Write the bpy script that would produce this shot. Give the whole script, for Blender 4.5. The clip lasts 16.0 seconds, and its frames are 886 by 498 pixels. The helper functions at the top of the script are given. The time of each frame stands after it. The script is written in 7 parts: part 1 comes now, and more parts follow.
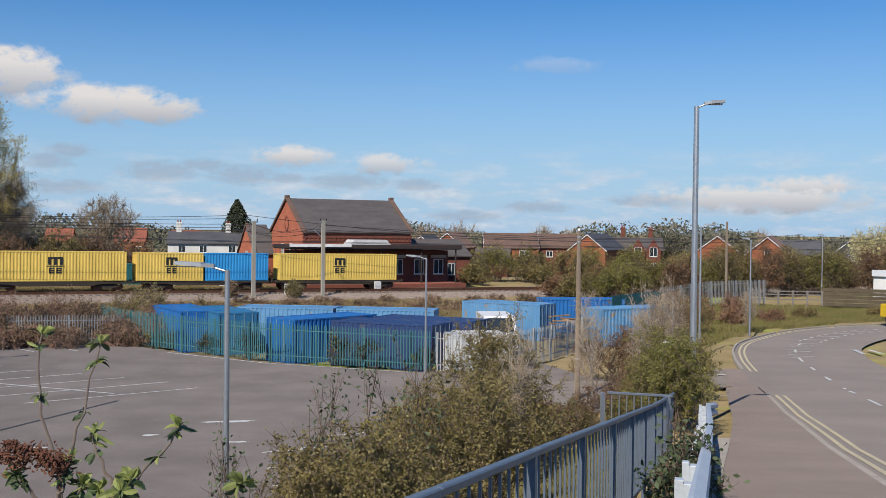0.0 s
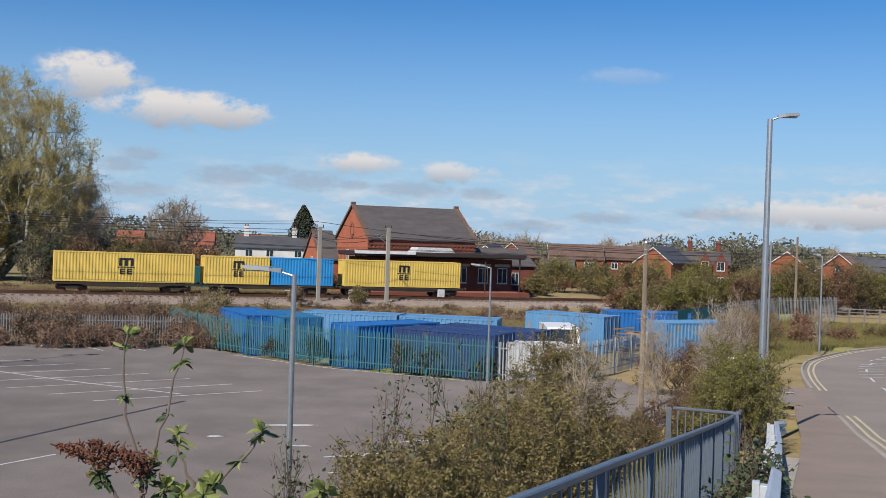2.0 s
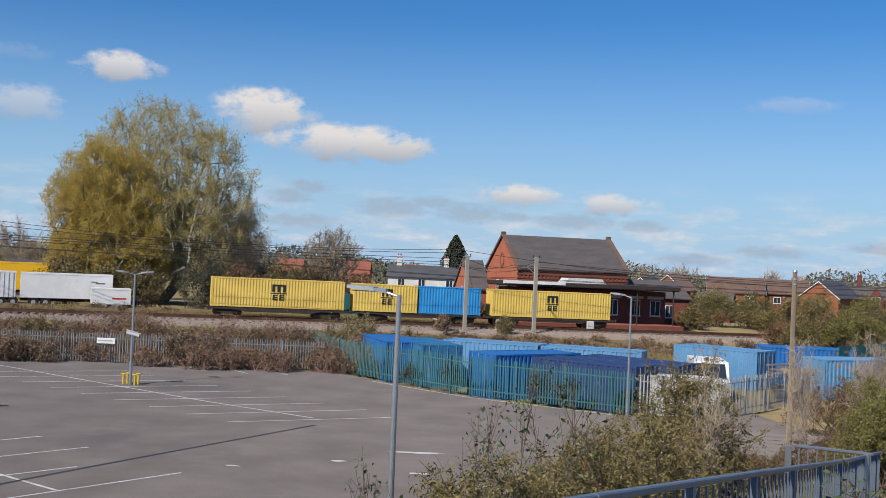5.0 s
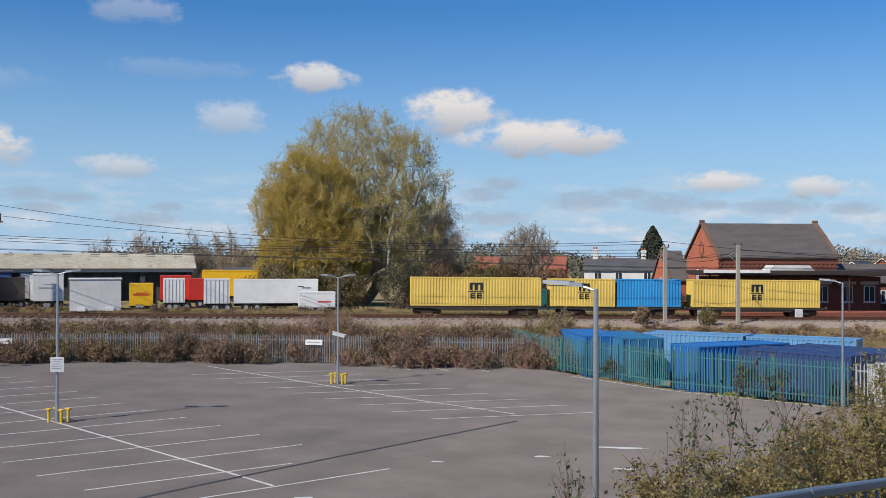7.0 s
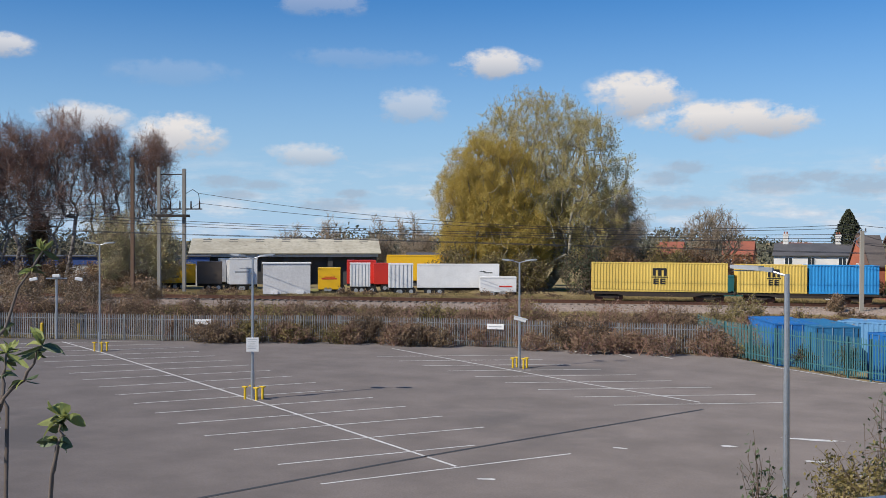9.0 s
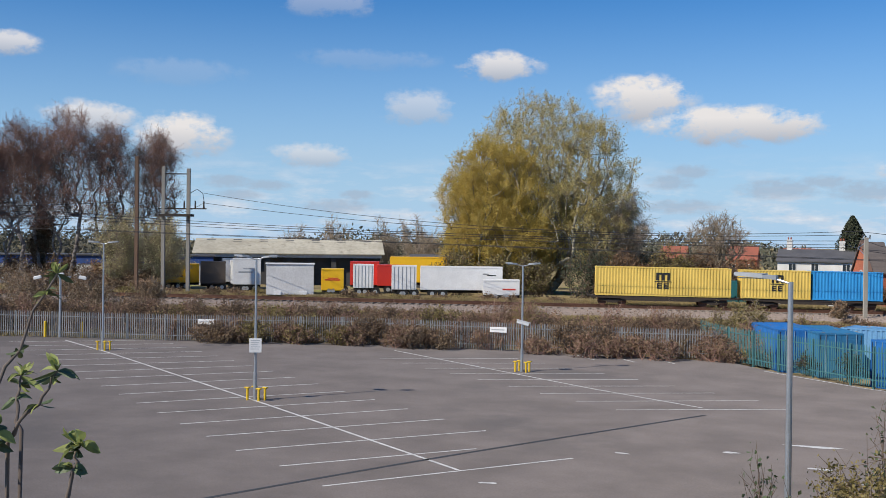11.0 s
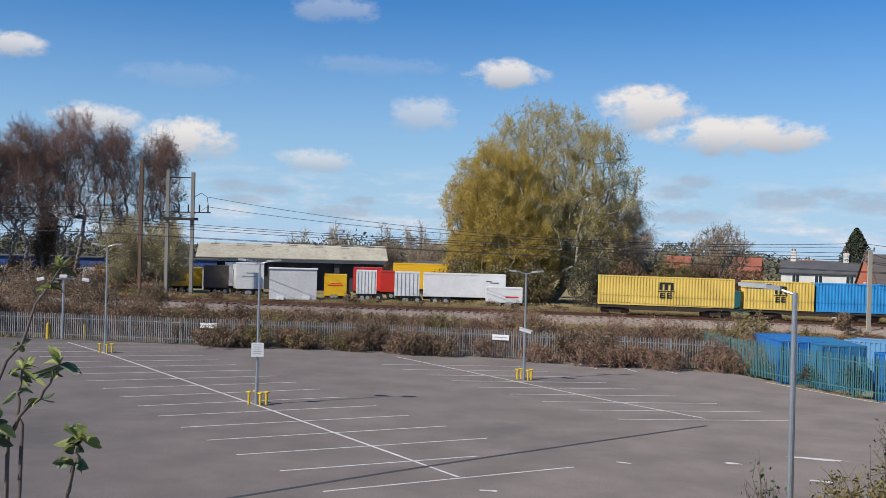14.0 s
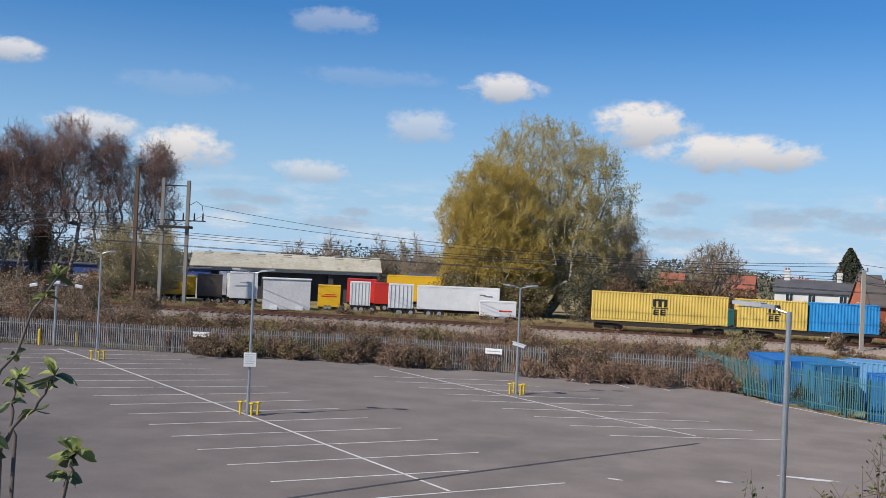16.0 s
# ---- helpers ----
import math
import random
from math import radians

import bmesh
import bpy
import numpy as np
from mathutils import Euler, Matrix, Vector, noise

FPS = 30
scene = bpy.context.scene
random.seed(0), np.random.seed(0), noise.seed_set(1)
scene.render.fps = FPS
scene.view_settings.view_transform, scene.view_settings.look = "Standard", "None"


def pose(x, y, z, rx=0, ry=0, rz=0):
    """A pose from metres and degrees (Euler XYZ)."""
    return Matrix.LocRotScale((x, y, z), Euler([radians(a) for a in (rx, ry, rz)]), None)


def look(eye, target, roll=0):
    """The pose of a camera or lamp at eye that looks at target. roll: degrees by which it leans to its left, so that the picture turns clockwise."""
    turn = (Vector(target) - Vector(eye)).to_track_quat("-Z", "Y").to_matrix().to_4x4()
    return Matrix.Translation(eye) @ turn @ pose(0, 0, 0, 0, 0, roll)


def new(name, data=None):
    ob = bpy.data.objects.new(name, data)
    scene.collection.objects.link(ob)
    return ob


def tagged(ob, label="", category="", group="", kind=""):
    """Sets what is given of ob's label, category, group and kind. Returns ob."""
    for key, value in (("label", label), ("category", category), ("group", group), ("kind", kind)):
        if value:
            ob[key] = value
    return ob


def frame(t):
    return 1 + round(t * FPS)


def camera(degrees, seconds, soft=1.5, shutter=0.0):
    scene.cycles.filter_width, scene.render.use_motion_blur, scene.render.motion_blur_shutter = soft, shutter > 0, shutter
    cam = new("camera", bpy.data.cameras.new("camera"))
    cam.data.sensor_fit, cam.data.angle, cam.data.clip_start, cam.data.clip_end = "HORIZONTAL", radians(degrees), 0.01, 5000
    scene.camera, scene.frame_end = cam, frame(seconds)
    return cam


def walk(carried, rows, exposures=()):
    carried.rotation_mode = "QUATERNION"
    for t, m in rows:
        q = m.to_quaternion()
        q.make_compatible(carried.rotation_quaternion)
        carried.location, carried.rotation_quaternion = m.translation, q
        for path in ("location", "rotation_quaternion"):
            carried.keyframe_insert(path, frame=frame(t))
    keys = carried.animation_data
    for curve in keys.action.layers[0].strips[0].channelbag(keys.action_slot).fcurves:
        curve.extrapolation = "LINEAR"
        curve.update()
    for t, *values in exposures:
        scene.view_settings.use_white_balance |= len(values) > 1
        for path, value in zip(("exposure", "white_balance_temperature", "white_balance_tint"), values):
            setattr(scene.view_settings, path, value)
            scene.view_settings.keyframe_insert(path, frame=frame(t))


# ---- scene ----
# ---- camera ----
cam = camera(45.03, 16.0, soft=0.85)
PATH = [
    (0.0, pose(0.031, -0.038, 7.060, 88.964, -0.661, -0.287)),
    (0.5, pose(0.017, -0.029, 7.061, 88.914, -0.974, 0.860)),
    (1.0, pose(-0.014, -0.016, 7.064, 88.936, -1.222, 2.417)),
    (1.5, pose(-0.021, -0.005, 7.060, 89.030, -1.788, 2.698)),
    (2.0, pose(-0.021, 0.007, 7.056, 89.369, -1.844, 3.150)),
    (2.5, pose(-0.018, 0.018, 7.054, 89.286, -1.706, 3.564)),
    (3.0, pose(0.003, 0.041, 7.061, 89.399, -1.597, 4.062)),
    (3.5, pose(0.323, 0.376, 6.988, 90.134, -2.590, 5.008)),
    (3.7, pose(0.468, 0.532, 6.962, 89.888, -3.590, 5.014)),
    (5.8, pose(1.000, 1.109, 6.828, 91.369, -1.024, 14.482)),
    (6.0, pose(0.987, 1.065, 6.863, 91.162, -0.919, 14.661)),
    (6.5, pose(0.977, 1.071, 6.854, 90.666, -0.550, 18.532)),
    (7.0, pose(0.964, 1.073, 6.846, 90.314, -0.159, 22.140)),
    (7.5, pose(0.954, 1.044, 6.853, 90.209, 0.285, 26.817)),
    (8.0, pose(0.952, 1.014, 6.837, 90.128, 1.032, 31.772)),
    (8.5, pose(0.963, 1.007, 6.831, 89.458, 1.173, 31.746)),
    (9.0, pose(0.965, 1.001, 6.825, 89.503, -0.104, 31.802)),
    (9.2, pose(0.965, 1.002, 6.840, 89.286, -0.645, 31.766)),
    (11.5, pose(0.963, 0.971, 6.876, 89.693, -0.771, 32.063)),
    (12.0, pose(0.952, 0.968, 6.881, 89.720, -0.966, 32.029)),
    (12.5, pose(0.948, 0.966, 6.871, 89.817, -0.850, 32.069)),
    (13.0, pose(0.944, 0.969, 6.862, 89.860, -0.796, 32.103)),
    (13.5, pose(0.945, 0.984, 6.851, 89.860, -0.849, 32.258)),
    (14.0, pose(0.942, 0.995, 6.855, 89.975, -1.434, 32.173)),
    (14.5, pose(0.955, 1.002, 6.852, 90.023, -2.255, 32.036)),
    (15.0, pose(0.939, 1.005, 6.860, 90.044, -2.593, 31.959)),
    (15.5, pose(0.927, 1.013, 6.871, 90.261, -2.734, 31.770)),
    (16.0, pose(0.916, 1.007, 6.859, 90.673, -2.448, 31.866)),
]
walk(cam, PATH, ((0.0, 0.02), (6.0, 0.04), (9.0, 0.12), (16.0, 0.15)))

# ---- sky, sun ----
SUN_EL, SUN_TO = 42.0, Vector((-0.42, -0.91, 0.0)).normalized()
world = bpy.data.worlds.new("world")
scene.world = world
world.use_nodes = True
wt = world.node_tree
WN, WL = wt.nodes, wt.links


def wmath(op, a, b=None, c=None, clamp=False):
    nd = WN.new("ShaderNodeMath")
    nd.operation, nd.use_clamp = op, clamp
    for i, q in enumerate((a, b, c)):
        if q is None:
            continue
        if isinstance(q, (int, float)):
            nd.inputs[i].default_value = q
        else:
            WL.new(q, nd.inputs[i])
    return nd.outputs[0]


sky = WN.new("ShaderNodeTexSky")
sky.sky_type, sky.sun_disc = 'NISHITA', False
sky.sun_elevation, sky.sun_rotation = radians(SUN_EL), math.atan2(SUN_TO.x, SUN_TO.y)
sky.air_density, sky.dust_density, sky.ozone_density = 1.0, 0.3, 3.0
hue = WN.new("ShaderNodeHueSaturation")
hue.inputs["Saturation"].default_value = 1.22
hue.inputs["Value"].default_value = 1.0
tint = WN.new("ShaderNodeMix")
tint.data_type, tint.blend_type = 'RGBA', 'MULTIPLY'
tint.inputs[0].default_value = 1.0
tint.inputs[7].default_value = (0.85, 0.98, 1.2, 1)
WL.new(sky.outputs[0], tint.inputs[6])
WL.new(tint.outputs[2], hue.inputs["Color"])
coord = WN.new("ShaderNodeTexCoord")
sep = WN.new("ShaderNodeSeparateXYZ")
WL.new(coord.outputs["Generated"], sep.inputs[0])
# compass angle to the left of +y, and height over the horizon, in degrees
az = wmath('MULTIPLY', wmath('ARCTAN2', wmath('MULTIPLY', sep.outputs[0], -1.0), sep.outputs[1]), 57.2958)
el = wmath('MULTIPLY', wmath('ARCSINE', sep.outputs[2]), 57.2958)
flat = WN.new("ShaderNodeCombineXYZ")
WL.new(az, flat.inputs[0])
WL.new(el, flat.inputs[1])


def wnoise(scale, detail, rough, sx=1.0, sy=1.0, shift=0.0):
    mp = WN.new("ShaderNodeMapping")
    mp.inputs["Scale"].default_value = (sx, sy, 1)
    mp.inputs["Location"].default_value = (shift, shift * 0.7, 0)
    WL.new(flat.outputs[0], mp.inputs[0])
    nz = WN.new("ShaderNodeTexNoise")
    nz.inputs["Scale"].default_value, nz.inputs["Detail"].default_value, nz.inputs["Roughness"].default_value = scale, detail, rough
    WL.new(mp.outputs[0], nz.inputs[0])
    return nz.outputs[0]


billow = wnoise(0.55, 6.0, 0.62, 1.0, 1.35, 3.0)
fine = wnoise(1.9, 5.0, 0.6, 0.8, 1.4, 11.0)
# compass angle, height, half width, half height, strength of each fair-weather cloud
CLOUDS = [(21.6, 7.5, 3.3, 1.6, 1.0), (17.0, 6.15, 5.6, 1.25, 1.0), (29.0, 9.3, 2.7, 1.0, 0.9), (33.4, 7.1, 2.6, 1.2, 0.5),
          (39.0, 4.5, 2.8, 0.8, 0.6), (38.2, 12.4, 3.2, 0.9, 0.3), (7.7, 3.75, 2.7, 0.8, 0.95), (2.6, 3.45, 2.7, 0.7, 0.8),
          (45.9, 5.3, 3.0, 1.5, 1.0), (50.4, 6.1, 3.0, 1.1, 0.8), (54.5, 9.5, 2.2, 0.8, 0.8), (-16.6, 1.75, 7.5, 0.95, 0.9),
          (-19.0, 2.3, 3.0, 0.9, 0.9), (-6.1, 8.7, 3.0, 0.6, 0.2), (46.0, 8.6, 4.0, 0.9, 0.12), (36.0, 9.6, 4.5, 0.7, 0.12)]
cover, under = None, None
for ca, ce, hw, hh, dens in CLOUDS:
    dx = wmath('DIVIDE', wmath('SUBTRACT', az, ca), hw)
    dy = wmath('DIVIDE', wmath('SUBTRACT', el, ce), hh)
    r2 = wmath('ADD', wmath('MULTIPLY', dx, dx), wmath('MULTIPLY', dy, dy))
    base = wmath('SUBTRACT', 1.0, wmath('SQRT', r2))
    # the noise eats into the rim; the cloud's core stays whole
    body = wmath('ADD', base, wmath('MULTIPLY', wmath('SUBTRACT', billow, 0.53), 2.1))
    body = wmath('ADD', body, wmath('MULTIPLY', wmath('SUBTRACT', fine, 0.5), 0.7))
    gate = wmath('MULTIPLY', base, 4.0, clamp=True)
    body = wmath('MULTIPLY', wmath('MULTIPLY', wmath('MULTIPLY', body, 1.9, clamp=True), gate), dens)
    lit = wmath('MULTIPLY', body, wmath('ADD', wmath('MULTIPLY', dy, 0.8), 0.6, clamp=True))
    cover = body if cover is None else wmath('MAXIMUM', cover, body)
    under = lit if under is None else wmath('MAXIMUM', under, lit)
# thin grey slivers of cloud: compass angle, height, half width, half height
SLIVERS = [(43.4, 3.02, 1.5, 0.3), (41.4, 2.87, 1.4, 0.25), (42.8, 2.35, 1.3, 0.25), (37.7, 1.81, 2.0, 0.35), (36.6, 2.41, 1.0, 0.25), (31.3, 1.96, 1.4, 0.3), (20.0, 3.11, 1.3, 0.25), (19.0, 3.78, 1.3, 0.35), (14.6, 2.87, 2.2, 0.5), (12.4, 3.23, 1.5, 0.3), (10.3, 2.75, 2.0, 0.5), (12.6, 3.24, 1.2, 0.25), (8.1, 2.63, 1.2, 0.25), (4.8, 2.48, 2.4, 0.4), (1.2, 2.39, 1.5, 0.3), (-1.4, 0.75, 2.0, 0.3), (-5.3, 1.27, 2.0, 0.3), (-11.2, 1.66, 2.4, 0.3), (20.0, 3.33, 1.3, 0.3), (19.3, 1.96, 2.2, 0.35)]
thin = None
for ca, ce, hw, hh in SLIVERS:
    dx, dy = wmath('DIVIDE', wmath('SUBTRACT', az, ca), hw * 1.25), wmath('DIVIDE', wmath('SUBTRACT', el, ce), hh * 1.5)
    body = wmath('SUBTRACT', 1.0, wmath('SQRT', wmath('ADD', wmath('MULTIPLY', dx, dx), wmath('MULTIPLY', dy, dy))))
    body = wmath('MULTIPLY', wmath('MULTIPLY', wmath('ADD', body, wmath('MULTIPLY', wmath('SUBTRACT', fine, 0.52), 1.6)), 1.6, clamp=True), wmath('MULTIPLY', body, 3.0, clamp=True))
    thin = body if thin is None else wmath('MAXIMUM', thin, body)
thin = wmath('MULTIPLY', thin, 0.6)
# low broken streaks towards the horizon
streak = wnoise(0.5, 6.0, 0.62, 0.55, 2.3, 23.0)
low = wmath('SUBTRACT', 1.0, wmath('DIVIDE', wmath('ABSOLUTE', wmath('SUBTRACT', el, 1.2)), 3.6), clamp=True)
low = wmath('MULTIPLY', wmath('MULTIPLY', wmath('SUBTRACT', streak, 0.47), 5.5, clamp=True), low)
low = wmath('MULTIPLY', low, 0.95)
veil = wmath('MULTIPLY', wmath('POWER', wmath('SUBTRACT', 1.0, wmath('DIVIDE', wmath('ABSOLUTE', el), 13.0), clamp=True), 1.3), 0.92)


def wmix(fac, a, b):
    mx = WN.new("ShaderNodeMix")
    mx.data_type = 'RGBA'
    WL.new(fac, mx.inputs[0])
    for i, q in ((6, a), (7, b)):
        if isinstance(q, tuple):
            mx.inputs[i].default_value = (*q, 1)
        else:
            WL.new(q, mx.inputs[i])
    return mx.outputs[2]


shade = wmix(wmath('MULTIPLY', wmath('DIVIDE', under, wmath('MAXIMUM', cover, 0.001)), 1.15, clamp=True), (4.3, 4.7, 5.5), (8.6, 8.3, 8.2))
col = wmix(veil, hue.outputs[0], (4.2, 6.4, 9.0))
col = wmix(low, col, wmix(fine, (4.6, 5.6, 7.2), (9.6, 9.8, 10.0)))
col = wmix(thin, col, (4.0, 4.8, 6.0))
col = wmix(cover, col, shade)
bg = WN["Background"]
bg.inputs[1].default_value = 0.085
WL.new(col, bg.inputs[0])

sun = new("sun", bpy.data.lights.new("sun", 'SUN'))
sun.data.energy, sun.data.angle, sun.data.color = 5.0, radians(0.53), (1.0, 0.92, 0.8)
ce_, se_ = math.cos(radians(SUN_EL)), math.sin(radians(SUN_EL))
sun.matrix_world = look((SUN_TO.x * ce_ * 60, SUN_TO.y * ce_ * 60, se_ * 60), (0, 0, 0))
scene.view_settings.exposure = 0.0

# ---- materials ----


def mat(name, c, c2=None, scale=3.0, rough=0.7, metal=0.0, bump=0.1, fine_scale=40.0, amount=0.6, vary=0.0, spots=None, stretch=(1, 1, 1), trans=0.0, spec=0.5):
    """Procedural surface: two noises mix c and c2, the fine one also gives relief; vary: brightness by object and island; spots: (colour, scale, threshold)."""
    m = bpy.data.materials.new(name)
    m.use_nodes = True
    t = m.node_tree
    N, L = t.nodes, t.links
    b = N["Principled BSDF"]
    b.inputs["Roughness"].default_value, b.inputs["Metallic"].default_value = rough, metal
    b.inputs["Specular IOR Level"].default_value = spec
    # rough grounds and masonry throw light back towards the sun
    b.inputs["Diffuse Roughness"].default_value = 1.0 if rough >= 0.9 else 0.0
    c2 = c2 or tuple(q * 0.72 for q in c)
    tc = N.new("ShaderNodeTexCoord")
    mp = N.new("ShaderNodeMapping")
    mp.inputs["Scale"].default_value = stretch
    L.new(tc.outputs["Object"], mp.inputs[0])

    def nz(s, d):
        q = N.new("ShaderNodeTexNoise")
        q.inputs["Scale"].default_value, q.inputs["Detail"].default_value, q.inputs["Roughness"].default_value = s, d, 0.6
        L.new(mp.outputs[0], q.inputs[0])
        return q.outputs[0]

    def rng(x, lo, hi):
        q = N.new("ShaderNodeMapRange")
        q.inputs[1].default_value, q.inputs[2].default_value = lo, hi
        L.new(x, q.inputs[0])
        return q.outputs[0]

    def mix(f, a, bb, mode='MIX'):
        q = N.new("ShaderNodeMix")
        q.data_type, q.blend_type = 'RGBA', mode
        if isinstance(f, float):
            q.inputs[0].default_value = f
        else:
            L.new(f, q.inputs[0])
        for i, w in ((6, a), (7, bb)):
            if isinstance(w, tuple):
                q.inputs[i].default_value = (*w, 1)
            else:
                L.new(w, q.inputs[i])
        return q.outputs[2]

    n1, n2 = nz(scale, 5.0), nz(fine_scale, 4.0)
    f = N.new("ShaderNodeMath")
    f.operation, f.use_clamp = 'MULTIPLY', True
    L.new(rng(n1, 0.35, 0.65), f.inputs[0])
    f.inputs[1].default_value = amount
    colr = mix(f.outputs[0], c, c2)
    g = N.new("ShaderNodeMath")
    g.operation, g.use_clamp = 'MULTIPLY', True
    L.new(rng(n2, 0.4, 0.7), g.inputs[0])
    g.inputs[1].default_value = amount * 0.6
    colr = mix(g.outputs[0], colr, tuple((p * 0.5 + q * 0.5) * 0.7 for p, q in zip(c, c2)))
    if spots:
        sc, ss, th = spots
        colr = mix(rng(nz(ss, 6.0), th, th + 0.07), colr, sc)
    if vary:
        oi, ge = N.new("ShaderNodeObjectInfo"), N.new("ShaderNodeNewGeometry")
        ad = N.new("ShaderNodeMath")
        ad.operation = 'ADD'
        L.new(oi.outputs["Random"], ad.inputs[0])
        L.new(ge.outputs["Random Per Island"], ad.inputs[1])
        q = N.new("ShaderNodeMapRange")
        q.inputs[2].default_value = 2.0
        q.inputs[3].default_value, q.inputs[4].default_value = 1 - vary, 1 + vary
        L.new(ad.outputs[0], q.inputs[0])
        cmb = N.new("ShaderNodeCombineColor")
        for i in range(3):
            L.new(q.outputs[0], cmb.inputs[i])
        colr = mix(1.0, colr, cmb.outputs[0], 'MULTIPLY')
    L.new(colr, b.inputs["Base Color"])
    if bump:
        bp = N.new("ShaderNodeBump")
        bp.inputs["Strength"].default_value, bp.inputs["Distance"].default_value = bump, 0.03
        L.new(n2, bp.inputs["Height"])
        L.new(bp.outputs[0], b.inputs["Normal"])
    if trans:
        tr = N.new("ShaderNodeBsdfTranslucent")
        L.new(colr, tr.inputs[0])
        ms = N.new("ShaderNodeMixShader")
        ms.inputs[0].default_value = trans
        L.new(b.outputs[0], ms.inputs[1])
        L.new(tr.outputs[0], ms.inputs[2])
        L.new(ms.outputs[0], N["Material Output"].inputs[0])
    return m


def brick_mat(name, c, c2, mortar, sx=1.0):
    """Brickwork at its true size, for walls too far off for single bricks."""
    m = mat(name, c, c2, 0.7, 0.9, 0, 0.3, 9.0, 0.7)
    t = m.node_tree
    N, L = t.nodes, t.links
    b = N["Principled BSDF"]
    src = b.inputs["Base Color"].links[0].from_socket
    tc = N.new("ShaderNodeTexCoord")
    sp, cb = N.new("ShaderNodeSeparateXYZ"), N.new("ShaderNodeCombineXYZ")
    L.new(tc.outputs["Object"], sp.inputs[0])
    ad = N.new("ShaderNodeMath")
    L.new(sp.outputs[0], ad.inputs[0])
    L.new(sp.outputs[1], ad.inputs[1])
    L.new(ad.outputs[0], cb.inputs[0])
    L.new(sp.outputs[2], cb.inputs[1])
    br = N.new("ShaderNodeTexBrick")
    br.inputs["Scale"].default_value = 1.0
    br.inputs["Brick Width"].default_value, br.inputs["Row Height"].default_value, br.inputs["Mortar Size"].default_value = 0.225, 0.075, 0.008
    br.inputs["Color1"].default_value, br.inputs["Color2"].default_value, br.inputs["Mortar"].default_value = (1, 1, 1, 1), (0.72, 0.7, 0.7, 1), (*mortar, 1)
    L.new(cb.outputs[0], br.inputs[0])
    mx = N.new("ShaderNodeMix")
    mx.data_type, mx.blend_type = 'RGBA', 'MULTIPLY'
    mx.inputs[0].default_value = 1.0
    L.new(src, mx.inputs[6])
    L.new(br.outputs[0], mx.inputs[7])
    L.new(mx.outputs[2], b.inputs["Base Color"])
    return m


ASPHALT = mat("asphalt", (0.172, 0.15, 0.14), (0.12, 0.105, 0.098), 0.35, 0.92, 0, 0.4, 16.0, 0.95, spots=((0.105, 0.094, 0.09), 0.07, 0.58), spec=0.25)
ROAD = mat("road_asphalt", (0.185, 0.162, 0.148), (0.14, 0.123, 0.112), 0.3, 0.9, 0, 0.35, 60.0, 0.7, spec=0.25)
FOOTWAY = mat("footway_asphalt", (0.19, 0.155, 0.138), (0.145, 0.12, 0.107), 0.5, 0.92, 0, 0.4, 60.0, 0.8, spec=0.25)
SEAM = mat("bitumen_seam", (0.05, 0.05, 0.05), None, 2.0, 0.7)
LINE = mat("line_paint", (0.66, 0.66, 0.64), (0.42, 0.42, 0.4), 1.6, 0.8, 0, 0.1, 12.0, 0.9, spots=((0.2, 0.185, 0.17), 5.0, 0.62))
YLINE = mat("yellow_line_paint", (0.62, 0.53, 0.33), (0.46, 0.4, 0.26), 1.5, 0.8, 0, 0.1, 14.0, 0.8, spots=((0.25, 0.22, 0.18), 7.0, 0.62))
KERB = mat("kerb_concrete", (0.25, 0.225, 0.2), (0.18, 0.165, 0.15), 1.5, 0.9, 0, 0.3, 30.0, 0.8, vary=0.12)
GRASS = mat("grass_ground", (0.175, 0.142, 0.07), (0.25, 0.19, 0.105), 0.35, 0.95, 0, 0.9, 6.0, 0.95, spots=((0.2, 0.22, 0.05), 0.12, 0.56), spec=0.1)
BLADE = mat("grass_blade", (0.31, 0.245, 0.1), (0.43, 0.33, 0.18), 0.3, 0.85, 0, 0, 6.0, 0.9, vary=0.35, trans=0.25)
BLADEG = mat("green_grass_blade", (0.26, 0.25, 0.07), (0.38, 0.31, 0.13), 0.3, 0.85, 0, 0, 6.0, 0.9, vary=0.35, trans=0.3)
BALLAST = mat("ballast", (0.31, 0.245, 0.205), (0.2, 0.155, 0.125), 1.2, 0.95, 0, 1.0, 9.0, 1.0, spots=((0.18, 0.14, 0.115), 2.5, 0.6))
STONE = mat("ballast_stone", (0.34, 0.28, 0.24), (0.22, 0.175, 0.145), 2.0, 0.95, 0, 0.4, 20.0, 0.8, vary=0.35)
RAIL = mat("rusty_rail", (0.16, 0.075, 0.045), (0.09, 0.045, 0.03), 3.0, 0.75, 0.3)
SLEEPER = mat("sleeper_concrete", (0.2, 0.17, 0.145), (0.12, 0.1, 0.085), 2.0, 0.95, vary=0.2)
GALV = mat("galvanised_steel", (0.5, 0.52, 0.54), (0.38, 0.4, 0.42), 2.5, 0.42, 0.75, 0.05, 20.0, 0.6)
BARRIER = mat("barrier_galvanised", (0.62, 0.66, 0.7), (0.5, 0.54, 0.58), 2.0, 0.45, 0.3, 0.05, 20.0, 0.6)
POSTGREY = mat("painted_grey_steel", (0.42, 0.44, 0.46), (0.33, 0.35, 0.36), 2.0, 0.45, 0.3, 0.03)
WHITEP = mat("white_painted_metal", (0.78, 0.78, 0.77), (0.64, 0.64, 0.63), 0.8, 0.5, 0, 0.03, 9.0, 0.6)
FADEW = mat("weathered_white_panel", (0.66, 0.66, 0.65), (0.52, 0.52, 0.51), 0.5, 0.6, 0, 0.04, 5.0, 0.8)
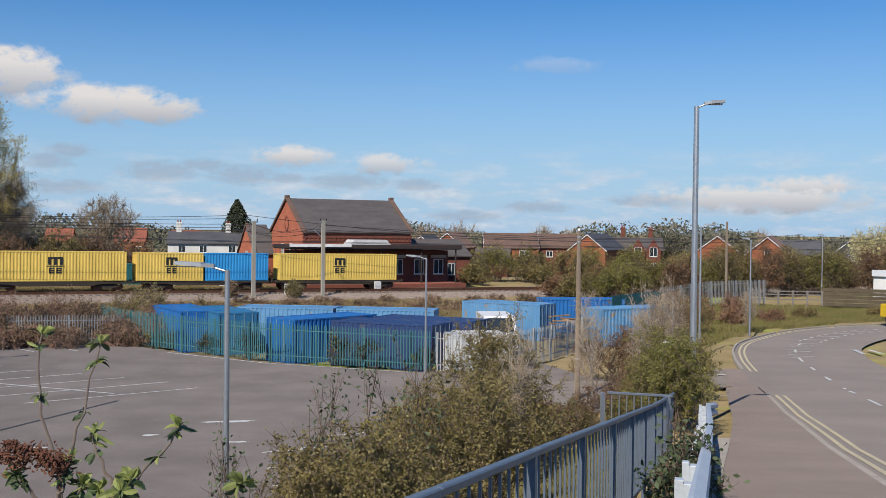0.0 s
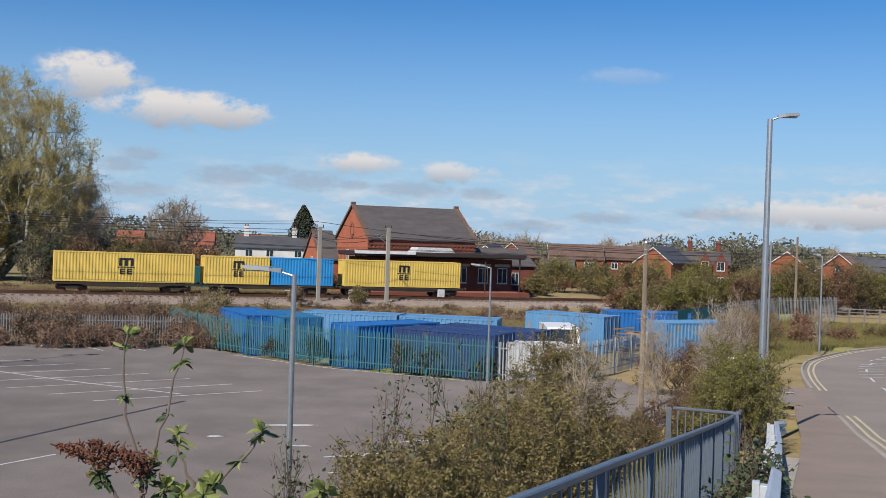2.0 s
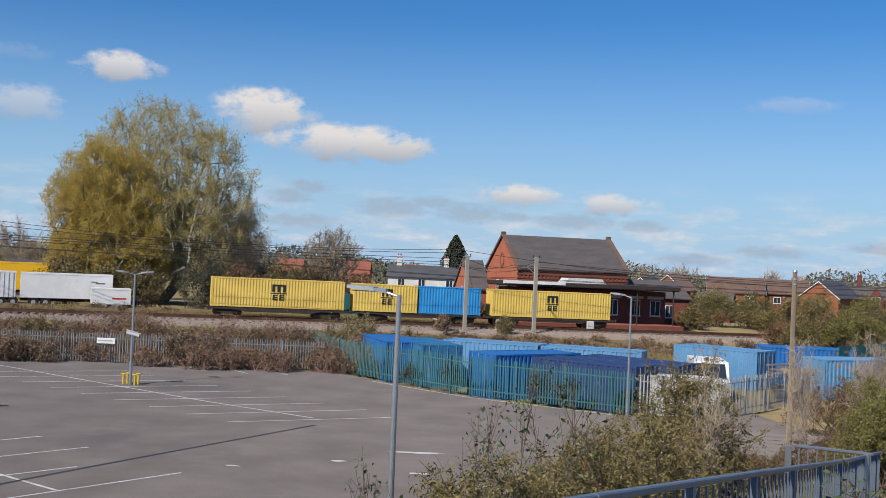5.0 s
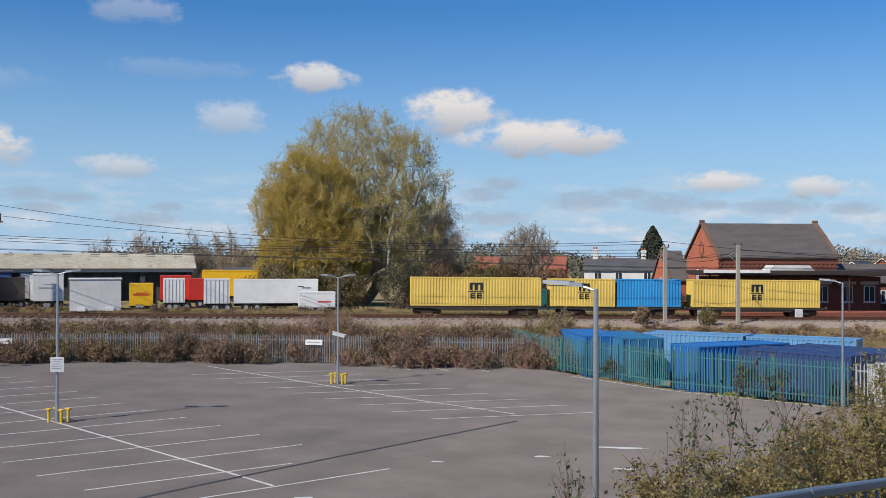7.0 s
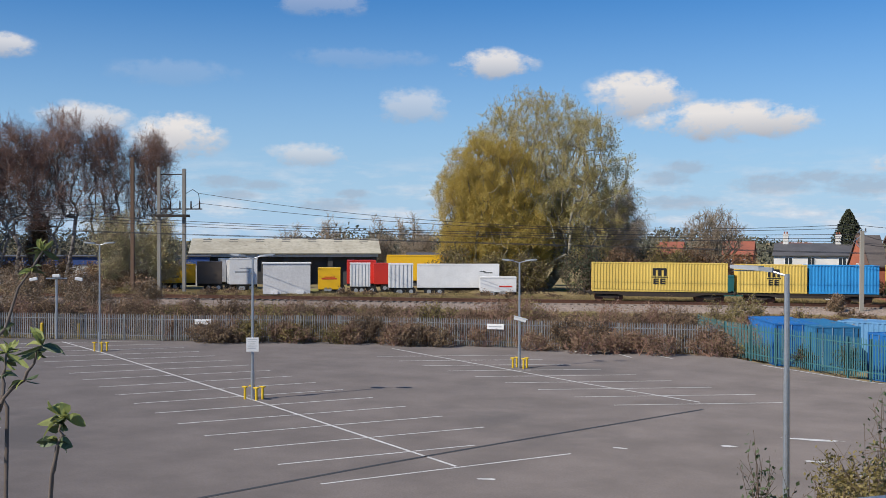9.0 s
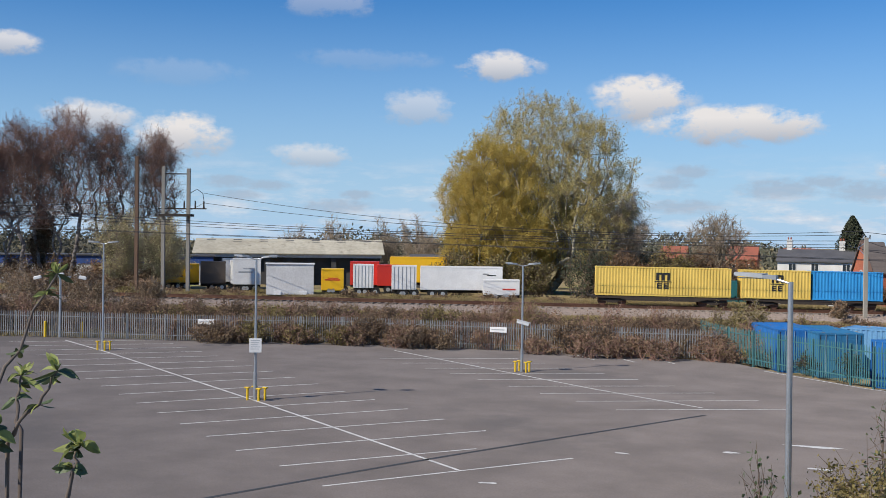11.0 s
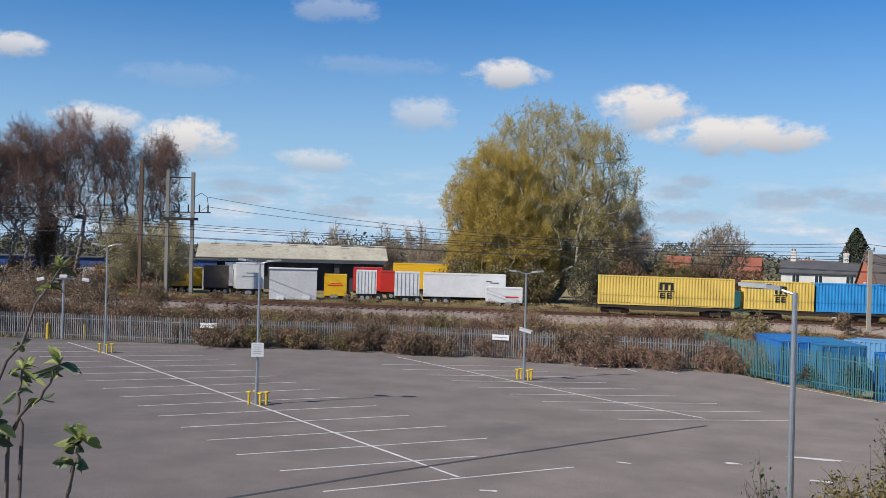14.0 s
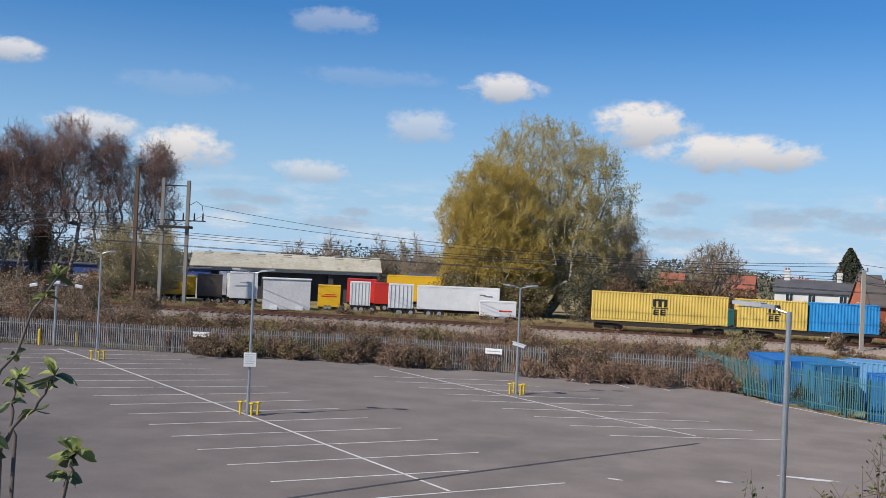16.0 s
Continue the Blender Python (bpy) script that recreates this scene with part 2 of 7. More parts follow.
PALISADE = mat("palisade_galvanised", (0.32, 0.33, 0.33), (0.2, 0.21, 0.21), 2.0, 0.6, 0.35, 0.05, 20.0, 0.8, vary=0.18)
PALGREEN = mat("palisade_teal_green", (0.07, 0.2, 0.21), (0.045, 0.14, 0.15), 2.0, 0.5, 0.1, 0.05, 20.0, 0.7, vary=0.15)
RAILBLUE = mat("railing_blue_grey_paint", (0.13, 0.16, 0.2), (0.09, 0.115, 0.15), 2.5, 0.45, 0.1, 0.06, 40.0, 0.6, spots=((0.2, 0.22, 0.24), 14.0, 0.7))
YELLOW = mat("safety_yellow_paint", (0.72, 0.48, 0.02), (0.55, 0.36, 0.02), 3.0, 0.5)
CYEL = mat("container_yellow", (0.74, 0.53, 0.12), (0.6, 0.42, 0.09), 0.5, 0.55, 0, 0.06, 9.0, 0.7, spots=((0.3, 0.16, 0.05), 1.3, 0.68))
CBLUE = mat("container_sky_blue", (0.03, 0.29, 0.64), (0.025, 0.22, 0.5), 0.5, 0.5, 0, 0.06, 9.0, 0.7, spots=((0.2, 0.35, 0.5), 1.2, 0.7))
CB = {"bright": mat("container_bright_blue", (0.02, 0.15, 0.43), (0.017, 0.11, 0.32), 0.6, 0.5, 0, 0.06, 9.0, 0.7, spots=((0.12, 0.13, 0.16), 1.4, 0.61)),
      "teal": mat("container_teal_blue", (0.03, 0.17, 0.33), (0.022, 0.12, 0.25), 0.6, 0.55, 0, 0.06, 9.0, 0.8, spots=((0.12, 0.12, 0.12), 1.4, 0.61)),
      "pale": mat("container_faded_blue", (0.13, 0.31, 0.52), (0.085, 0.23, 0.42), 0.6, 0.6, 0, 0.06, 9.0, 0.8, spots=((0.3, 0.22, 0.15), 1.6, 0.61)),
      "navy": mat("container_navy_blue", (0.03, 0.06, 0.165), (0.02, 0.04, 0.115), 0.6, 0.5, 0, 0.06, 9.0, 0.8, spots=((0.1, 0.1, 0.12), 1.6, 0.61)),
      "white": mat("container_white", (0.62, 0.63, 0.63), (0.45, 0.46, 0.46), 0.7, 0.6, 0, 0.06, 9.0, 0.8, spots=((0.3, 0.2, 0.14), 1.8, 0.68))}
BARFADE = mat("faded_blue_bar", (0.2, 0.3, 0.38), (0.13, 0.2, 0.27), 2.0, 0.6)
BLACK = mat("black_paint", (0.018, 0.018, 0.02), None, 2.0, 0.6)
DARK = mat("underframe_grime", (0.035, 0.028, 0.024), (0.07, 0.05, 0.035), 2.0, 0.9)
BRICK = brick_mat("red_brickwork", (0.44, 0.145, 0.08), (0.33, 0.1, 0.06), (0.75, 0.68, 0.6))
BRICKD = brick_mat("dark_red_brickwork", (0.26, 0.085, 0.055), (0.17, 0.06, 0.045), (0.8, 0.75, 0.7))
BRICKO = brick_mat("orange_brickwork", (0.46, 0.17, 0.08), (0.36, 0.12, 0.06), (0.85, 0.8, 0.7))
SLATE = mat("slate_roof", (0.115, 0.1, 0.095), (0.075, 0.066, 0.065), 0.6, 0.8, 0, 0.3, 5.0, 0.9, stretch=(1, 1, 4))
SLATED = mat("dark_slate_roof", (0.1, 0.1, 0.108), (0.065, 0.065, 0.07), 0.6, 0.7, 0, 0.3, 5.0, 0.9)
TILEB = mat("brown_tile_roof", (0.17, 0.105, 0.08), (0.11, 0.07, 0.055), 0.6, 0.9, 0, 0.4, 4.0, 0.9)
TILER = mat("red_tile_roof", (0.36, 0.115, 0.07), (0.25, 0.085, 0.055), 0.6, 0.9, 0, 0.4, 4.0, 0.9)
RENDERW = mat("white_render", (0.76, 0.76, 0.74), (0.62, 0.62, 0.6), 0.5, 0.9)
STONEW = mat("pale_stone", (0.55, 0.5, 0.42), (0.42, 0.38, 0.32), 1.0, 0.9)
FASCIA = mat("dark_brown_fascia", (0.045, 0.03, 0.026), None, 1.0, 0.7)
GLASS = mat("window_glass", (0.03, 0.04, 0.05), None, 1.0, 0.08, 0, 0, 5, 0.3)
ASBESTOS = mat("fibre_cement_roof", (0.5, 0.47, 0.38), (0.36, 0.33, 0.26), 0.25, 0.95, 0, 0.2, 2.0, 0.9, spots=((0.25, 0.23, 0.18), 0.8, 0.63))
SHEDWALL = mat("shed_dark_wall", (0.1, 0.1, 0.1), (0.05, 0.05, 0.05), 0.6, 0.9)
BLUEWALL = mat("blue_sheet_wall", (0.05, 0.11, 0.35), (0.04, 0.08, 0.25), 0.5, 0.6)
RED = mat("red_lorry_paint", (0.62, 0.04, 0.025), (0.5, 0.03, 0.02), 0.7, 0.45)
LYEL = mat("yellow_lorry_paint", (0.85, 0.5, 0.015), (0.75, 0.42, 0.012), 0.7, 0.45)
BROWN = mat("dark_curtain_sheet", (0.075, 0.06, 0.05), (0.05, 0.04, 0.035), 0.7, 0.6)
TEAL = mat("teal_sheet", (0.015, 0.13, 0.135), (0.012, 0.08, 0.085), 0.7, 0.6)
CONC = mat("mast_concrete", (0.34, 0.32, 0.28), (0.25, 0.23, 0.2), 1.0, 0.9, stretch=(1, 1, 0.3))
RUSTM = mat("rust_brown_mast", (0.2, 0.12, 0.075), (0.13, 0.08, 0.055), 1.0, 0.9, stretch=(1, 1, 0.3))
POLEW = mat("weathered_timber_pole", (0.3, 0.235, 0.175), (0.2, 0.155, 0.115), 1.5, 0.95, 0, 0.4, 12.0, 0.9, stretch=(3, 3, 0.3))
FENCEW = mat("timber_fence", (0.15, 0.115, 0.07), (0.09, 0.075, 0.045), 1.2, 0.95, 0, 0.4, 12.0, 0.9, vary=0.2)
TIMBER = mat("scrap_timber", (0.3, 0.19, 0.1), (0.16, 0.1, 0.06), 1.5, 0.9, vary=0.4)
WIRE = mat("wire_dark", (0.03, 0.03, 0.035), None, 1.0, 0.6)
RUBBER = mat("tyre_rubber", (0.02, 0.02, 0.02), None, 2.0, 0.9)
BARK = mat("bark_grey_brown", (0.25, 0.2, 0.145), (0.16, 0.125, 0.09), 3.0, 0.95, 0, 0.4, 20, 0.9)
BARKO = mat("bark_olive", (0.28, 0.23, 0.12), (0.18, 0.15, 0.08), 3.0, 0.95, 0, 0.4, 20, 0.9)
BARKB = mat("bark_birch", (0.45, 0.41, 0.37), (0.2, 0.17, 0.15), 2.0, 0.9, 0, 0.3, 8.0, 0.9)
TWIGR = mat("twig_red_brown", (0.34, 0.195, 0.15), (0.25, 0.155, 0.125), 0.4, 0.9, vary=0.3)
TWIGB = mat("twig_brown", (0.4, 0.32, 0.23), (0.3, 0.235, 0.17), 0.4, 0.9, vary=0.35)
TWIGG = mat("twig_golden", (0.55, 0.4, 0.1), (0.44, 0.33, 0.09), 0.3, 0.9, vary=0.3)
LEAFGOLD = mat("leaf_golden_willow", (0.66, 0.51, 0.12), (0.55, 0.43, 0.105), 0.25, 0.7, 0, 0, 4, 0.9, vary=0.25, trans=0.5)
LEAFSPR = mat("leaf_olive_spring", (0.56, 0.48, 0.18), (0.48, 0.41, 0.155), 0.3, 0.7, 0, 0, 4, 0.9, vary=0.25, trans=0.5)
TWIGO = mat("twig_olive", (0.46, 0.37, 0.17), (0.36, 0.29, 0.14), 0.3, 0.9, vary=0.3)
LEAFPOP = mat("leaf_pale_poplar", (0.68, 0.63, 0.33), (0.56, 0.51, 0.26), 0.3, 0.7, 0, 0, 4, 0.9, vary=0.35, trans=0.3)
LEAFOL = mat("leaf_dull_olive", (0.195, 0.165, 0.052), (0.27, 0.205, 0.072), 0.8, 0.6, 0, 0, 5, 0.9, vary=0.45, trans=0.25)
LEAFGR = mat("leaf_green", (0.185, 0.185, 0.04), (0.26, 0.22, 0.06), 0.7, 0.55, 0, 0, 5, 0.9, vary=0.45, trans=0.3)
LEAFBR = mat("leaf_bramble_brown", (0.26, 0.16, 0.1), (0.18, 0.135, 0.072), 0.5, 0.75, 0, 0, 5, 0.95, vary=0.45, trans=0.15)
LEAFDK = mat("leaf_dark_conifer", (0.04, 0.055, 0.028), (0.065, 0.07, 0.035), 0.5, 0.8, 0, 0, 5, 0.9, vary=0.4)
LEAFRD = mat("leaf_russet", (0.24, 0.125, 0.06), (0.17, 0.105, 0.05), 0.8, 0.7, 0, 0, 5, 0.9, vary=0.4, trans=0.2)
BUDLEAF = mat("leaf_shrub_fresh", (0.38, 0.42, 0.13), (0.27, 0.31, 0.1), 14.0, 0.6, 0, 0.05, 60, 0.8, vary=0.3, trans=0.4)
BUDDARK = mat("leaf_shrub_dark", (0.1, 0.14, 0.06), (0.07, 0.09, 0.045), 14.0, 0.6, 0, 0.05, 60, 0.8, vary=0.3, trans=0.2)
SEEDHD = mat("dead_flower_head", (0.2, 0.08, 0.045), (0.12, 0.05, 0.03), 20.0, 0.9, vary=0.4)
TWIGD = mat("twig_dark_brown", (0.15, 0.105, 0.075), (0.09, 0.065, 0.048), 0.6, 0.9, vary=0.35)
BARKD = mat("bark_dark_birch", (0.3, 0.26, 0.23), (0.15, 0.125, 0.11), 1.4, 0.9, 0, 0.3, 8.0, 0.9, spots=((0.5, 0.47, 0.43), 1.0, 0.58))
BARKP = mat("bark_pale_poplar", (0.4, 0.36, 0.27), (0.24, 0.21, 0.15), 2.0, 0.9, 0, 0.3, 8.0, 0.9)
STEM = mat("shrub_stem", (0.2, 0.16, 0.13), (0.12, 0.09, 0.075), 12.0, 0.9)

# ---- building blocks ----


class Mesh:
    """Collects vertices and faces of one part."""

    def __init__(self):
        self.v, self.f = [], []

    def add(self, vs, fs):
        o = len(self.v)
        self.v += [tuple(q) for q in vs]
        self.f += [tuple(i + o for i in q) for q in fs]
        return self

    def box(self, x0, y0, z0, x1, y1, z1, m=None, b=0.0):
        if b:
            k = []
            for z, i in ((z0, b), (z0 + b, 0), (z1 - b, 0), (z1, b)):
                k += [(x0 + i, y0 + i, z), (x1 - i, y0 + i, z), (x1 - i, y1 - i, z), (x0 + i, y1 - i, z)]
            fs = [(3, 2, 1, 0), (12, 13, 14, 15)]
            for r in range(3):
                fs += [(r * 4 + j, r * 4 + (j + 1) % 4, r * 4 + 4 + (j + 1) % 4, r * 4 + 4 + j) for j in range(4)]
        else:
            k = [(x0, y0, z0), (x1, y0, z0), (x1, y1, z0), (x0, y1, z0), (x0, y0, z1), (x1, y0, z1), (x1, y1, z1), (x0, y1, z1)]
            fs = [(3, 2, 1, 0), (4, 5, 6, 7), (0, 1, 5, 4), (1, 2, 6, 5), (2, 3, 7, 6), (3, 0, 4, 7)]
        if m is not None:
            k = [m @ Vector(q) for q in k]
        return self.add(k, fs)

    def tube(self, p, q, r0, r1=None, n=6, cap=True):
        r1 = r0 if r1 is None else r1
        p, q = Vector(p), Vector(q)
        d = (q - p)
        if d.length < 1e-6:
            return self
        d.normalize()
        a = d.cross(Vector((0, 0, 1)) if abs(d.z) < 0.9 else Vector((1, 0, 0))).normalized()
        c = d.cross(a)
        ring = [(math.cos(2 * math.pi * i / n), math.sin(2 * math.pi * i / n)) for i in range(n)]
        vs = [p + (a * x + c * y) * r0 for x, y in ring] + [q + (a * x + c * y) * r1 for x, y in ring]
        fs = [(i, (i + 1) % n, n + (i + 1) % n, n + i) for i in range(n)]
        if cap:
            fs += [tuple(range(n))[::-1], tuple(range(n, 2 * n))]
        return self.add(vs, fs)

    def chain(self, pts, radii, n=8):
        """One unbroken tube through pts, with its own radius at each."""
        pts = [Vector(p) for p in pts]
        o = len(self.v)
        for i, p in enumerate(pts):
            d = (pts[min(i + 1, len(pts) - 1)] - pts[max(i - 1, 0)]).normalized()
            a = d.cross(Vector((1, 0, 0)) if abs(d.x) < 0.8 else Vector((0, 1, 0))).normalized()
            c = d.cross(a)
            self.v += [tuple(p + (a * math.cos(6.28318 * k / n) + c * math.sin(6.28318 * k / n)) * radii[i]) for k in range(n)]
        for i in range(len(pts) - 1):
            self.f += [(o + i * n + k, o + i * n + (k + 1) % n, o + (i + 1) * n + (k + 1) % n, o + (i + 1) * n + k) for k in range(n)]
        return self

    def rope(self, pts, r, n=4):
        for p, q in zip(pts, pts[1:]):
            self.tube(p, q, r, r, n, False)
        return self

    def disc(self, c, axis, r, w, n=14):
        c, axis = Vector(c), Vector(axis).normalized()
        return self.tube(c - axis * w / 2, c + axis * w / 2, r, r, n)

    def prism(self, poly, y0, y1):
        """A polygon of (x, z), drawn out along y."""
        n = len(poly)
        vs = [(x, y0, z) for x, z in poly] + [(x, y1, z) for x, z in poly]
        fs = [tuple(range(n)), tuple(range(n, 2 * n))[::-1]] + [(i, n + i, n + (i + 1) % n, (i + 1) % n) for i in range(n)]
        return self.add(vs, fs)


def part(name, ms, material, parent=None, label="", smooth=False):
    me = bpy.data.meshes.new(name)
    me.from_pydata(ms.v, [], ms.f)
    me.materials.append(material)
    if smooth:
        me.polygons.foreach_set("use_smooth", [True] * len(me.polygons))
    me.update()
    ob = new(name, me)
    ob.parent = parent
    if label:
        tagged(ob, label)
    return ob


def share(name, me, parent, m):
    ob = new(name, me)
    ob.parent = parent
    ob.matrix_basis = m
    return ob


def thing(name, m, label, category, group="", kind=""):
    ob = new(name)
    ob.empty_display_size = 0.2
    ob.matrix_basis = m
    return tagged(ob, label, category, group, kind)


def cards(name, pos, size, material, parent=None, label="", seed=0, squash=1.0, slim=0.55, droop=0.0):
    """Many small pointed leaves, two triangles each, folded along the midrib."""
    g = np.random.default_rng(seed)
    pos = np.asarray(pos, float)
    n = len(pos)
    a = g.normal(size=(n, 3))
    a[:, 2] = a[:, 2] * squash - droop
    a /= np.linalg.norm(a, axis=1)[:, None]
    b = np.cross(a, g.normal(size=(n, 3)))
    b /= np.linalg.norm(b, axis=1)[:, None] + 1e-9
    c = np.cross(a, b)
    s = (size * g.uniform(0.6, 1.35, n))[:, None]
    v = np.empty((n, 4, 3))
    v[:, 0], v[:, 2] = pos - a * s * 0.5, pos + a * s * 0.5
    v[:, 1], v[:, 3] = pos + b * s * slim * 0.5 + c * s * 0.08, pos - b * s * slim * 0.5 + c * s * 0.08
    me = bpy.data.meshes.new(name)
    me.vertices.add(4 * n)
    me.vertices.foreach_set("co", v.ravel())
    idx = np.arange(n)[:, None] * 4 + np.array([[0, 1, 2, 0, 2, 3]])
    me.loops.add(6 * n)
    me.loops.foreach_set("vertex_index", idx.ravel())
    me.polygons.add(2 * n)
    me.polygons.foreach_set("loop_start", np.arange(2 * n) * 3)
    me.update(calc_edges=True)
    me.materials.append(material)
    ob = new(name, me)
    ob.parent = parent
    if label:
        tagged(ob, label)
    return ob


def sticks(name, p, q, r, material, parent=None, label=""):
    """Many thin three-sided twigs from points p to points q."""
    p, q = np.asarray(p, float), np.asarray(q, float)
    n = len(p)
    d = q - p
    d /= np.linalg.norm(d, axis=1)[:, None] + 1e-9
    h = np.where(np.abs(d[:, 2:3]) < 0.9, np.array([[0, 0, 1.0]]), np.array([[1.0, 0, 0]]))
    a = np.cross(d, h)
    a /= np.linalg.norm(a, axis=1)[:, None]
    c = np.cross(d, a)
    r = np.broadcast_to(np.asarray(r, float), (n,))[:, None]
    v = np.empty((n, 6, 3))
    for i in range(3):
        w = a * math.cos(2.0944 * i) + c * math.sin(2.0944 * i)
        v[:, i], v[:, 3 + i] = p + w * r, q + w * r * 0.55
    me = bpy.data.meshes.new(name)
    me.vertices.add(6 * n)
    me.vertices.foreach_set("co", v.ravel())
    quad = np.array([[0, 1, 4, 3, 1, 2, 5, 4, 2, 0, 3, 5]])
    me.loops.add(12 * n)
    me.loops.foreach_set("vertex_index", (np.arange(n)[:, None] * 6 + quad).ravel())
    me.polygons.add(3 * n)
    me.polygons.foreach_set("loop_start", np.arange(3 * n) * 4)
    me.update(calc_edges=True)
    me.materials.append(material)
    ob = new(name, me)
    ob.parent = parent
    if label:
        tagged(ob, label)
    return ob


# ---- the lie of the land ----
TH = radians(25.5)
U, NN = Vector((math.cos(TH), math.sin(TH), 0)), Vector((-math.sin(TH), math.cos(TH), 0))


def along(s, d, z=0.0):
    """A place s metres along the railway and d metres out from the camera's foot."""
    return U * s + NN * d + Vector((0, 0, z))


def rail_z(s):
    return 1.2 - 0.0055 * np.clip(s, -120, 110)


HY = [-60, -5, 0, 8, 15, 22, 32, 42, 55, 70, 90, 200]
HZ = [9.0, 5.75, 5.35, 4.45, 3.5, 2.6, 1.6, 0.9, 0.4, 0.2, 0.1, 0.0]


def road_z(y):
    return np.interp(y, HY, HZ)


RY = [-60, 0, 4.1, 6.4, 11, 22.7, 30, 44, 52, 62, 69, 77, 84, 120]
RX = [-20, -1.5, -0.1, 0.6, 2.0, 5.1, 6.6, 10.4, 12.7, 15.6, 18.8, 24, 32, 90]


def edge_x(y):
    return np.interp(y, RY, RX)


def sstep(x, a, b):
    k = np.clip((x - a) / (b - a), 0, 1)
    return k * k * (3 - 2 * k)


def land(x, y):
    x, y = np.asarray(x, float), np.asarray(y, float)
    s, d = x * U.x + y * U.y, x * NN.x + y * NN.y
    fall = np.clip(edge_x(y) - x, 0, None)
    bank = np.maximum(road_z(y) - 0.03 - fall * 0.45, -0.06)
    lift = sstep(d, 70.5, 89.0) * 0.85 + sstep(d, 86, 95) * 0.15
    rail = -0.06 + lift * (rail_z(s) - 0.42 + 0.06)
    rail = np.where(d > 112, rail - 1.0 * sstep(d, 125, 170), rail)
    z = np.maximum(bank, rail)
    inside = (x > -17.6) & (x < 14) & (y < 82) & (d < 71) & (y > np.interp(x, [-18, -14.5, -8.8, -1.3, 2.2, 5.8, 9.3, 14], [64.1, 60.6, 56.4, 53.4, 53.9, 58.2, 64.3, 66]) + 0.5)
    return np.where(inside, np.minimum(z, -0.3), z)


def lz(x, y):
    return float(land(x, y))

# ---- ground ----


def axis_steps(lo, hi, step, far):
    mid = list(np.arange(lo, hi + 0.01, step))
    return np.array([-f for f in far[::-1]] + mid + list(far))


gx = axis_steps(-150, 95, 1.0, (160, 200, 280, 420, 700, 1300, 2800))
gy = axis_steps(-40, 200, 1.0, (215, 240, 280, 350, 500, 900, 2800))
gx.sort(), gy.sort()
XX, YY = np.meshgrid(gx, gy)
ZZ = land(XX, YY)
rng0 = np.random.default_rng(3)
rough = rng0.normal(size=XX.shape) * 0.05
ZZ = ZZ + np.where(ZZ > 0.05, rough, 0) * (np.abs(XX) < 150)
# under the tarmac of the road the earth stays level
ZZ = np.where((XX > edge_x(YY)) & (YY < 95), land(XX, YY) - 0.12, ZZ)
nxg, nyg = len(gx), len(gy)
gm = Mesh()
gm.v = list(zip(XX.ravel().tolist(), YY.ravel().tolist(), ZZ.ravel().tolist()))
gm.f = [(j * nxg + i, j * nxg + i + 1, (j + 1) * nxg + i + 1, (j + 1) * nxg + i) for j in range(nyg - 1) for i in range(nxg - 1)]
ground = tagged(part("ground", gm, GRASS, smooth=True), "rough dry grass on earth banks and fields", "ground", kind="structure")


def sheet(poly, z, x_step=2.0):
    """A level sheet from a convex-ish outline, as one face."""
    ms = Mesh()
    n = len(poly)
    ms.add([(x, y, z) for x, y in poly] + [(x, y, z - 0.05) for x, y in poly], [tuple(range(n))] + [(i, n + i, n + (i + 1) % n, (i + 1) % n) for i in range(n)])
    return ms


PARK = [(-95, -2), (-12, -2), (-8.5, 10), (-3.5, 20), (0.2, 30), (5.0, 40), (8.2, 44), (9.6, 49), (7.5, 51.5), (5.5, 57.2), (2.3, 53.2), (-1.2, 52.8), (-8.8, 55.8), (-14.6, 60.0),
        (-18.0, 63.2), (-27, 62.3), (-42.5, 58.6), (-52, 53.0), (-63, 48.4), (-95, 34)]
tagged(part("car_park", sheet(PARK, 0.0), ASPHALT), "empty worn grey asphalt car park", "car park", kind="structure")


def ribbon(ms, pts, w, zf, lift=0.0, side=0.0):
    """A strip of width w along pts, shifted sideways; zf(x, y) gives its height."""
    pts = [Vector((p[0], p[1])) for p in pts]
    vs = []
    for i, p in enumerate(pts):
        d = (pts[min(i + 1, len(pts) - 1)] - pts[max(i - 1, 0)]).normalized()
        nr = Vector((-d.y, d.x))
        for o in (side + w / 2, side - w / 2):
            q = p + nr * o
            vs.append((q.x, q.y, float(zf(q.x, q.y)) + lift))
    return ms.add(vs, [(2 * i + 1, 2 * i + 3, 2 * i + 2, 2 * i) for i in range(len(pts) - 1)])


def spline(pts, step=1.0):
    """Points at even steps along a smooth curve through pts."""
    P = [Vector((p[0], p[1])) for p in pts]
    out = []
    for i in range(len(P) - 1):
        a, b, c, d = P[max(i - 1, 0)], P[i], P[i + 1], P[min(i + 2, len(P) - 1)]
        n = max(2, int((c - b).length / step))
        for k in range(n):
            t = k / n
            out.append(0.5 * ((2 * b) + (c - a) * t + (2 * a - 5 * b + 4 * c - d) * t * t + (3 * b - a - 3 * c + d) * t ** 3))
    return out + [P[-1]]


def offset(pts, o):
    res = []
    for i, p in enumerate(pts):
        d = (pts[min(i + 1, len(pts) - 1)] - pts[max(i - 1, 0)]).normalized()
        res.append(p + Vector((-d.y, d.x)) * o)
    return res


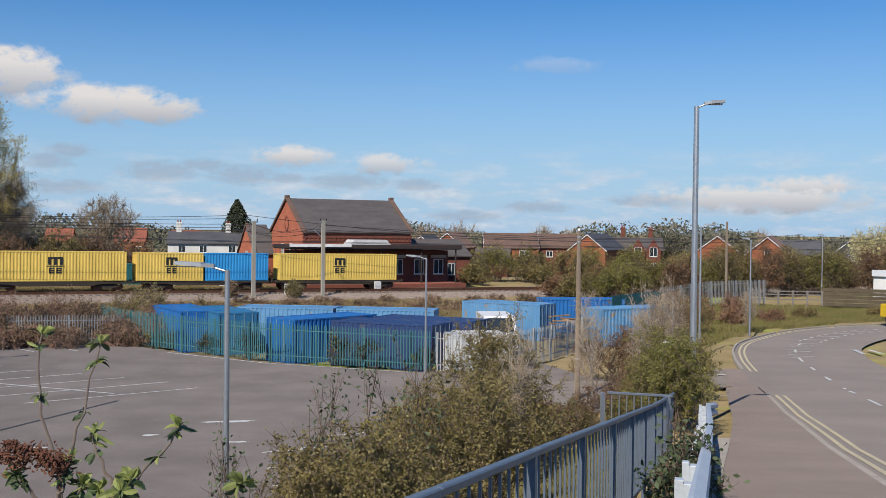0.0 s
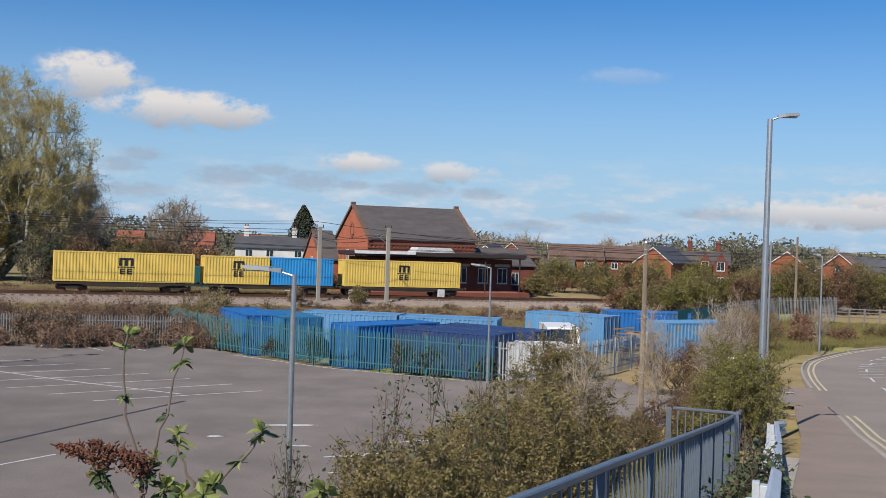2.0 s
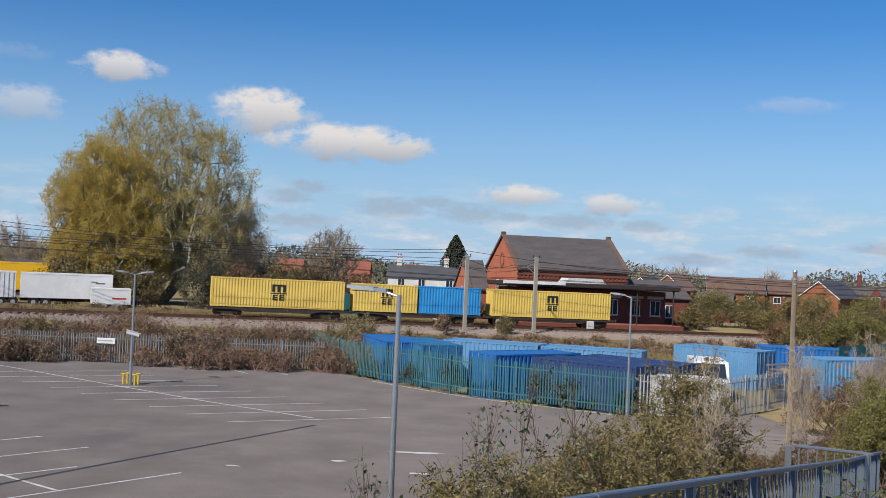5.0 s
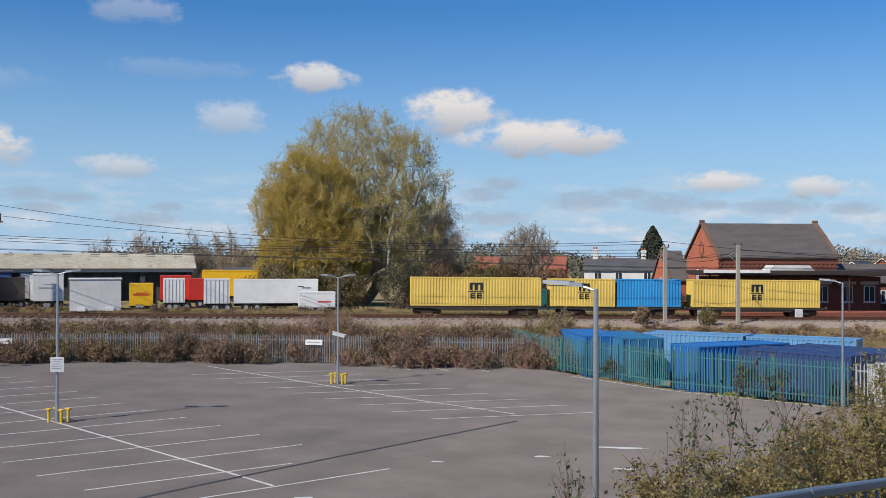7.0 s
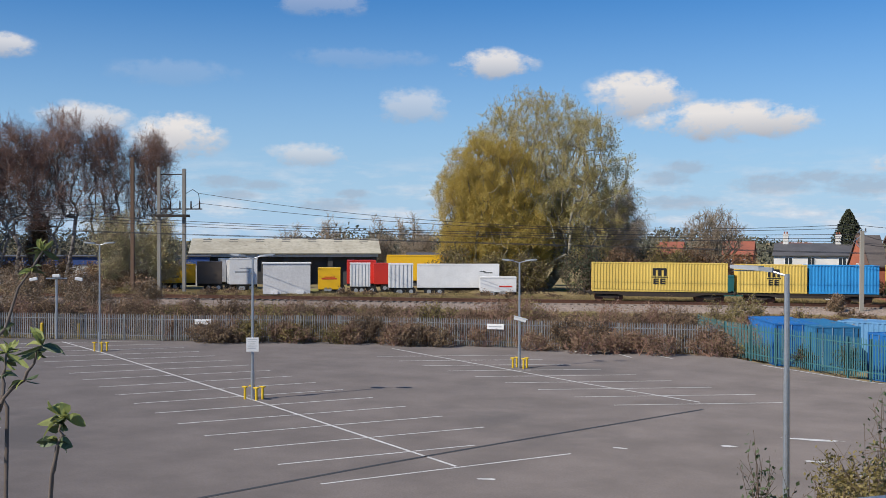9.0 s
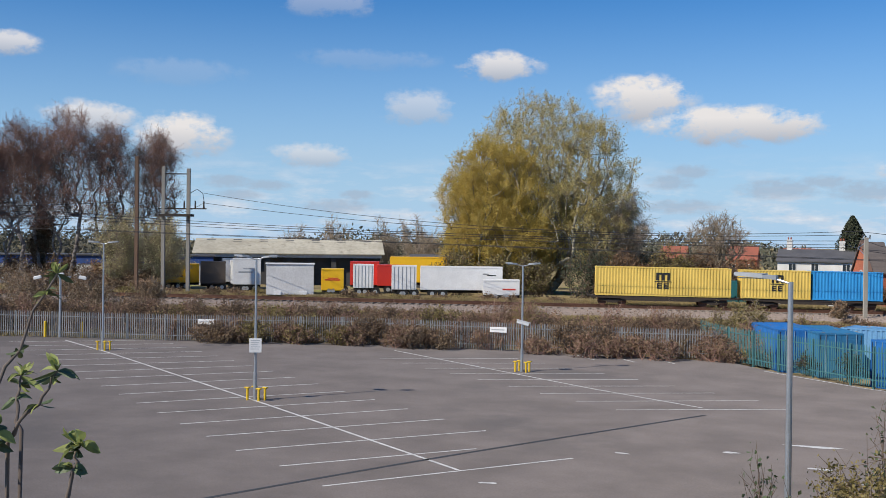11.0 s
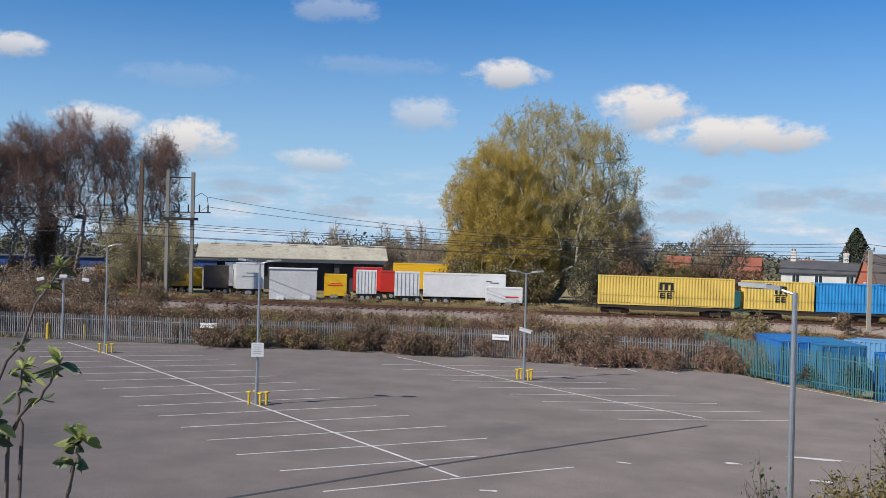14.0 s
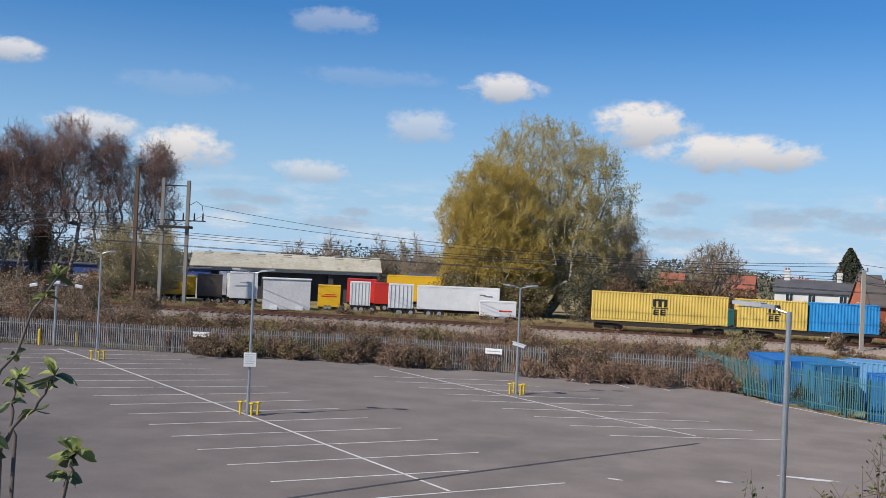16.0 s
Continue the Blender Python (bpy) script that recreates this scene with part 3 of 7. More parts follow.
RZ = lambda x, y: road_z(y)
PZ = lambda x, y: 0.0
KERBLINE = spline([(-6, -36), (2.6, 0), (6.46, 15.1), (9.07, 25.35), (12.29, 39.2), (14.3, 49.0), (17.2, 61.3), (20.5, 69.0), (26.5, 77.0), (34.3, 81.9), (48, 86.0), (75, 90.0)], 0.8)
rm = Mesh()
ribbon(rm, KERBLINE, 7.0, RZ, 0.0, -3.5)
road = tagged(part("road", rm, ROAD, smooth=True), "worn grey asphalt road curving down a ramp", "road", kind="structure")
# footway, kept by a row of kerb stones
FE = spline([(-9, -36), (0.2, 0), (3.63, 13.3), (6.27, 22.5), (8.4, 30), (11.0, 40.2), (12.6, 46.0), (13.5, 49.8)], 0.8)
NEARK = [p for p in KERBLINE if p.y < 50.0]
fm = Mesh()
n_ = 60
fa = [FE[int(i * (len(FE) - 1) / n_)] for i in range(n_ + 1)]
fb = [NEARK[int(i * (len(NEARK) - 1) / n_)] for i in range(n_ + 1)]
fm.add([(p.x, p.y, float(road_z(p.y)) + 0.07) for p in fa] + [(p.x - 0.13, p.y, float(road_z(p.y)) + 0.07) for p in fb], [(i, n_ + 1 + i, n_ + 2 + i, i + 1) for i in range(n_)])
footway = tagged(part("pavement", fm, FOOTWAY, smooth=True), "brownish asphalt footway beside the road", "pavement", kind="structure")
# side access between road and car park
am = Mesh()
for i in range(15):
    for j in range(8):
        x0, x1, y0, y1 = 0 + i, 1 + i, 41.2 + j + 0.12 * i, 42.2 + j + 0.12 * i
        q = [(x0, y0), (x1, y0), (x1, y1 + 0.12), (x0, y1)]
        am.add([(a, b, max(float(land(a, b)), 0.0) + 0.035) for a, b in q], [(0, 1, 2, 3)])
tagged(part("access_road", am, ROAD, smooth=True), "short asphalt access from road to car park", "road", kind="structure")

# ---- painted lines ----
lines = tagged(new("road_marking"), "worn white bay lines on the car park", "road marking", kind="structure")
lm = Mesh()
spine1 = [(-58.0, 48.0), (-49.4, 44.4), (-28.9, 34.9), (-15.6, 28.5)]
spine2 = [(-37.0, 56.2), (-19.5, 47.45), (-13.5, 44.9)]
ribbon(lm, spine1, 0.12, PZ, 0.006)
ribbon(lm, spine2, 0.12, PZ, 0.006)
part("spine_line", lm, LINE, lines)
bay = Vector((0.515, 0.857))
step1, step2 = Vector((-2.56, 1.26)), Vector((-2.36, 1.22))
for k in range(16):
    c = Vector((-17.4, 29.3)) + step1 * (k + 0.25)
    ms = Mesh()
    b1 = bay if k < 7 else Vector((0.515 + 0.02 * (k - 6), 0.857 - 0.012 * (k - 6)))
    ribbon(ms, [c - b1 * (4.7 if k else 4.4), c + b1 * (4.6 if k else 2.4)], 0.1, PZ, 0.007)
    part("bay_line", ms, LINE, lines)
for k in range(9):
    c = Vector((-13.1, 44.65)) + step2 * k
    ms = Mesh()
    b2 = Vector((0.79, 0.613))
    ribbon(ms, [c - b2 * 4.0, c + b2 * (4.2 if k else 3.4)], 0.1, PZ, 0.007)
    part("bay_line", ms, LINE, lines)
for a, b in [((-17.6, 24.5), (-13.5, 32.1)), ((-24.3, 61.3), (-22.4, 59.5)), ((-22.2, 61.9), (-20.2, 60.2)), ((-26.6, 60.8), (-24.8, 59.2)), ((-15, 59.8), (-8.9, 55.6)), ((-8.9, 55.6), (-1.2, 52.6)),
             ((-5.4, 33.4), (-3.4, 34.5)), ((-4.9, 31.2), (-2.9, 32.4)), ((-4.5, 29.0), (-2.4, 30.3)), ((-3.6, 36.2), (-1.8, 37.2))]:
    ms = Mesh()
    ribbon(ms, [a, b], 0.1, PZ, 0.007)
    part("bay_line", ms, LINE, lines)
ms = Mesh()
for cx, cy, rx, ry, rz in [(-7.5, 38.7, 1.1, 0.2, 0.2), (-9.6, 36.0, 0.35, 0.16, 0.2), (-4.4, 33.9, 0.6, 0.2, 0.5), (-12.5, 33.8, 0.3, 0.1, 0), (-33.5, 25.0, 0.7, 0.25, 0.4), (-6.5, 35.0, 0.5, 0.2, 0.1), (-14.0, 27.5, 0.4, 0.12, 0.3)]:
    pts = [(cx + math.cos(a) * rx * random.uniform(0.6, 1), cy + math.sin(a) * ry * random.uniform(0.5, 1.2) + math.cos(a) * rx * rz, 0.008) for a in np.linspace(0, 6.1, 11)]
    ms.add(pts, [tuple(range(11))])
part("paint_patch", ms, LINE, lines)
ms = Mesh()
ribbon(ms, spline([(-21.0, 15.5), (-19.3, 21.5), (-16.9, 30.3), (-12.8, 43.1)], 2.0), 0.16, PZ, 0.006)
tagged(part("tarmac_seam", ms, SEAM), "dark bitumen seam across the car park", "seam", kind="structure")

marks = tagged(new("road_marking"), "double yellow lines and white dashes on the road", "road marking", kind="structure")
NEARY = [p for p in KERBLINE if -30 < p.y < 39.5]
FARY = [p for p in KERBLINE if p.y > 49.2]
for o in (-0.28, -0.55):
    for seg in (NEARY, FARY):
        ms = Mesh()
        ribbon(ms, seg, 0.11, RZ, 0.008, o)
        part("yellow_line", ms, YLINE, marks)
ms = Mesh()
for y0 in np.arange(37.4, 39.4, 0.45):
    pass
CENTRE = offset(KERBLINE, -3.35)
acc, on = 0.0, []
dash_list, cur = [], []
for p, q in zip(CENTRE, CENTRE[1:]):
    acc += (q - p).length
    if (acc % 5.0) < 2.3 and q.y < 66:
        cur += [p] if not cur else []
        cur.append(q)
    elif cur:
        dash_list.append(cur)
        cur = []
for dsh in dash_list:
    ms = Mesh()
    ribbon(ms, dsh, 0.13, RZ, 0.008)
    part("centre_dash", ms, LINE, marks)
# hatched island on the bend
HL, HRR = [p for p in offset(KERBLINE, -2.9) if p.y > 57], [p for p in offset(KERBLINE, -4.2) if p.y > 57]
for k in range(0, min(len(HL), len(HRR)) - 3, 2):
    ms = Mesh()
    if k < 14:
        ribbon(ms, [HL[k], HRR[k + 1]], 0.12, RZ, 0.008)
    else:
        ribbon(ms, [HL[k], HL[k + 1]], 0.12, RZ, 0.008)
        ribbon(ms, [HRR[k], HRR[k + 1]], 0.12, RZ, 0.008)
        if k % 4 == 0:
            ribbon(ms, [HL[k], HRR[k + 1]], 0.14, RZ, 0.008)
    part("hatch_line", ms, LINE, marks)
for a, b, w in [((10.2, 38.4), (11.7, 38.6), 0.14), ((12.6, 47.6), (13.2, 47.8), 0.3), ((13.4, 47.8), (13.9, 47.9), 0.3), ((24.4, 62.1), (24.0, 59.6), 0.25), ((25.3, 62.2), (25.2, 60.0), 0.25)]:
    ms = Mesh()
    ribbon(ms, [a, b], w, RZ, 0.03)
    part("give_way_dash", ms, LINE, marks)
# kerb stones: single ones where the walk passes near
kerb = tagged(new("kerb"), "row of worn concrete kerb stones", "kerb", kind="structure")
kbm = Mesh().box(-0.45, -0.065, -0.1, 0.45, 0.065, 0.1, b=0.012)
kst = part("kerb_stone", kbm, KERB, kerb)
first = True
for seg, gap in ((NEARY, 1), (FARY, 1)):
    walk_ = 0.0
    for p, q in zip(seg, seg[1:]):
        walk_ += (q - p).length
        if walk_ >= 0.9 and p.y > 2:
            walk_ -= 0.9
            d = (q - p).normalized()
            z = float(road_z(p.y))
            slope = float(road_z(p.y + 0.5) - road_z(p.y - 0.5))
            m = Matrix.Translation((p.x - 0.065, p.y, z - 0.02)) @ Euler((0, -math.atan(slope * d.y), math.atan2(d.y, d.x))).to_matrix().to_4x4()
            if first:
                kst.matrix_basis, first = m, False
            else:
                share("kerb_stone", kst.data, kerb, m)
em = Mesh()
ED = [p for p in FE if 2 < p.y < 23.5]
ribbon(em, ED, 0.32, RZ, 0.085, 0.16)
tagged(part("edging", em, KERB), "pale concrete edging strip along the footway", "edging", kind="structure")


# ---- road restraint and railings ----
def railing(pts, height, material, label, gap=0.14, post_gap=2.0, name="railing"):
    root = thing(name, Matrix(), label, "railing")
    total = [0.0]
    for p, q in zip(pts, pts[1:]):
        total.append(total[-1] + (Vector(q) - Vector(p)).length)

    def at(s):
        i = max(0, min(len(pts) - 2, int(np.searchsorted(total, s)) - 1))
        k = (s - total[i]) / (total[i + 1] - total[i])
        return Vector(pts[i]).lerp(Vector(pts[i + 1]), k)

    bar = None
    s = 0.03
    while s < total[-1]:
        p = at(s)
        a = at(min(total[-1], s + 0.1)) - at(max(0, s - 0.1))
        m = Matrix.Translation(p) @ pose(0, 0, 0, 0, 0, math.degrees(math.atan2(a.y, a.x)))
        if bar is None:
            bar = part("bar", Mesh().box(-0.008, -0.008, 0.1, 0.008, 0.008, height - 0.05), material, root)
            bar.matrix_basis = m
        else:
            share("bar", bar.data, root, m)
        s += gap
    n = int(total[-1] / post_gap)
    for k in range(n + 1):
        s0, s1 = k * post_gap, min((k + 1) * post_gap, total[-1])
        p, q = at(s0), at(s1)
        dd = (q - p) if (q - p).length > 0.1 else (at(total[-1]) - at(total[-1] - 0.5))
        rz = math.atan2(dd.y, dd.x)
        part("post", Mesh().box(-0.035, -0.03, -0.3, 0.035, 0.03, height - 0.02, m=Matrix.Translation(p) @ pose(0, 0, 0, 0, 0, math.degrees(rz)), b=0.006), material, root)
        if (q - p).length < 0.1:
            continue
        tilt = -math.atan2(dd.z, math.hypot(dd.x, dd.y))
        L = (q - p).length
        m = Matrix.Translation(p) @ Euler((0, tilt, rz)).to_matrix().to_4x4()
        part("top_rail", Mesh().box(0, -0.028, height - 0.045, L - 0.006, 0.028, height, m=m, b=0.008), material, root)
        part("bottom_rail", Mesh().box(0, -0.02, 0.075, L - 0.006, 0.02, 0.11, m=m), material, root)
    return root


def e3(x, y, dz=0.0):
    return Vector((x, y, float(road_z(y)) + dz))


railing([e3(-0.62, 2.6), e3(-0.12, 4.1), e3(0.62, 6.4), e3(1.8, 10.4), e3(3.5, 16.6), e3(5.1, 22.7)], 1.1, RAILBLUE, "blue-grey painted steel bar railing along the ramp edge", gap=0.2)
railing([e3(3.0, 18.9, 0.12), e3(4.35, 19.5, 0.05)], 1.1, GALV, "short galvanised return railing on the grass bank", gap=0.16, post_gap=1.4)

# crash barrier
cb = thing("crash_barrier", Matrix(), "galvanised steel crash barrier on stepped posts", "barrier")
bpts = [e3(0.9, 4.0, 0.72), e3(1.85, 7.5, 0.72), e3(3.4, 13.3, 0.72), e3(5.0, 19.4, 0.72), e3(6.55, 25.6, 0.72), e3(7.0, 26.6, 0.68)]
prof = [(0.0, -0.34), (0.1, -0.29), (0.1, -0.22), (0.0, -0.17), (0.1, -0.12), (0.1, -0.05), (0.02, 0.0), (-0.012, 0.0), (-0.012, -0.31)]
wm = Mesh()
vs = []
for i, p in enumerate(bpts):
    d = (bpts[min(i + 1, len(bpts) - 1)] - bpts[max(i - 1, 0)]).normalized()
    nr = Vector((d.y, -d.x, 0)).normalized()
    vs += [p + nr * a + Vector((0, 0, b)) for a, b in prof]
k_ = len(prof)
wm.add(vs, [(i * k_ + j, i * k_ + (j + 1) % k_, (i + 1) * k_ + (j + 1) % k_, (i + 1) * k_ + j) for i in range(len(bpts) - 1) for j in range(k_)] + [tuple(range(k_)), tuple(range(len(vs) - k_, len(vs)))[::-1]])
part("beam", wm, BARRIER, cb)
for i in range(14):
    k = i / 13 * 4.0
    j = min(int(k), 3)
    p = bpts[j].lerp(bpts[j + 1], k - j)
    rz = math.degrees(math.atan2((bpts[j + 1] - bpts[j]).y, (bpts[j + 1] - bpts[j]).x))
    part("post", Mesh().box(-0.05, 0.1, -0.85, 0.05, 0.17, -0.05, m=Matrix.Translation(p) @ pose(0, 0, 0, 0, 0, rz), b=0.004), BARRIER, cb)
    part("spacer", Mesh().box(-0.06, 0.013, -0.25, 0.06, 0.098, -0.08, m=Matrix.Translation(p) @ pose(0, 0, 0, 0, 0, rz), b=0.006), BARRIER, cb)

# ---- railway ----
bl = Mesh()
S0, S1 = -150, 170
rows_ = list(np.arange(S0, S1 + 1, 4.0))
PROF = [(90.0, -0.72), (92.6, -0.34), (95.4, -0.13), (104.4, -0.13), (106.4, -0.45)]
for s in rows_:
    for d, z in PROF:
        p = along(s, d + random.uniform(-0.12, 0.12), rail_z(s) + z)
        bl.v.append(tuple(p))
m_ = len(PROF)
bl.f = [(i * m_ + j, (i + 1) * m_ + j, (i + 1) * m_ + j + 1, i * m_ + j + 1) for i in range(len(rows_) - 1) for j in range(m_ - 1)]
ballast = tagged(part("ballast", bl, BALLAST), "brown-grey stone ballast bed of the railway", "ballast", kind="structure")
g1 = np.random.default_rng(8)
st = Mesh()
for i in range(12000):
    s, d = g1.uniform(-75, 60), g1.uniform(89.9, 96.2)
    z = float(rail_z(s)) + float(np.interp(d, [a for a, b in PROF], [b for a, b in PROF])) + 0.02
    c, r = along(s, d, z), g1.uniform(0.04, 0.1)
    a, b = g1.uniform(0.5, 1, 3), g1.uniform(0, 3.1)
    x, y = Vector((math.cos(b), math.sin(b), 0)) * r * a[0], Vector((-math.sin(b), math.cos(b), 0)) * r * a[1]
    h = Vector((0, 0, r * a[2]))
    st.add([c - x - y, c + x - y * 0.6, c + x + y, c - x * 0.7 + y, c + h], [(0, 1, 4), (1, 2, 4), (2, 3, 4), (3, 0, 4)])
tagged(part("ballast_stones", st, STONE), "loose ballast stones on the railway shoulder", "ballast", kind="stuff")


def track(dc, dz):
    root = thing("railway_track", Matrix(), "rusty steel rails on concrete sleepers", "railway track", "running lines", "structure")
    for o in (-0.7175, 0.7175):
        ms = Mesh()
        for s in np.arange(S0, S1, 20.0):
            p, q = along(s, dc + o, rail_z(s) + dz), along(s + 20, dc + o, rail_z(s + 20) + dz)
            for w, za, zb in ((0.07, -0.16, -0.14), (0.012, -0.14, -0.04), (0.036, -0.04, 0.0)):
                k = [p - NN * w + Vector((0, 0, za)), p + NN * w + Vector((0, 0, za)), p + NN * w + Vector((0, 0, zb)), p - NN * w + Vector((0, 0, zb))]
                k += [c + (q - p) for c in k]
                ms.add(k, [(0, 1, 5, 4), (1, 2, 6, 5), (2, 3, 7, 6), (3, 0, 4, 7)])
        part("rail", ms, RAIL, root)
    sl = None
    for s in np.arange(-100, 90, 0.7):
        m = Matrix.Translation(along(s, dc, rail_z(s) + dz - 0.19)) @ pose(0, 0, 0, 0, 0, math.degrees(TH))
        if sl is None:
            sl = part("sleeper", Mesh().box(-0.13, -1.25, -0.1, 0.13, 1.25, 0.03, b=0.015), SLEEPER, root)
            sl.matrix_basis = m
        else:
            share("sleeper", sl.data, root, m)


track(96.9, 0.17)
track(100.9, 0.02)


# ---- containers and train ----
def corrugated(L, z0, z1, y, sgn, pitch=0.27, depth=0.036):
    ms = Mesh()
    n = int(L / pitch)
    pr = []
    for i in range(n):
        x = -L / 2 + (i + 0.0) * L / n
        w = L / n
        pr += [(x + 0.05 * w, 0), (x + 0.4 * w, 0), (x + 0.55 * w, depth), (x + 0.9 * w, depth)]
    pr = [(-L / 2, 0)] + pr + [(L / 2, 0)]
    ms.v = [(x, y - sgn * d, z) for z in (z0, z1) for x, d in pr]
    k = len(pr)
    ms.f = [(i, i + 1, k + i + 1, k + i) if sgn < 0 else (i + 1, i, k + i, k + i + 1) for i in range(k - 1)]
    return ms


def container(m, L, H, material, label, group="", logo=None, category="container", name="shipping_container"):
    c = thing(name, m, label, category, group)
    W, e = 2.44, 0.08
    fr = Mesh()
    for sx in (-1, 1):
        for sy in (-1, 1):
            x, y = sx * (L / 2 - e / 2), sy * (W / 2 - e / 2)
            fr.box(x - e / 2, y - e / 2, 0.0, x + e / 2, y + e / 2, H, b=0.008)
    for sy in (-1, 1):
        y = sy * (W / 2 - e / 2)
        fr.box(-L / 2 + e, y - e / 2, 0.02, L / 2 - e, y + e / 2, 0.16).box(-L / 2 + e, y - e / 2, H - 0.09, L / 2 - e, y + e / 2, H - 0.012)
    for sx in (-1, 1):
        x = sx * (L / 2 - e / 2)
        fr.box(x - e / 2, -W / 2 + e, 0.02, x + e / 2, W / 2 - e, 0.15).box(x - e / 2, -W / 2 + e, H - 0.11, x + e / 2, W / 2 - e, H - 0.01)
    part("corner_frame", fr, material, c)
    for sy in (-1, 1):
        part("side_wall", corrugated(L - 2 * e, 0.16, H - 0.09, sy * (W / 2 - 0.006), sy), material, c)
    rf = corrugated(L - 2 * e, -W / 2 + e, W / 2 - e, 0, 1, 0.4, 0.02)
    rf.v = [(x, z, H - 0.03 + y) for x, y, z in rf.v]
    part("roof", rf, material, c)
    bk = corrugated(W - 2 * e, 0.15, H - 0.11, 0, 1)
    bk.v = [(-L / 2 + 0.02 - y, x, z) for x, y, z in bk.v]
    part("end_wall", bk, material, c)
    part("floor_panel", Mesh().box(-L / 2 + e, -W / 2 + e, 0.06, L / 2 - e, W / 2 - e, 0.12), DARK, c)
    for sy in (-1, 1):
        d = part("door", Mesh().box(L / 2 - 0.045, min(0.01 * sy, sy * (W / 2 - e - 0.005)), 0.17, L / 2 - 0.012, max(0.01 * sy, sy * (W / 2 - e - 0.005)), H - 0.12, b=0.01), material, c)
        if material is not CYEL and material is not CBLUE:
            for z0 in (0.3, 0.95, 1.6):
                part("door_panel", Mesh().box(L / 2 - 0.011, min(0.12 * sy, sy * 1.02), z0, L / 2 + 0.004, max(0.12 * sy, sy * 1.02), min(z0 + 0.52, H - 0.2), b=0.008), material, d)
            part("door_seal", Mesh().box(L / 2 - 0.05, sy * 1.1 - 0.02, 0.17, L / 2 - 0.004, sy * 1.1 + 0.02, H - 0.12), BLACK, d)
        for y in (0.3, 0.82):
            part("locking_bar", Mesh().tube((L / 2 + 0.02, sy * y, 0.1), (L / 2 + 0.02, sy * y, H - 0.06), 0.02, 0.02, 6).box(L / 2, sy * y - 0.06, 1.0, L / 2 + 0.03, sy * y + 0.06, 1.05), material if material in (CYEL, CBLUE) else BARFADE, d)
    for sx in (-1, 1):
        for sy in (-1, 1):
            for z in (0.0, H - 0.118):
                x, y = sx * (L / 2 - 0.085), sy * (W / 2 - 0.08)
                part("corner_casting", Mesh().box(x - 0.09, y - 0.083, z, x + 0.09, y + 0.083, z + 0.12, b=0.006), material, c)
    if logo is not None:
        lx, k = logo
        y = -W / 2 - 0.004
        blk = Mesh()
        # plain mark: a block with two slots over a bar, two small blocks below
        for a in (-0.62, -0.12, 0.38):
            blk.box(lx + a * k, y - 0.006, 1.48, lx + (a + 0.26) * k, y, 2.12)
        blk.box(lx - 0.62 * k, y - 0.008, 2.0, lx + 0.6 * k, y - 0.002, 2.18)
        blk.box(lx - 0.75 * k, y - 0.008, 1.32, lx + 0.75 * k, y - 0.002, 1.40)
        for a in (-0.55, 0.07):
            blk.box(lx + a * k, y - 0.006, 0.72, lx + (a + 0.46) * k, y, 0.84)
            blk.box(lx + a * k, y - 0.006, 0.93, lx + (a + 0.46) * k, y, 1.04)
            blk.box(lx + a * k, y - 0.006, 1.12, lx + (a + 0.46) * k, y, 1.22)
            blk.box(lx + a * k, y - 0.007, 0.74, lx + (a + 0.14) * k, y - 0.001, 1.2)
        part("painted_mark", blk, BLACK, c, "black painted mark on the side")
    return c


def wagon(s0, s1, dc, dz):
    """A flat wagon between two places along the railway."""
    mid, L = (s0 + s1) / 2, s1 - s0
    w = thing("flat_wagon", Matrix.Translation(along(mid, dc, rail_z(mid) + dz)) @ Euler((0, 0.0055, TH)).to_matrix().to_4x4(), "grimy steel container flat wagon on the rails", "wagon", "train wagons")
    fr = Mesh()
    for sy in (-1, 1):
        fr.prism([(-L / 2, 0.92), (L / 2, 0.92), (L / 2, 0.72), (L / 2 - 2.6, 0.68), (L / 2 - 3.4, 0.5), (-L / 2 + 3.4, 0.5), (-L / 2 + 2.6, 0.68), (-L / 2, 0.72)], sy * 1.12 - 0.05, sy * 1.12 + 0.05)
    for x in np.linspace(-L / 2 + 0.1, L / 2 - 0.1, 7):
        fr.box(x - 0.08, -1.07, 0.74, x + 0.08, 1.07, 0.9)
    part("underframe", fr, DARK, w)
    for sx in (-1, 1):
        bx = sx * (L / 2 - 1.9)
        bg_ = Mesh()
        for sy in (-1, 1):
            bg_.prism([(bx - 1.3, 0.48), (bx - 1.2, 0.62), (bx + 1.2, 0.62), (bx + 1.3, 0.48), (bx + 0.6, 0.4), (bx + 0.35, 0.26), (bx - 0.35, 0.26), (bx - 0.6, 0.4)], sy * 0.95 - 0.06, sy * 0.95 + 0.06)
        bg_.box(bx - 0.2, -0.9, 0.4, bx + 0.2, 0.9, 0.7)
        bogie = part("bogie", bg_, DARK, w)
        for o in (-0.9, 0.9):
            part("axle", Mesh().tube((bx + o, -0.8, 0.42), (bx + o, 0.8, 0.42), 0.07, 0.07, 8), DARK, bogie)
            for sy in (-1, 1):
                part("wheel", Mesh().disc((bx + o, sy * 0.75, 0.42), (0, 1, 0), 0.42, 0.12, 18), RAIL, bogie)
        for sy in (-1, 1):
            part("buffer", Mesh().tube((sx * L / 2, sy * 0.87, 0.82), (sx * (L / 2 + 0.3), sy * 0.87, 0.82), 0.07, 0.07, 8).disc((sx * (L / 2 + 0.32), sy * 0.87, 0.82), (1, 0, 0), 0.2, 0.04, 12), DARK, w)
    return w


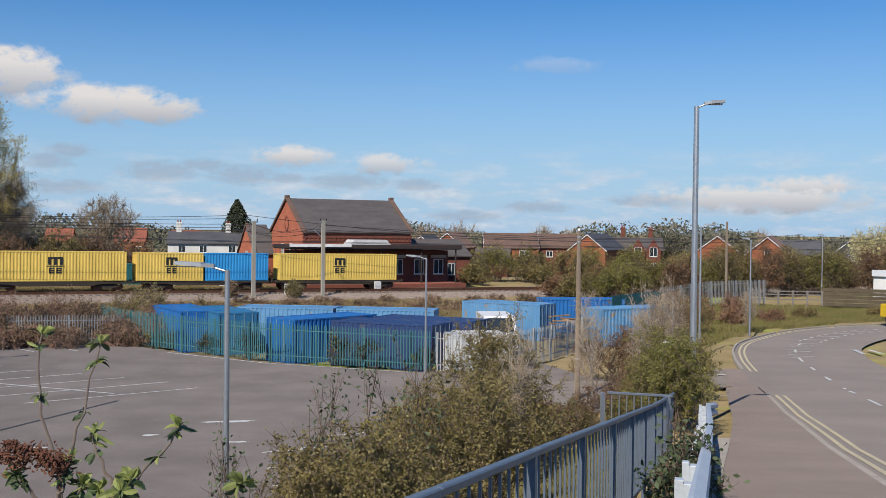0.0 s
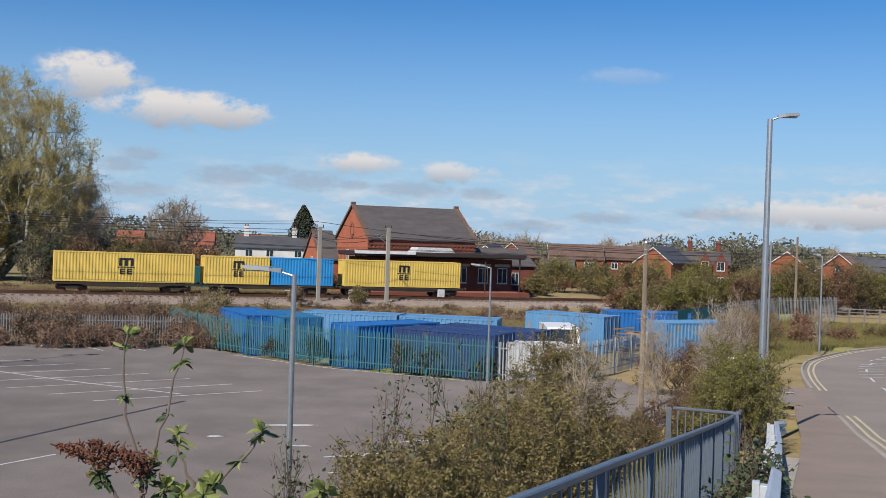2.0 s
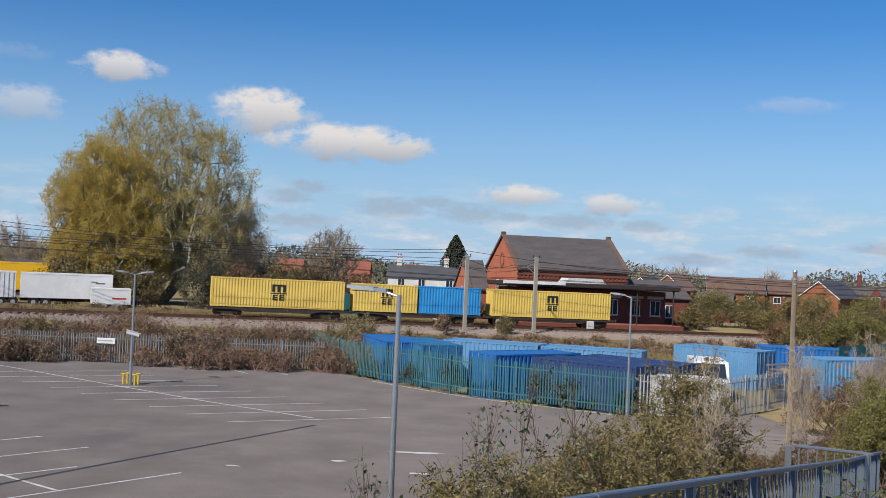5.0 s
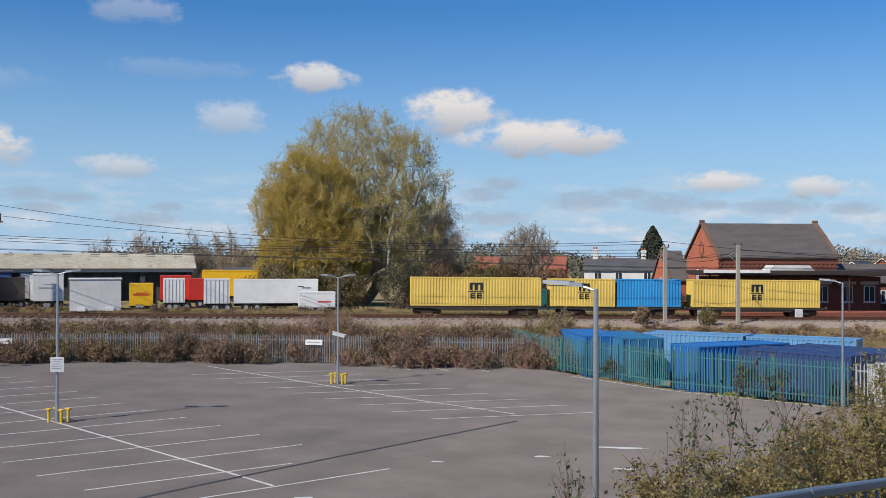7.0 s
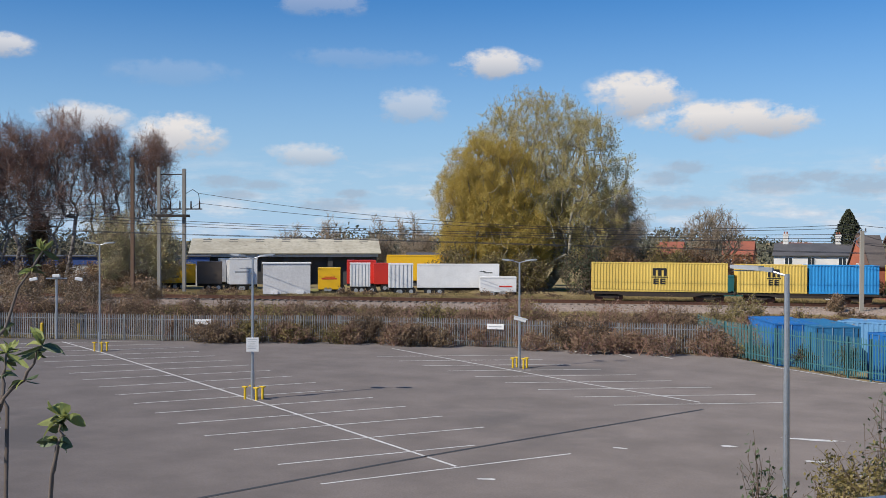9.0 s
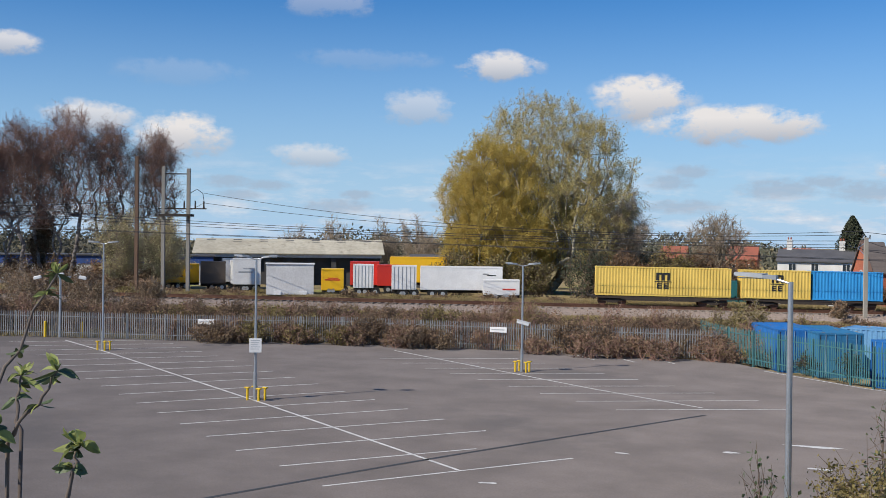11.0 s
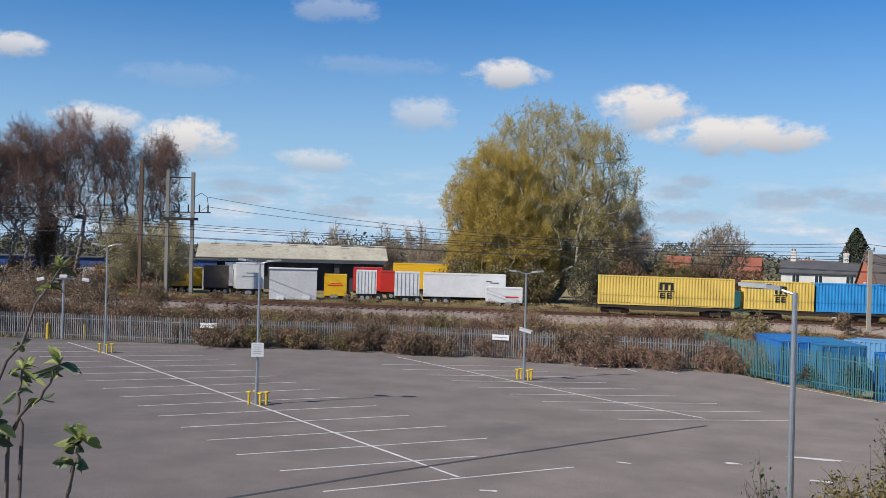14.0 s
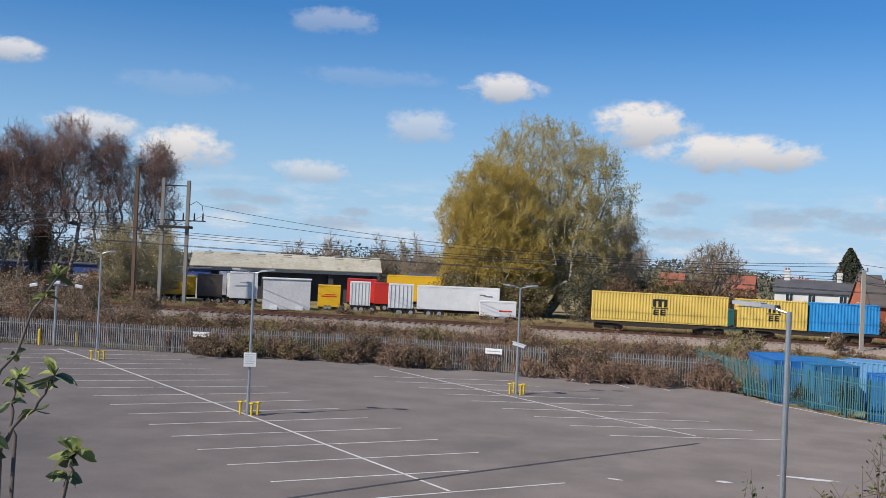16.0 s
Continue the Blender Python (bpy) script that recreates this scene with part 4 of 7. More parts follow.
def on_train(s_mid, L, H, material, label, logo=None):
    m = Matrix.Translation(along(s_mid, 100.9, rail_z(s_mid) + 0.02 + 0.925)) @ Euler((0, 0.0055, TH)).to_matrix().to_4x4()
    return container(m, L, H, material, label, "train containers", logo)


TS = 4.2
wagon(TS - 0.4, TS + 12.5, 100.9, 0.02)
wagon(TS + 13.2, TS + 25.5, 100.9, 0.02)
wagon(TS + 26.2, TS + 39.2, 100.9, 0.02)
on_train(TS + 6.05, 12.19, 2.66, CYEL, "long yellow corrugated shipping container on a flat wagon", (0.0, 1.0))
on_train(TS + 16.1, 6.06, 2.59, CYEL, "short yellow corrugated shipping container on a flat wagon", (0.1, 0.82))
on_train(TS + 22.35, 6.06, 2.59, CBLUE, "short sky-blue corrugated shipping container on a flat wagon")
on_train(TS + 32.7, 12.19, 2.59, CYEL, "long yellow corrugated shipping container at the train's tail", (0.0, 0.9))


def cmat(x, y, dirx, diry, z=-0.3):
    return Matrix.Translation((x, y, z)) @ pose(0, 0, 0, 0, 0, math.degrees(math.atan2(diry, dirx)))


# storage containers in the compound; the door end points along the given direction
YARD = [((-15.3, 65.3), (0.5, -0.87), "bright", "bright blue storage container with its doors facing the car park"),
        ((-12.9, 64.4), (0.5, -0.87), "teal", "teal-blue storage container with steel locking bars"),
        ((-9.2, 67.2), (-1.0, 0.12), "pale", "faded pale blue storage container seen along its side"),
        ((-3.0, 66.4), (-1.0, 0.12), "pale", "faded pale blue storage container with rusty roof"),
        ((-6.4, 60.3), (-0.68, -0.73), "bright", "bright blue storage container behind the green fence"),
        ((-2.4, 57.2), (0.9, -0.43), "navy", "navy blue storage container close behind the fence"),
        ((-0.3, 59.6), (0.9, -0.43), "navy", "dark navy storage container with a scuffed roof"),
        ((5.0, 73.6), (0.84, -0.54), "pale", "faded sky-blue storage container with closed doors"),
        ((10.6, 78.6), (-1.0, -0.12), "bright", "bright blue storage container at the compound's far side"),
        ((12.6, 70.2), (-0.86, -0.5), "pale", "pale blue storage container beside scrap timber")]
for (x, y), (dx, dy), cn, lab in YARD:
    container(cmat(x, y, dx, dy), 6.06, 2.44, CB[cn], lab, "storage containers")
container(cmat(2.0, 55.9, 1.0, 0.12), 2.99, 2.0, CB["white"], "small white storage container behind the gate", "storage containers")


# ---- palisade fences ----
def palisade(pts, height, material, label, gap=0.155, joined_after=300):
    root = thing("palisade_fence", Matrix(), label, "fence")
    pale = None
    rest = Mesh()
    count = 0
    w, t, h = 0.033, 0.018, height
    pv = [(-w, 0, 0.05), (-w * 0.4, -t, 0.05), (w * 0.4, -t, 0.05), (w, 0, 0.05), (-w, 0, h - 0.12), (-w * 0.4, -t, h - 0.03), (w * 0.4, -t, h - 0.03), (w, 0, h - 0.12), (0, -t, h)]
    pf = [(0, 1, 5, 4), (1, 2, 6, 5), (2, 3, 7, 6), (5, 6, 8)]
    for p, q in zip(pts, pts[1:]):
        p, q = Vector(p), Vector(q)
        L = (q - p).length
        rz = math.degrees(math.atan2(q.y - p.y, q.x - p.x))
        for k in range(int(L / gap)):
            c = p.lerp(q, k * gap / L)
            m = Matrix.Translation(c) @ pose(0, 0, 0, random.uniform(-0.6, 0.6), random.uniform(-0.8, 0.8), rz)
            count += 1
            if count > joined_after:
                rest.add([m @ Vector(v) for v in pv], pf)
            elif pale is None:
                pale = part("pale", Mesh().add(pv, pf), material, root)
                pale.matrix_basis = m
            else:
                share("pale", pale.data, root, m)
        mm = Matrix.Translation(p) @ Euler((0, -math.atan2(q.z - p.z, math.hypot(q.x - p.x, q.y - p.y)), radians(rz))).to_matrix().to_4x4()
        for z in (0.35, height - 0.35):
            part("fence_rail", Mesh().box(0, 0.004, z - 0.025, L, 0.05, z + 0.025, m=mm), material, root)
        for k in range(int(L / 2.75) + 1):
            c = p.lerp(q, min(1.0, k * 2.75 / L))
            part("fence_post", Mesh().box(-0.05, 0.055, -0.2, 0.05, 0.13, height - 0.05, m=Matrix.Translation(c) @ pose(0, 0, 0, 0, 0, rz)), material, root)
    if rest.v:
        tagged(part("pale_run", rest, material, root), kind="stuff")
    return root


def onland(x, y):
    return (x, y, max(lz(x, y), 0.0))


palisade([(-75, 41.6, 0), (-63, 47.8, 0), (-52.0, 52.3, 0), (-42.4, 57.9, 0), (-27, 61.6, 0), (-18.4, 63.9, 0)], 1.8, PALISADE, "weathered grey steel palisade fence along the railway bank")
palisade([(-21.5, 68.5, 0), (-18.4, 64.1, 0), (-14.5, 60.6, 0), (-8.8, 56.4, 0), (-1.3, 53.4, 0), (0.0, 52.9, 0)], 2.05, PALGREEN, "teal-green steel palisade fence round the container compound")
palisade([(0.1, 52.9, 0), (3.9, 53.7, 0), (6.4, 58.2, 0), (9.3, 64.3, 0)], 2.0, mat("palisade_pale_grey", (0.5, 0.51, 0.5), (0.38, 0.39, 0.38), 2.0, 0.6, 0.2), "pale grey steel palisade gates of the compound")
palisade([(19.5, 92.5, 0.1), (25.0, 97.0, 0.5), (31, 99.5, 0.6)], 2.2, PALISADE, "grey palisade fence beyond the road bend")


# ---- lamps ----
def lamp(x, y, z, h, heads, label, guard=True, r=0.06, arm=0.75, head=0.62):
    """heads: directions of the arms, degrees."""
    L = thing("street_lamp", Matrix.Translation((x, y, z)), label, "street lamp", "lamps")
    part("pole", Mesh().tube((0, 0, 0), (0, 0, 1.2), r * 1.35, r * 1.35, 12).tube((0, 0, 1.2), (0, 0, h), r, r * 0.75, 12), GALV, L, smooth=False)
    for a in heads:
        c, s = math.cos(radians(a)), math.sin(radians(a))
        m = pose(0, 0, 0, 0, 0, a)
        part("arm", Mesh().tube((0, 0, h - 0.04), (c * arm * 0.45, s * arm * 0.45, h + 0.05), 0.025, 0.025, 8), GALV, L)
        hd = Mesh()
        for x0, x1, w0, w1, z0, z1 in ((arm * 0.4, arm * 0.75, 0.06, 0.17, 0.03, 0.06), (arm * 0.75, arm * 0.4 + head, 0.17, 0.13, 0.06, 0.1)):
            hd.add([m @ Vector(v) for v in ((x0, -w0, h + z0), (x0, w0, h + z0), (x1, w1, h + z1), (x1, -w1, h + z1), (x0, -w0, h + z0 + 0.09), (x0, w0, h + z0 + 0.09), (x1, w1, h + z1 + 0.07), (x1, -w1, h + z1 + 0.07))],
                   [(0, 1, 2, 3), (7, 6, 5, 4), (0, 4, 5, 1), (1, 5, 6, 2), (2, 6, 7, 3), (3, 7, 4, 0)])
        hob = part("lamp_head", hd, POSTGREY, L)
        part("lens", Mesh().box(arm * 0.72, -0.085, h + 0.045, arm * 0.4 + head - 0.06, 0.085, h + 0.062, m=m), FADEW, hob)
    if guard:
        for gx_, gy_ in ((-0.32, -0.12), (0.32, -0.12), (-0.3, 0.3), (0.3, 0.3)):
            gp = part("guard_post", Mesh().tube((gx_, gy_, 0), (gx_, gy_, 0.5), 0.055, 0.055, 12), YELLOW, L)
            part("guard_cap", Mesh().box(gx_ - 0.11, gy_ - 0.08, 0.501, gx_ + 0.11, gy_ + 0.08, 0.56, b=0.012), YELLOW, gp)
    return L


l1 = lamp(-29.9, 35.4, 0, 6.05, (30, 210), "twin-head galvanised car park lamp with yellow foot guard")
l2 = lamp(-25.5, 51.4, 0, 5.65, (30, 210), "twin-head car park lamp carrying a white camera")
l3 = lamp(-51.0, 45.2, 0, 6.5, (30, 210), "twin-head car park lamp near the railway fence")
lamp(-4.45, 22.8, 0, 6.15, (176,), "single-head galvanised car park lamp with no guard", False, 0.07, 0.7, 0.85)
lamp(-0.5, 52.3, 0, 5.65, (176,), "single-head galvanised car park lamp beside the compound", False, 0.055, 0.7, 0.7)
lamp(7.05, 29.1, 1.8, 8.7, (0,), "tall galvanised road lamp rising from the bushes", False, 0.095, 0.5, 0.55)
lamp(14.4, 58.2, 0.3, 7.1, (0,), "galvanised road lamp before the bend", False, 0.06, 0.5, 0.6)
lamp(20.9, 71.0, 0.2, 6.4, (120,), "slim road lamp on the bend's grass verge", False, 0.055, 0.4, 0.5)
lamp(36.5, 101.0, 0.5, 6.4, (100,), "slim galvanised road lamp far along the road", False, 0.05, 0.4, 0.5)

# boards and cameras on the lamps
sg = thing("notice_board", Matrix.Translation((-29.9, 35.4, 2.35)) @ pose(0, 0, 0, 0, 0, 38), "white notice board strapped to a lamp post", "sign")
part("panel", Mesh().box(-0.26, -0.11, -0.3, 0.26, -0.08, 0.3, b=0.006), WHITEP, sg)
part("bracket", Mesh().box(-0.1, -0.08, -0.05, 0.1, 0.08, 0.05), GALV, sg)
tx = Mesh()
for k in range(5):
    tx.box(-0.2, -0.113, 0.2 - k * 0.09, 0.2 - 0.05 * (k % 3), -0.1105, 0.225 - k * 0.09)
part("text_bar", tx, POSTGREY, sg)


def cctv(m, label):
    c = thing("security_camera", m, label, "security camera")
    part("bracket", Mesh().tube((0, 0.0, 0), (0, -0.35, 0.05), 0.03, 0.03, 6), GALV, c)
    part("housing", Mesh().box(-0.3, -0.5, 0.0, 0.35, -0.3, 0.17, b=0.03), WHITEP, c)
    part("sunshield", Mesh().box(-0.34, -0.53, 0.175, 0.42, -0.27, 0.2), WHITEP, c)
    return c


cctv(Matrix.Translation((-25.5, 51.4, 2.55)) @ pose(0, 0, 0, 0, 15, 25), "white security camera bracketed to a lamp post")
cp = thing("camera_post", Matrix.Translation((-59.9, 49.1, 0)), "galvanised camera post with three white cameras", "camera post")
part("pole", Mesh().tube((0, 0, 0), (0, 0, 4.3), 0.1, 0.07, 10), GALV, cp)
part("crossbar", Mesh().box(-0.7, -0.04, 4.1, 0.7, 0.04, 4.18, m=pose(0, 0, 0, 0, 0, 40)), GALV, cp)
for k, a in enumerate((-0.6, 0.0, 0.6)):
    part("camera_housing", Mesh().box(a - 0.24, -0.25, 4.2, a + 0.24, 0.05, 4.42, m=pose(0, 0, 0, 0, 12 * (k - 1), 40), b=0.03), WHITEP, cp)
for x, y in ((-60.8, 48.6), (-58.6, 49.9)):
    bo = thing("bollard", Matrix.Translation((x, y, 0)), "yellow steel bollard before the fence", "bollard", "bollards")
    part("post", Mesh().tube((0, 0, 0), (0, 0, 1.05), 0.09, 0.09, 12).tube((0, 0, 1.05), (0, 0, 1.1), 0.09, 0.05, 12), YELLOW, bo)
for x, y, rz in ((-50.2, 53.15, 28), (-31.9, 60.36, 13)):
    sgn_ = thing("fence_sign", Matrix.Translation((x, y, 1.32)) @ pose(0, 0, 0, 0, 0, rz), "small white warning sign on the palisade fence", "sign", "fence signs")
    part("panel", Mesh().box(-0.55, -0.06, -0.17, 0.55, -0.03, 0.17, b=0.005), WHITEP, sgn_)
    part("text_bar", Mesh().box(-0.45, -0.064, -0.03, 0.4, -0.0605, 0.03), POSTGREY, sgn_)
rs = thing("fence_sign", Matrix.Translation((2.5, 53.41, 1.35)) @ pose(0, 0, 0, 0, 0, 12), "red and white notice on the compound gate", "sign")
part("panel", Mesh().box(-0.26, -0.06, -0.28, 0.26, -0.035, 0.28, b=0.005), BRICKD, rs)
part("text_bar", Mesh().box(-0.24, -0.066, 0.05, 0.24, -0.0605, 0.12).box(-0.2, -0.066, -0.1, 0.2, -0.0605, -0.04), FADEW, rs)

# ---- wooden poles, railway masts and wires ----
up = thing("utility_pole", Matrix.Translation((5.95, 44.6, lz(5.95, 44.6) - 0.05)), "weathered brown timber pole with a metal cap", "utility pole", "timber poles")
part("pole", Mesh().tube((0, 0, 0), (0, 0, 7.2), 0.115, 0.085, 12), POLEW, up)
part("cap", Mesh().tube((0, 0, 7.2), (0, 0, 7.28), 0.1, 0.08, 12), GALV, up)
for z in (1.8, 6.7, 6.9):
    part("band", Mesh().tube((0, 0, z), (0, 0, z + 0.06), 0.122 - 0.004 * z, 0.122 - 0.004 * z, 12), GALV, up)
up2 = thing("utility_pole", Matrix.Translation((28.8, 106.1, lz(28.8, 106.1) - 0.05)), "slim dark timber pole behind the palisade fence", "utility pole", "timber poles")
part("pole", Mesh().tube((0, 0, 0), (0, 0, 8.0), 0.13, 0.1, 10), POLEW, up2)


def mast(s, d, h, material, label, arm=True, r=0.16):
    z = float(rail_z(s)) - 0.4
    mt = thing("railway_mast", Matrix.Translation(along(s, d, z)) @ pose(0, 0, 0, 0, 0, math.degrees(TH)), label, "railway mast", "railway masts")
    part("column", Mesh().box(-r, -r * 0.8, 0, r, r * 0.8, h, b=0.03), material, mt)
    if arm:
        part("bracket", Mesh().tube((0, 0, h - 0.4), (0, 2.6, h - 0.9), 0.035, 0.035, 6).tube((0, 0, h - 1.6), (0, 2.6, h - 0.9), 0.03, 0.03, 6).box(-0.35, -0.05, h - 0.15, 0.35, 0.05, h - 0.05), GALV, mt)
        for o in (-0.3, 0.3):
            part("insulator", Mesh().tube((o, 0, h - 0.05), (o, 0, h + 0.2), 0.05, 0.05, 8), DARK, mt)
    return mt


sm1, sm2 = 26.6, 33.2
mast(sm1, 94.2, 7.0, CONC, "pale concrete overhead-line mast beside the track")
mast(sm2, 94.2, 7.15, CONC, "pale concrete overhead-line mast before the station")
s3, s5, s4 = (-79.1 * U.x + 80.07 * U.y), (-81.5 * U.x + 78.96 * U.y), (-84.07 * U.x + 77.76 * U.y)
for s, h, mt_, lab in ((s3, 13.0, CONC, "tall grey overhead-line mast with insulators"), (s5, 13.2, CONC, "tall concrete overhead-line mast"), (s4, 14.2, RUSTM, "tall rust-brown overhead-line mast")):
    mast(s, 106.0, h, mt_, lab, False, 0.17)
pt = thing("switch_platform", Matrix.Translation(along(s3, 106.0, 0)) @ pose(0, 0, 0, 0, 0, math.degrees(TH)), "steel switch platform with insulators between masts", "switch gear")
part("deck", Mesh().box(-2.9, -0.6, 9.1, 0.4, 0.6, 9.35), DARK, pt)
part("crossarm", Mesh().box(-3.2, -0.06, 9.85, 1.9, 0.06, 9.97).box(-2.7, -0.05, 13.4, 0.1, 0.05, 13.5), DARK, pt)
for x in (-4.3, -3.0, -1.6, -0.5, 0.8, 1.8):
    part("insulator", Mesh().tube((x * 0.9, 0, 9.97), (x * 0.9, 0, 10.7), 0.09, 0.07, 8), DARK, pt)
part("drop_wire", Mesh().rope([(0, 0, 11.4), (0.9, 0, 11.9), (1.5, 0, 11.5), (1.65, 0, 10.6)], 0.03), WIRE, pt)


def wire(pts, sag, label, r=0.022):
    ms, pl = Mesh(), []
    for p, q in zip(pts, pts[1:]):
        L = (q - p).length
        n = max(6, int(L / 4))
        pl += [p.lerp(q, k / n) - Vector((0, 0, sag * 4 * (k / n) * (1 - k / n))) for k in range(n)]
    pl.append(pts[-1])
    ms.chain(pl, [r] * len(pl), 4)
    return tagged(part("overhead_wire", ms, WIRE), label, "wire", "overhead wires")


for d, z, sag in ((96.9, 6.75, 0.5), (96.9, 5.7, 0.05), (100.9, 7.0, 0.5), (100.9, 5.75, 0.05), (94.2, 7.35, 0.7)):
    wire([along(-130, d, z + 1.8), along(-46, d, z + 1.9), along(sm1, d, z), along(sm2, d, z), along(95, d, z - 0.6), along(165, d, z - 0.9)], sag, "dark overhead line strung along the railway")
wire([along(s3 + 1.6, 106, 11.5), along(sm1, 97, 8.2), along(95, 97, 7.0)], 1.6, "slack feeder cable over the railway")
wire([along(-140, 106, 10.6), along(s4, 106, 10.6), along(s3 + 1.6, 106, 10.5), along(sm1, 97, 7.9)], 1.2, "slack feeder cable between the masts")


# ---- buildings ----
def window(parent, m, w, h, frame_mat=WHITEP, bars=True, sill=True):
    """A window set in the wall plane y = 0 of m, its middle at the origin; the wall is towards +y."""
    fr = Mesh()
    for x0, z0, x1, z1 in ((-w / 2, -h / 2, -w / 2 + 0.07, h / 2), (w / 2 - 0.07, -h / 2, w / 2, h / 2), (-w / 2 + 0.07, h / 2 - 0.07, w / 2 - 0.07, h / 2), (-w / 2 + 0.07, -h / 2, w / 2 - 0.07, -h / 2 + 0.07)):
        fr.box(x0, -0.05, z0, x1, 0.03, z1, m=m)
    if bars:
        fr.box(-0.03, -0.045, -h / 2 + 0.07, 0.03, 0.02, h / 2 - 0.07, m=m)
    win = part("window", fr, frame_mat, parent)
    part("pane", Mesh().box(-w / 2 + 0.07, -0.02, -h / 2 + 0.07, w / 2 - 0.07, -0.006, h / 2 - 0.07, m=m), GLASS, win)
    if sill:
        part("sill", Mesh().box(-w / 2 - 0.08, -0.1, -h / 2 - 0.1, w / 2 + 0.08, 0.02, -h / 2, m=m), STONEW, win)
    return win


def house(x, y, rz, w, d, eave, ridge, wall, roof, label, wins=(), chimneys=(), z=0.0, gable_front=False, gwins=(), barge=False, name="house"):
    """Ridge along local x; the front is at y = -d / 2. gable_front: the ridge runs along y instead."""
    h = thing(name, Matrix.Translation((x, y, z)) @ pose(0, 0, 0, 0, 0, rz), label, "house")
    t = 0.25
    wl = Mesh()
    if not gable_front:
        wl.box(-w / 2, -d / 2, -1, w / 2, -d / 2 + t, eave).box(-w / 2, d / 2 - t, -1, w / 2, d / 2, eave)
        for sx in (-1, 1):
            x0, x1 = (sx * w / 2 - (t if sx > 0 else 0)), (sx * w / 2 + (t if sx < 0 else 0))
            k = [(-d / 2 + t + 0.002, -1), (d / 2 - t - 0.002, -1), (d / 2 - t - 0.002, eave), (0, ridge - 0.05), (-d / 2 + t + 0.002, eave)]
            wl.add([(xx, a, b) for xx in (x0, x1) for a, b in k], [(0, 4, 3, 2, 1), (5, 6, 7, 8, 9)] + [(i, (i + 1) % 5, 5 + (i + 1) % 5, 5 + i) for i in range(5)])
    else:
        for y0, y1 in ((-d / 2, -d / 2 + t), (d / 2 - t, d / 2)):
            wl.prism([(-w / 2, -1), (w / 2, -1), (w / 2, eave), (0, ridge - 0.05), (-w / 2, eave)], y0, y1)
        for sx in (-1, 1):
            wl.box(min(sx * w / 2, sx * (w / 2 - t)), -d / 2 + t, -1, max(sx * w / 2, sx * (w / 2 - t)), d / 2 - t, eave)
    part("wall", wl, wall, h)
    o = 0.3
    for sgn in (-1, 1):
        rf = Mesh()
        half = (w if gable_front else d) / 2
        ln = (d if gable_front else w) / 2 + o * 0.6
        sl = (ridge - eave) / half
        q = [(sgn * (half + o), eave - o * sl), (0, ridge), (0, ridge + 0.14), (sgn * (half + o), eave - o * sl + 0.14)]
        if gable_front:
            rf.prism(q if sgn < 0 else q[::-1], -ln, ln)
        else:
            rf.add([(xx, a, b) for xx in (-ln, ln) for a, b in q], [(0, 1, 2, 3), (7, 6, 5, 4)] + [(i, 4 + i, 4 + (i + 1) % 4, (i + 1) % 4) for i in range(4)])
        part("roof", rf, roof, h)
        if barge:
            bgm = Mesh()
            if gable_front:
                bgm.prism([(sgn * (half + o), eave - o * sl - 0.12), (0, ridge - 0.12), (0, ridge + 0.02), (sgn * (half + o), eave - o * sl + 0.02)], -ln - 0.05, -ln - 0.005)
            else:
                k = [(sgn * (half + o), eave - o * sl - 0.12), (0, ridge - 0.12), (0, ridge + 0.02), (sgn * (half + o), eave - o * sl + 0.02)]
                for e_ in (-1, 1):
                    bgm.add([(xx, a, b) for xx in (e_ * (ln + 0.005), e_ * (ln + 0.05)) for a, b in k], [(0, 1, 2, 3), (7, 6, 5, 4)] + [(i, 4 + i, 4 + (i + 1) % 4, (i + 1) % 4) for i in range(4)])
            part("bargeboard", bgm, WHITEP, h)
    for wx, wz, ww, wh in wins:
        window(h, pose(wx, -d / 2, wz), ww, wh)
    for wy, wz, ww, wh in gwins:
        window(h, pose(-w / 2, wy, wz, 0, 0, -90), ww, wh)
    for cx, cy, ch in chimneys:
        c = part("chimney", Mesh().box(cx - 0.35, cy - 0.3, eave, cx + 0.35, cy + 0.3, ch, b=0.03).box(cx - 0.42, cy - 0.37, ch - 0.25, cx + 0.42, cy + 0.37, ch - 0.12), wall if wall is not RENDERW else RENDERW, h)
        for a in (-0.17, 0.17):
            part("chimney_pot", Mesh().tube((cx + a, cy, ch), (cx + a, cy, ch + 0.3), 0.1, 0.09, 8), TILER, c)
    return h


# brick station: tall hall with a gable wing, and a low range under a flat canopy
RZD = math.degrees(TH)
hall_s0, hall_s1, hall_d0, hall_d1 = 37.5, 50.5, 113.0, 125.0
hc = along((hall_s0 + hall_s1) / 2, (hall_d0 + hall_d1) / 2, 0.7)
hall = house(hc.x, hc.y, RZD, hall_s1 - hall_s0, 12.0, 6.75, 10.35, BRICK, SLATE, "tall red-brick station hall with slate roof and stone-capped gables", gwins=[(1.6, 4.4, 0.9, 1.8), (-1.6, 4.4, 0.9, 1.8)], name="station_hall")
hall["category"] = "station"
for sx in (-1, 1):
    for sgn in (-1, 1):
        ms = Mesh()
        k = [(sgn * 6.35, 6.5), (0, 10.4), (0, 10.7), (sgn * 6.35, 6.8)]
        x0 = sx * 6.5 - 0.22
        ms.add([(xx, a, b) for xx in (x0, x0 + 0.44) for a, b in k], [(0, 1, 2, 3), (7, 6, 5, 4)] + [(i, 4 + i, 4 + (i + 1) % 4, (i + 1) % 4) for i in range(4)])
        part("coping", ms, TILEB, hall)
    part("finial", Mesh().box(sx * 6.5 - 0.25, -0.25, 10.3, sx * 6.5 + 0.25, 0.25, 10.85, b=0.06), TILEB, hall)
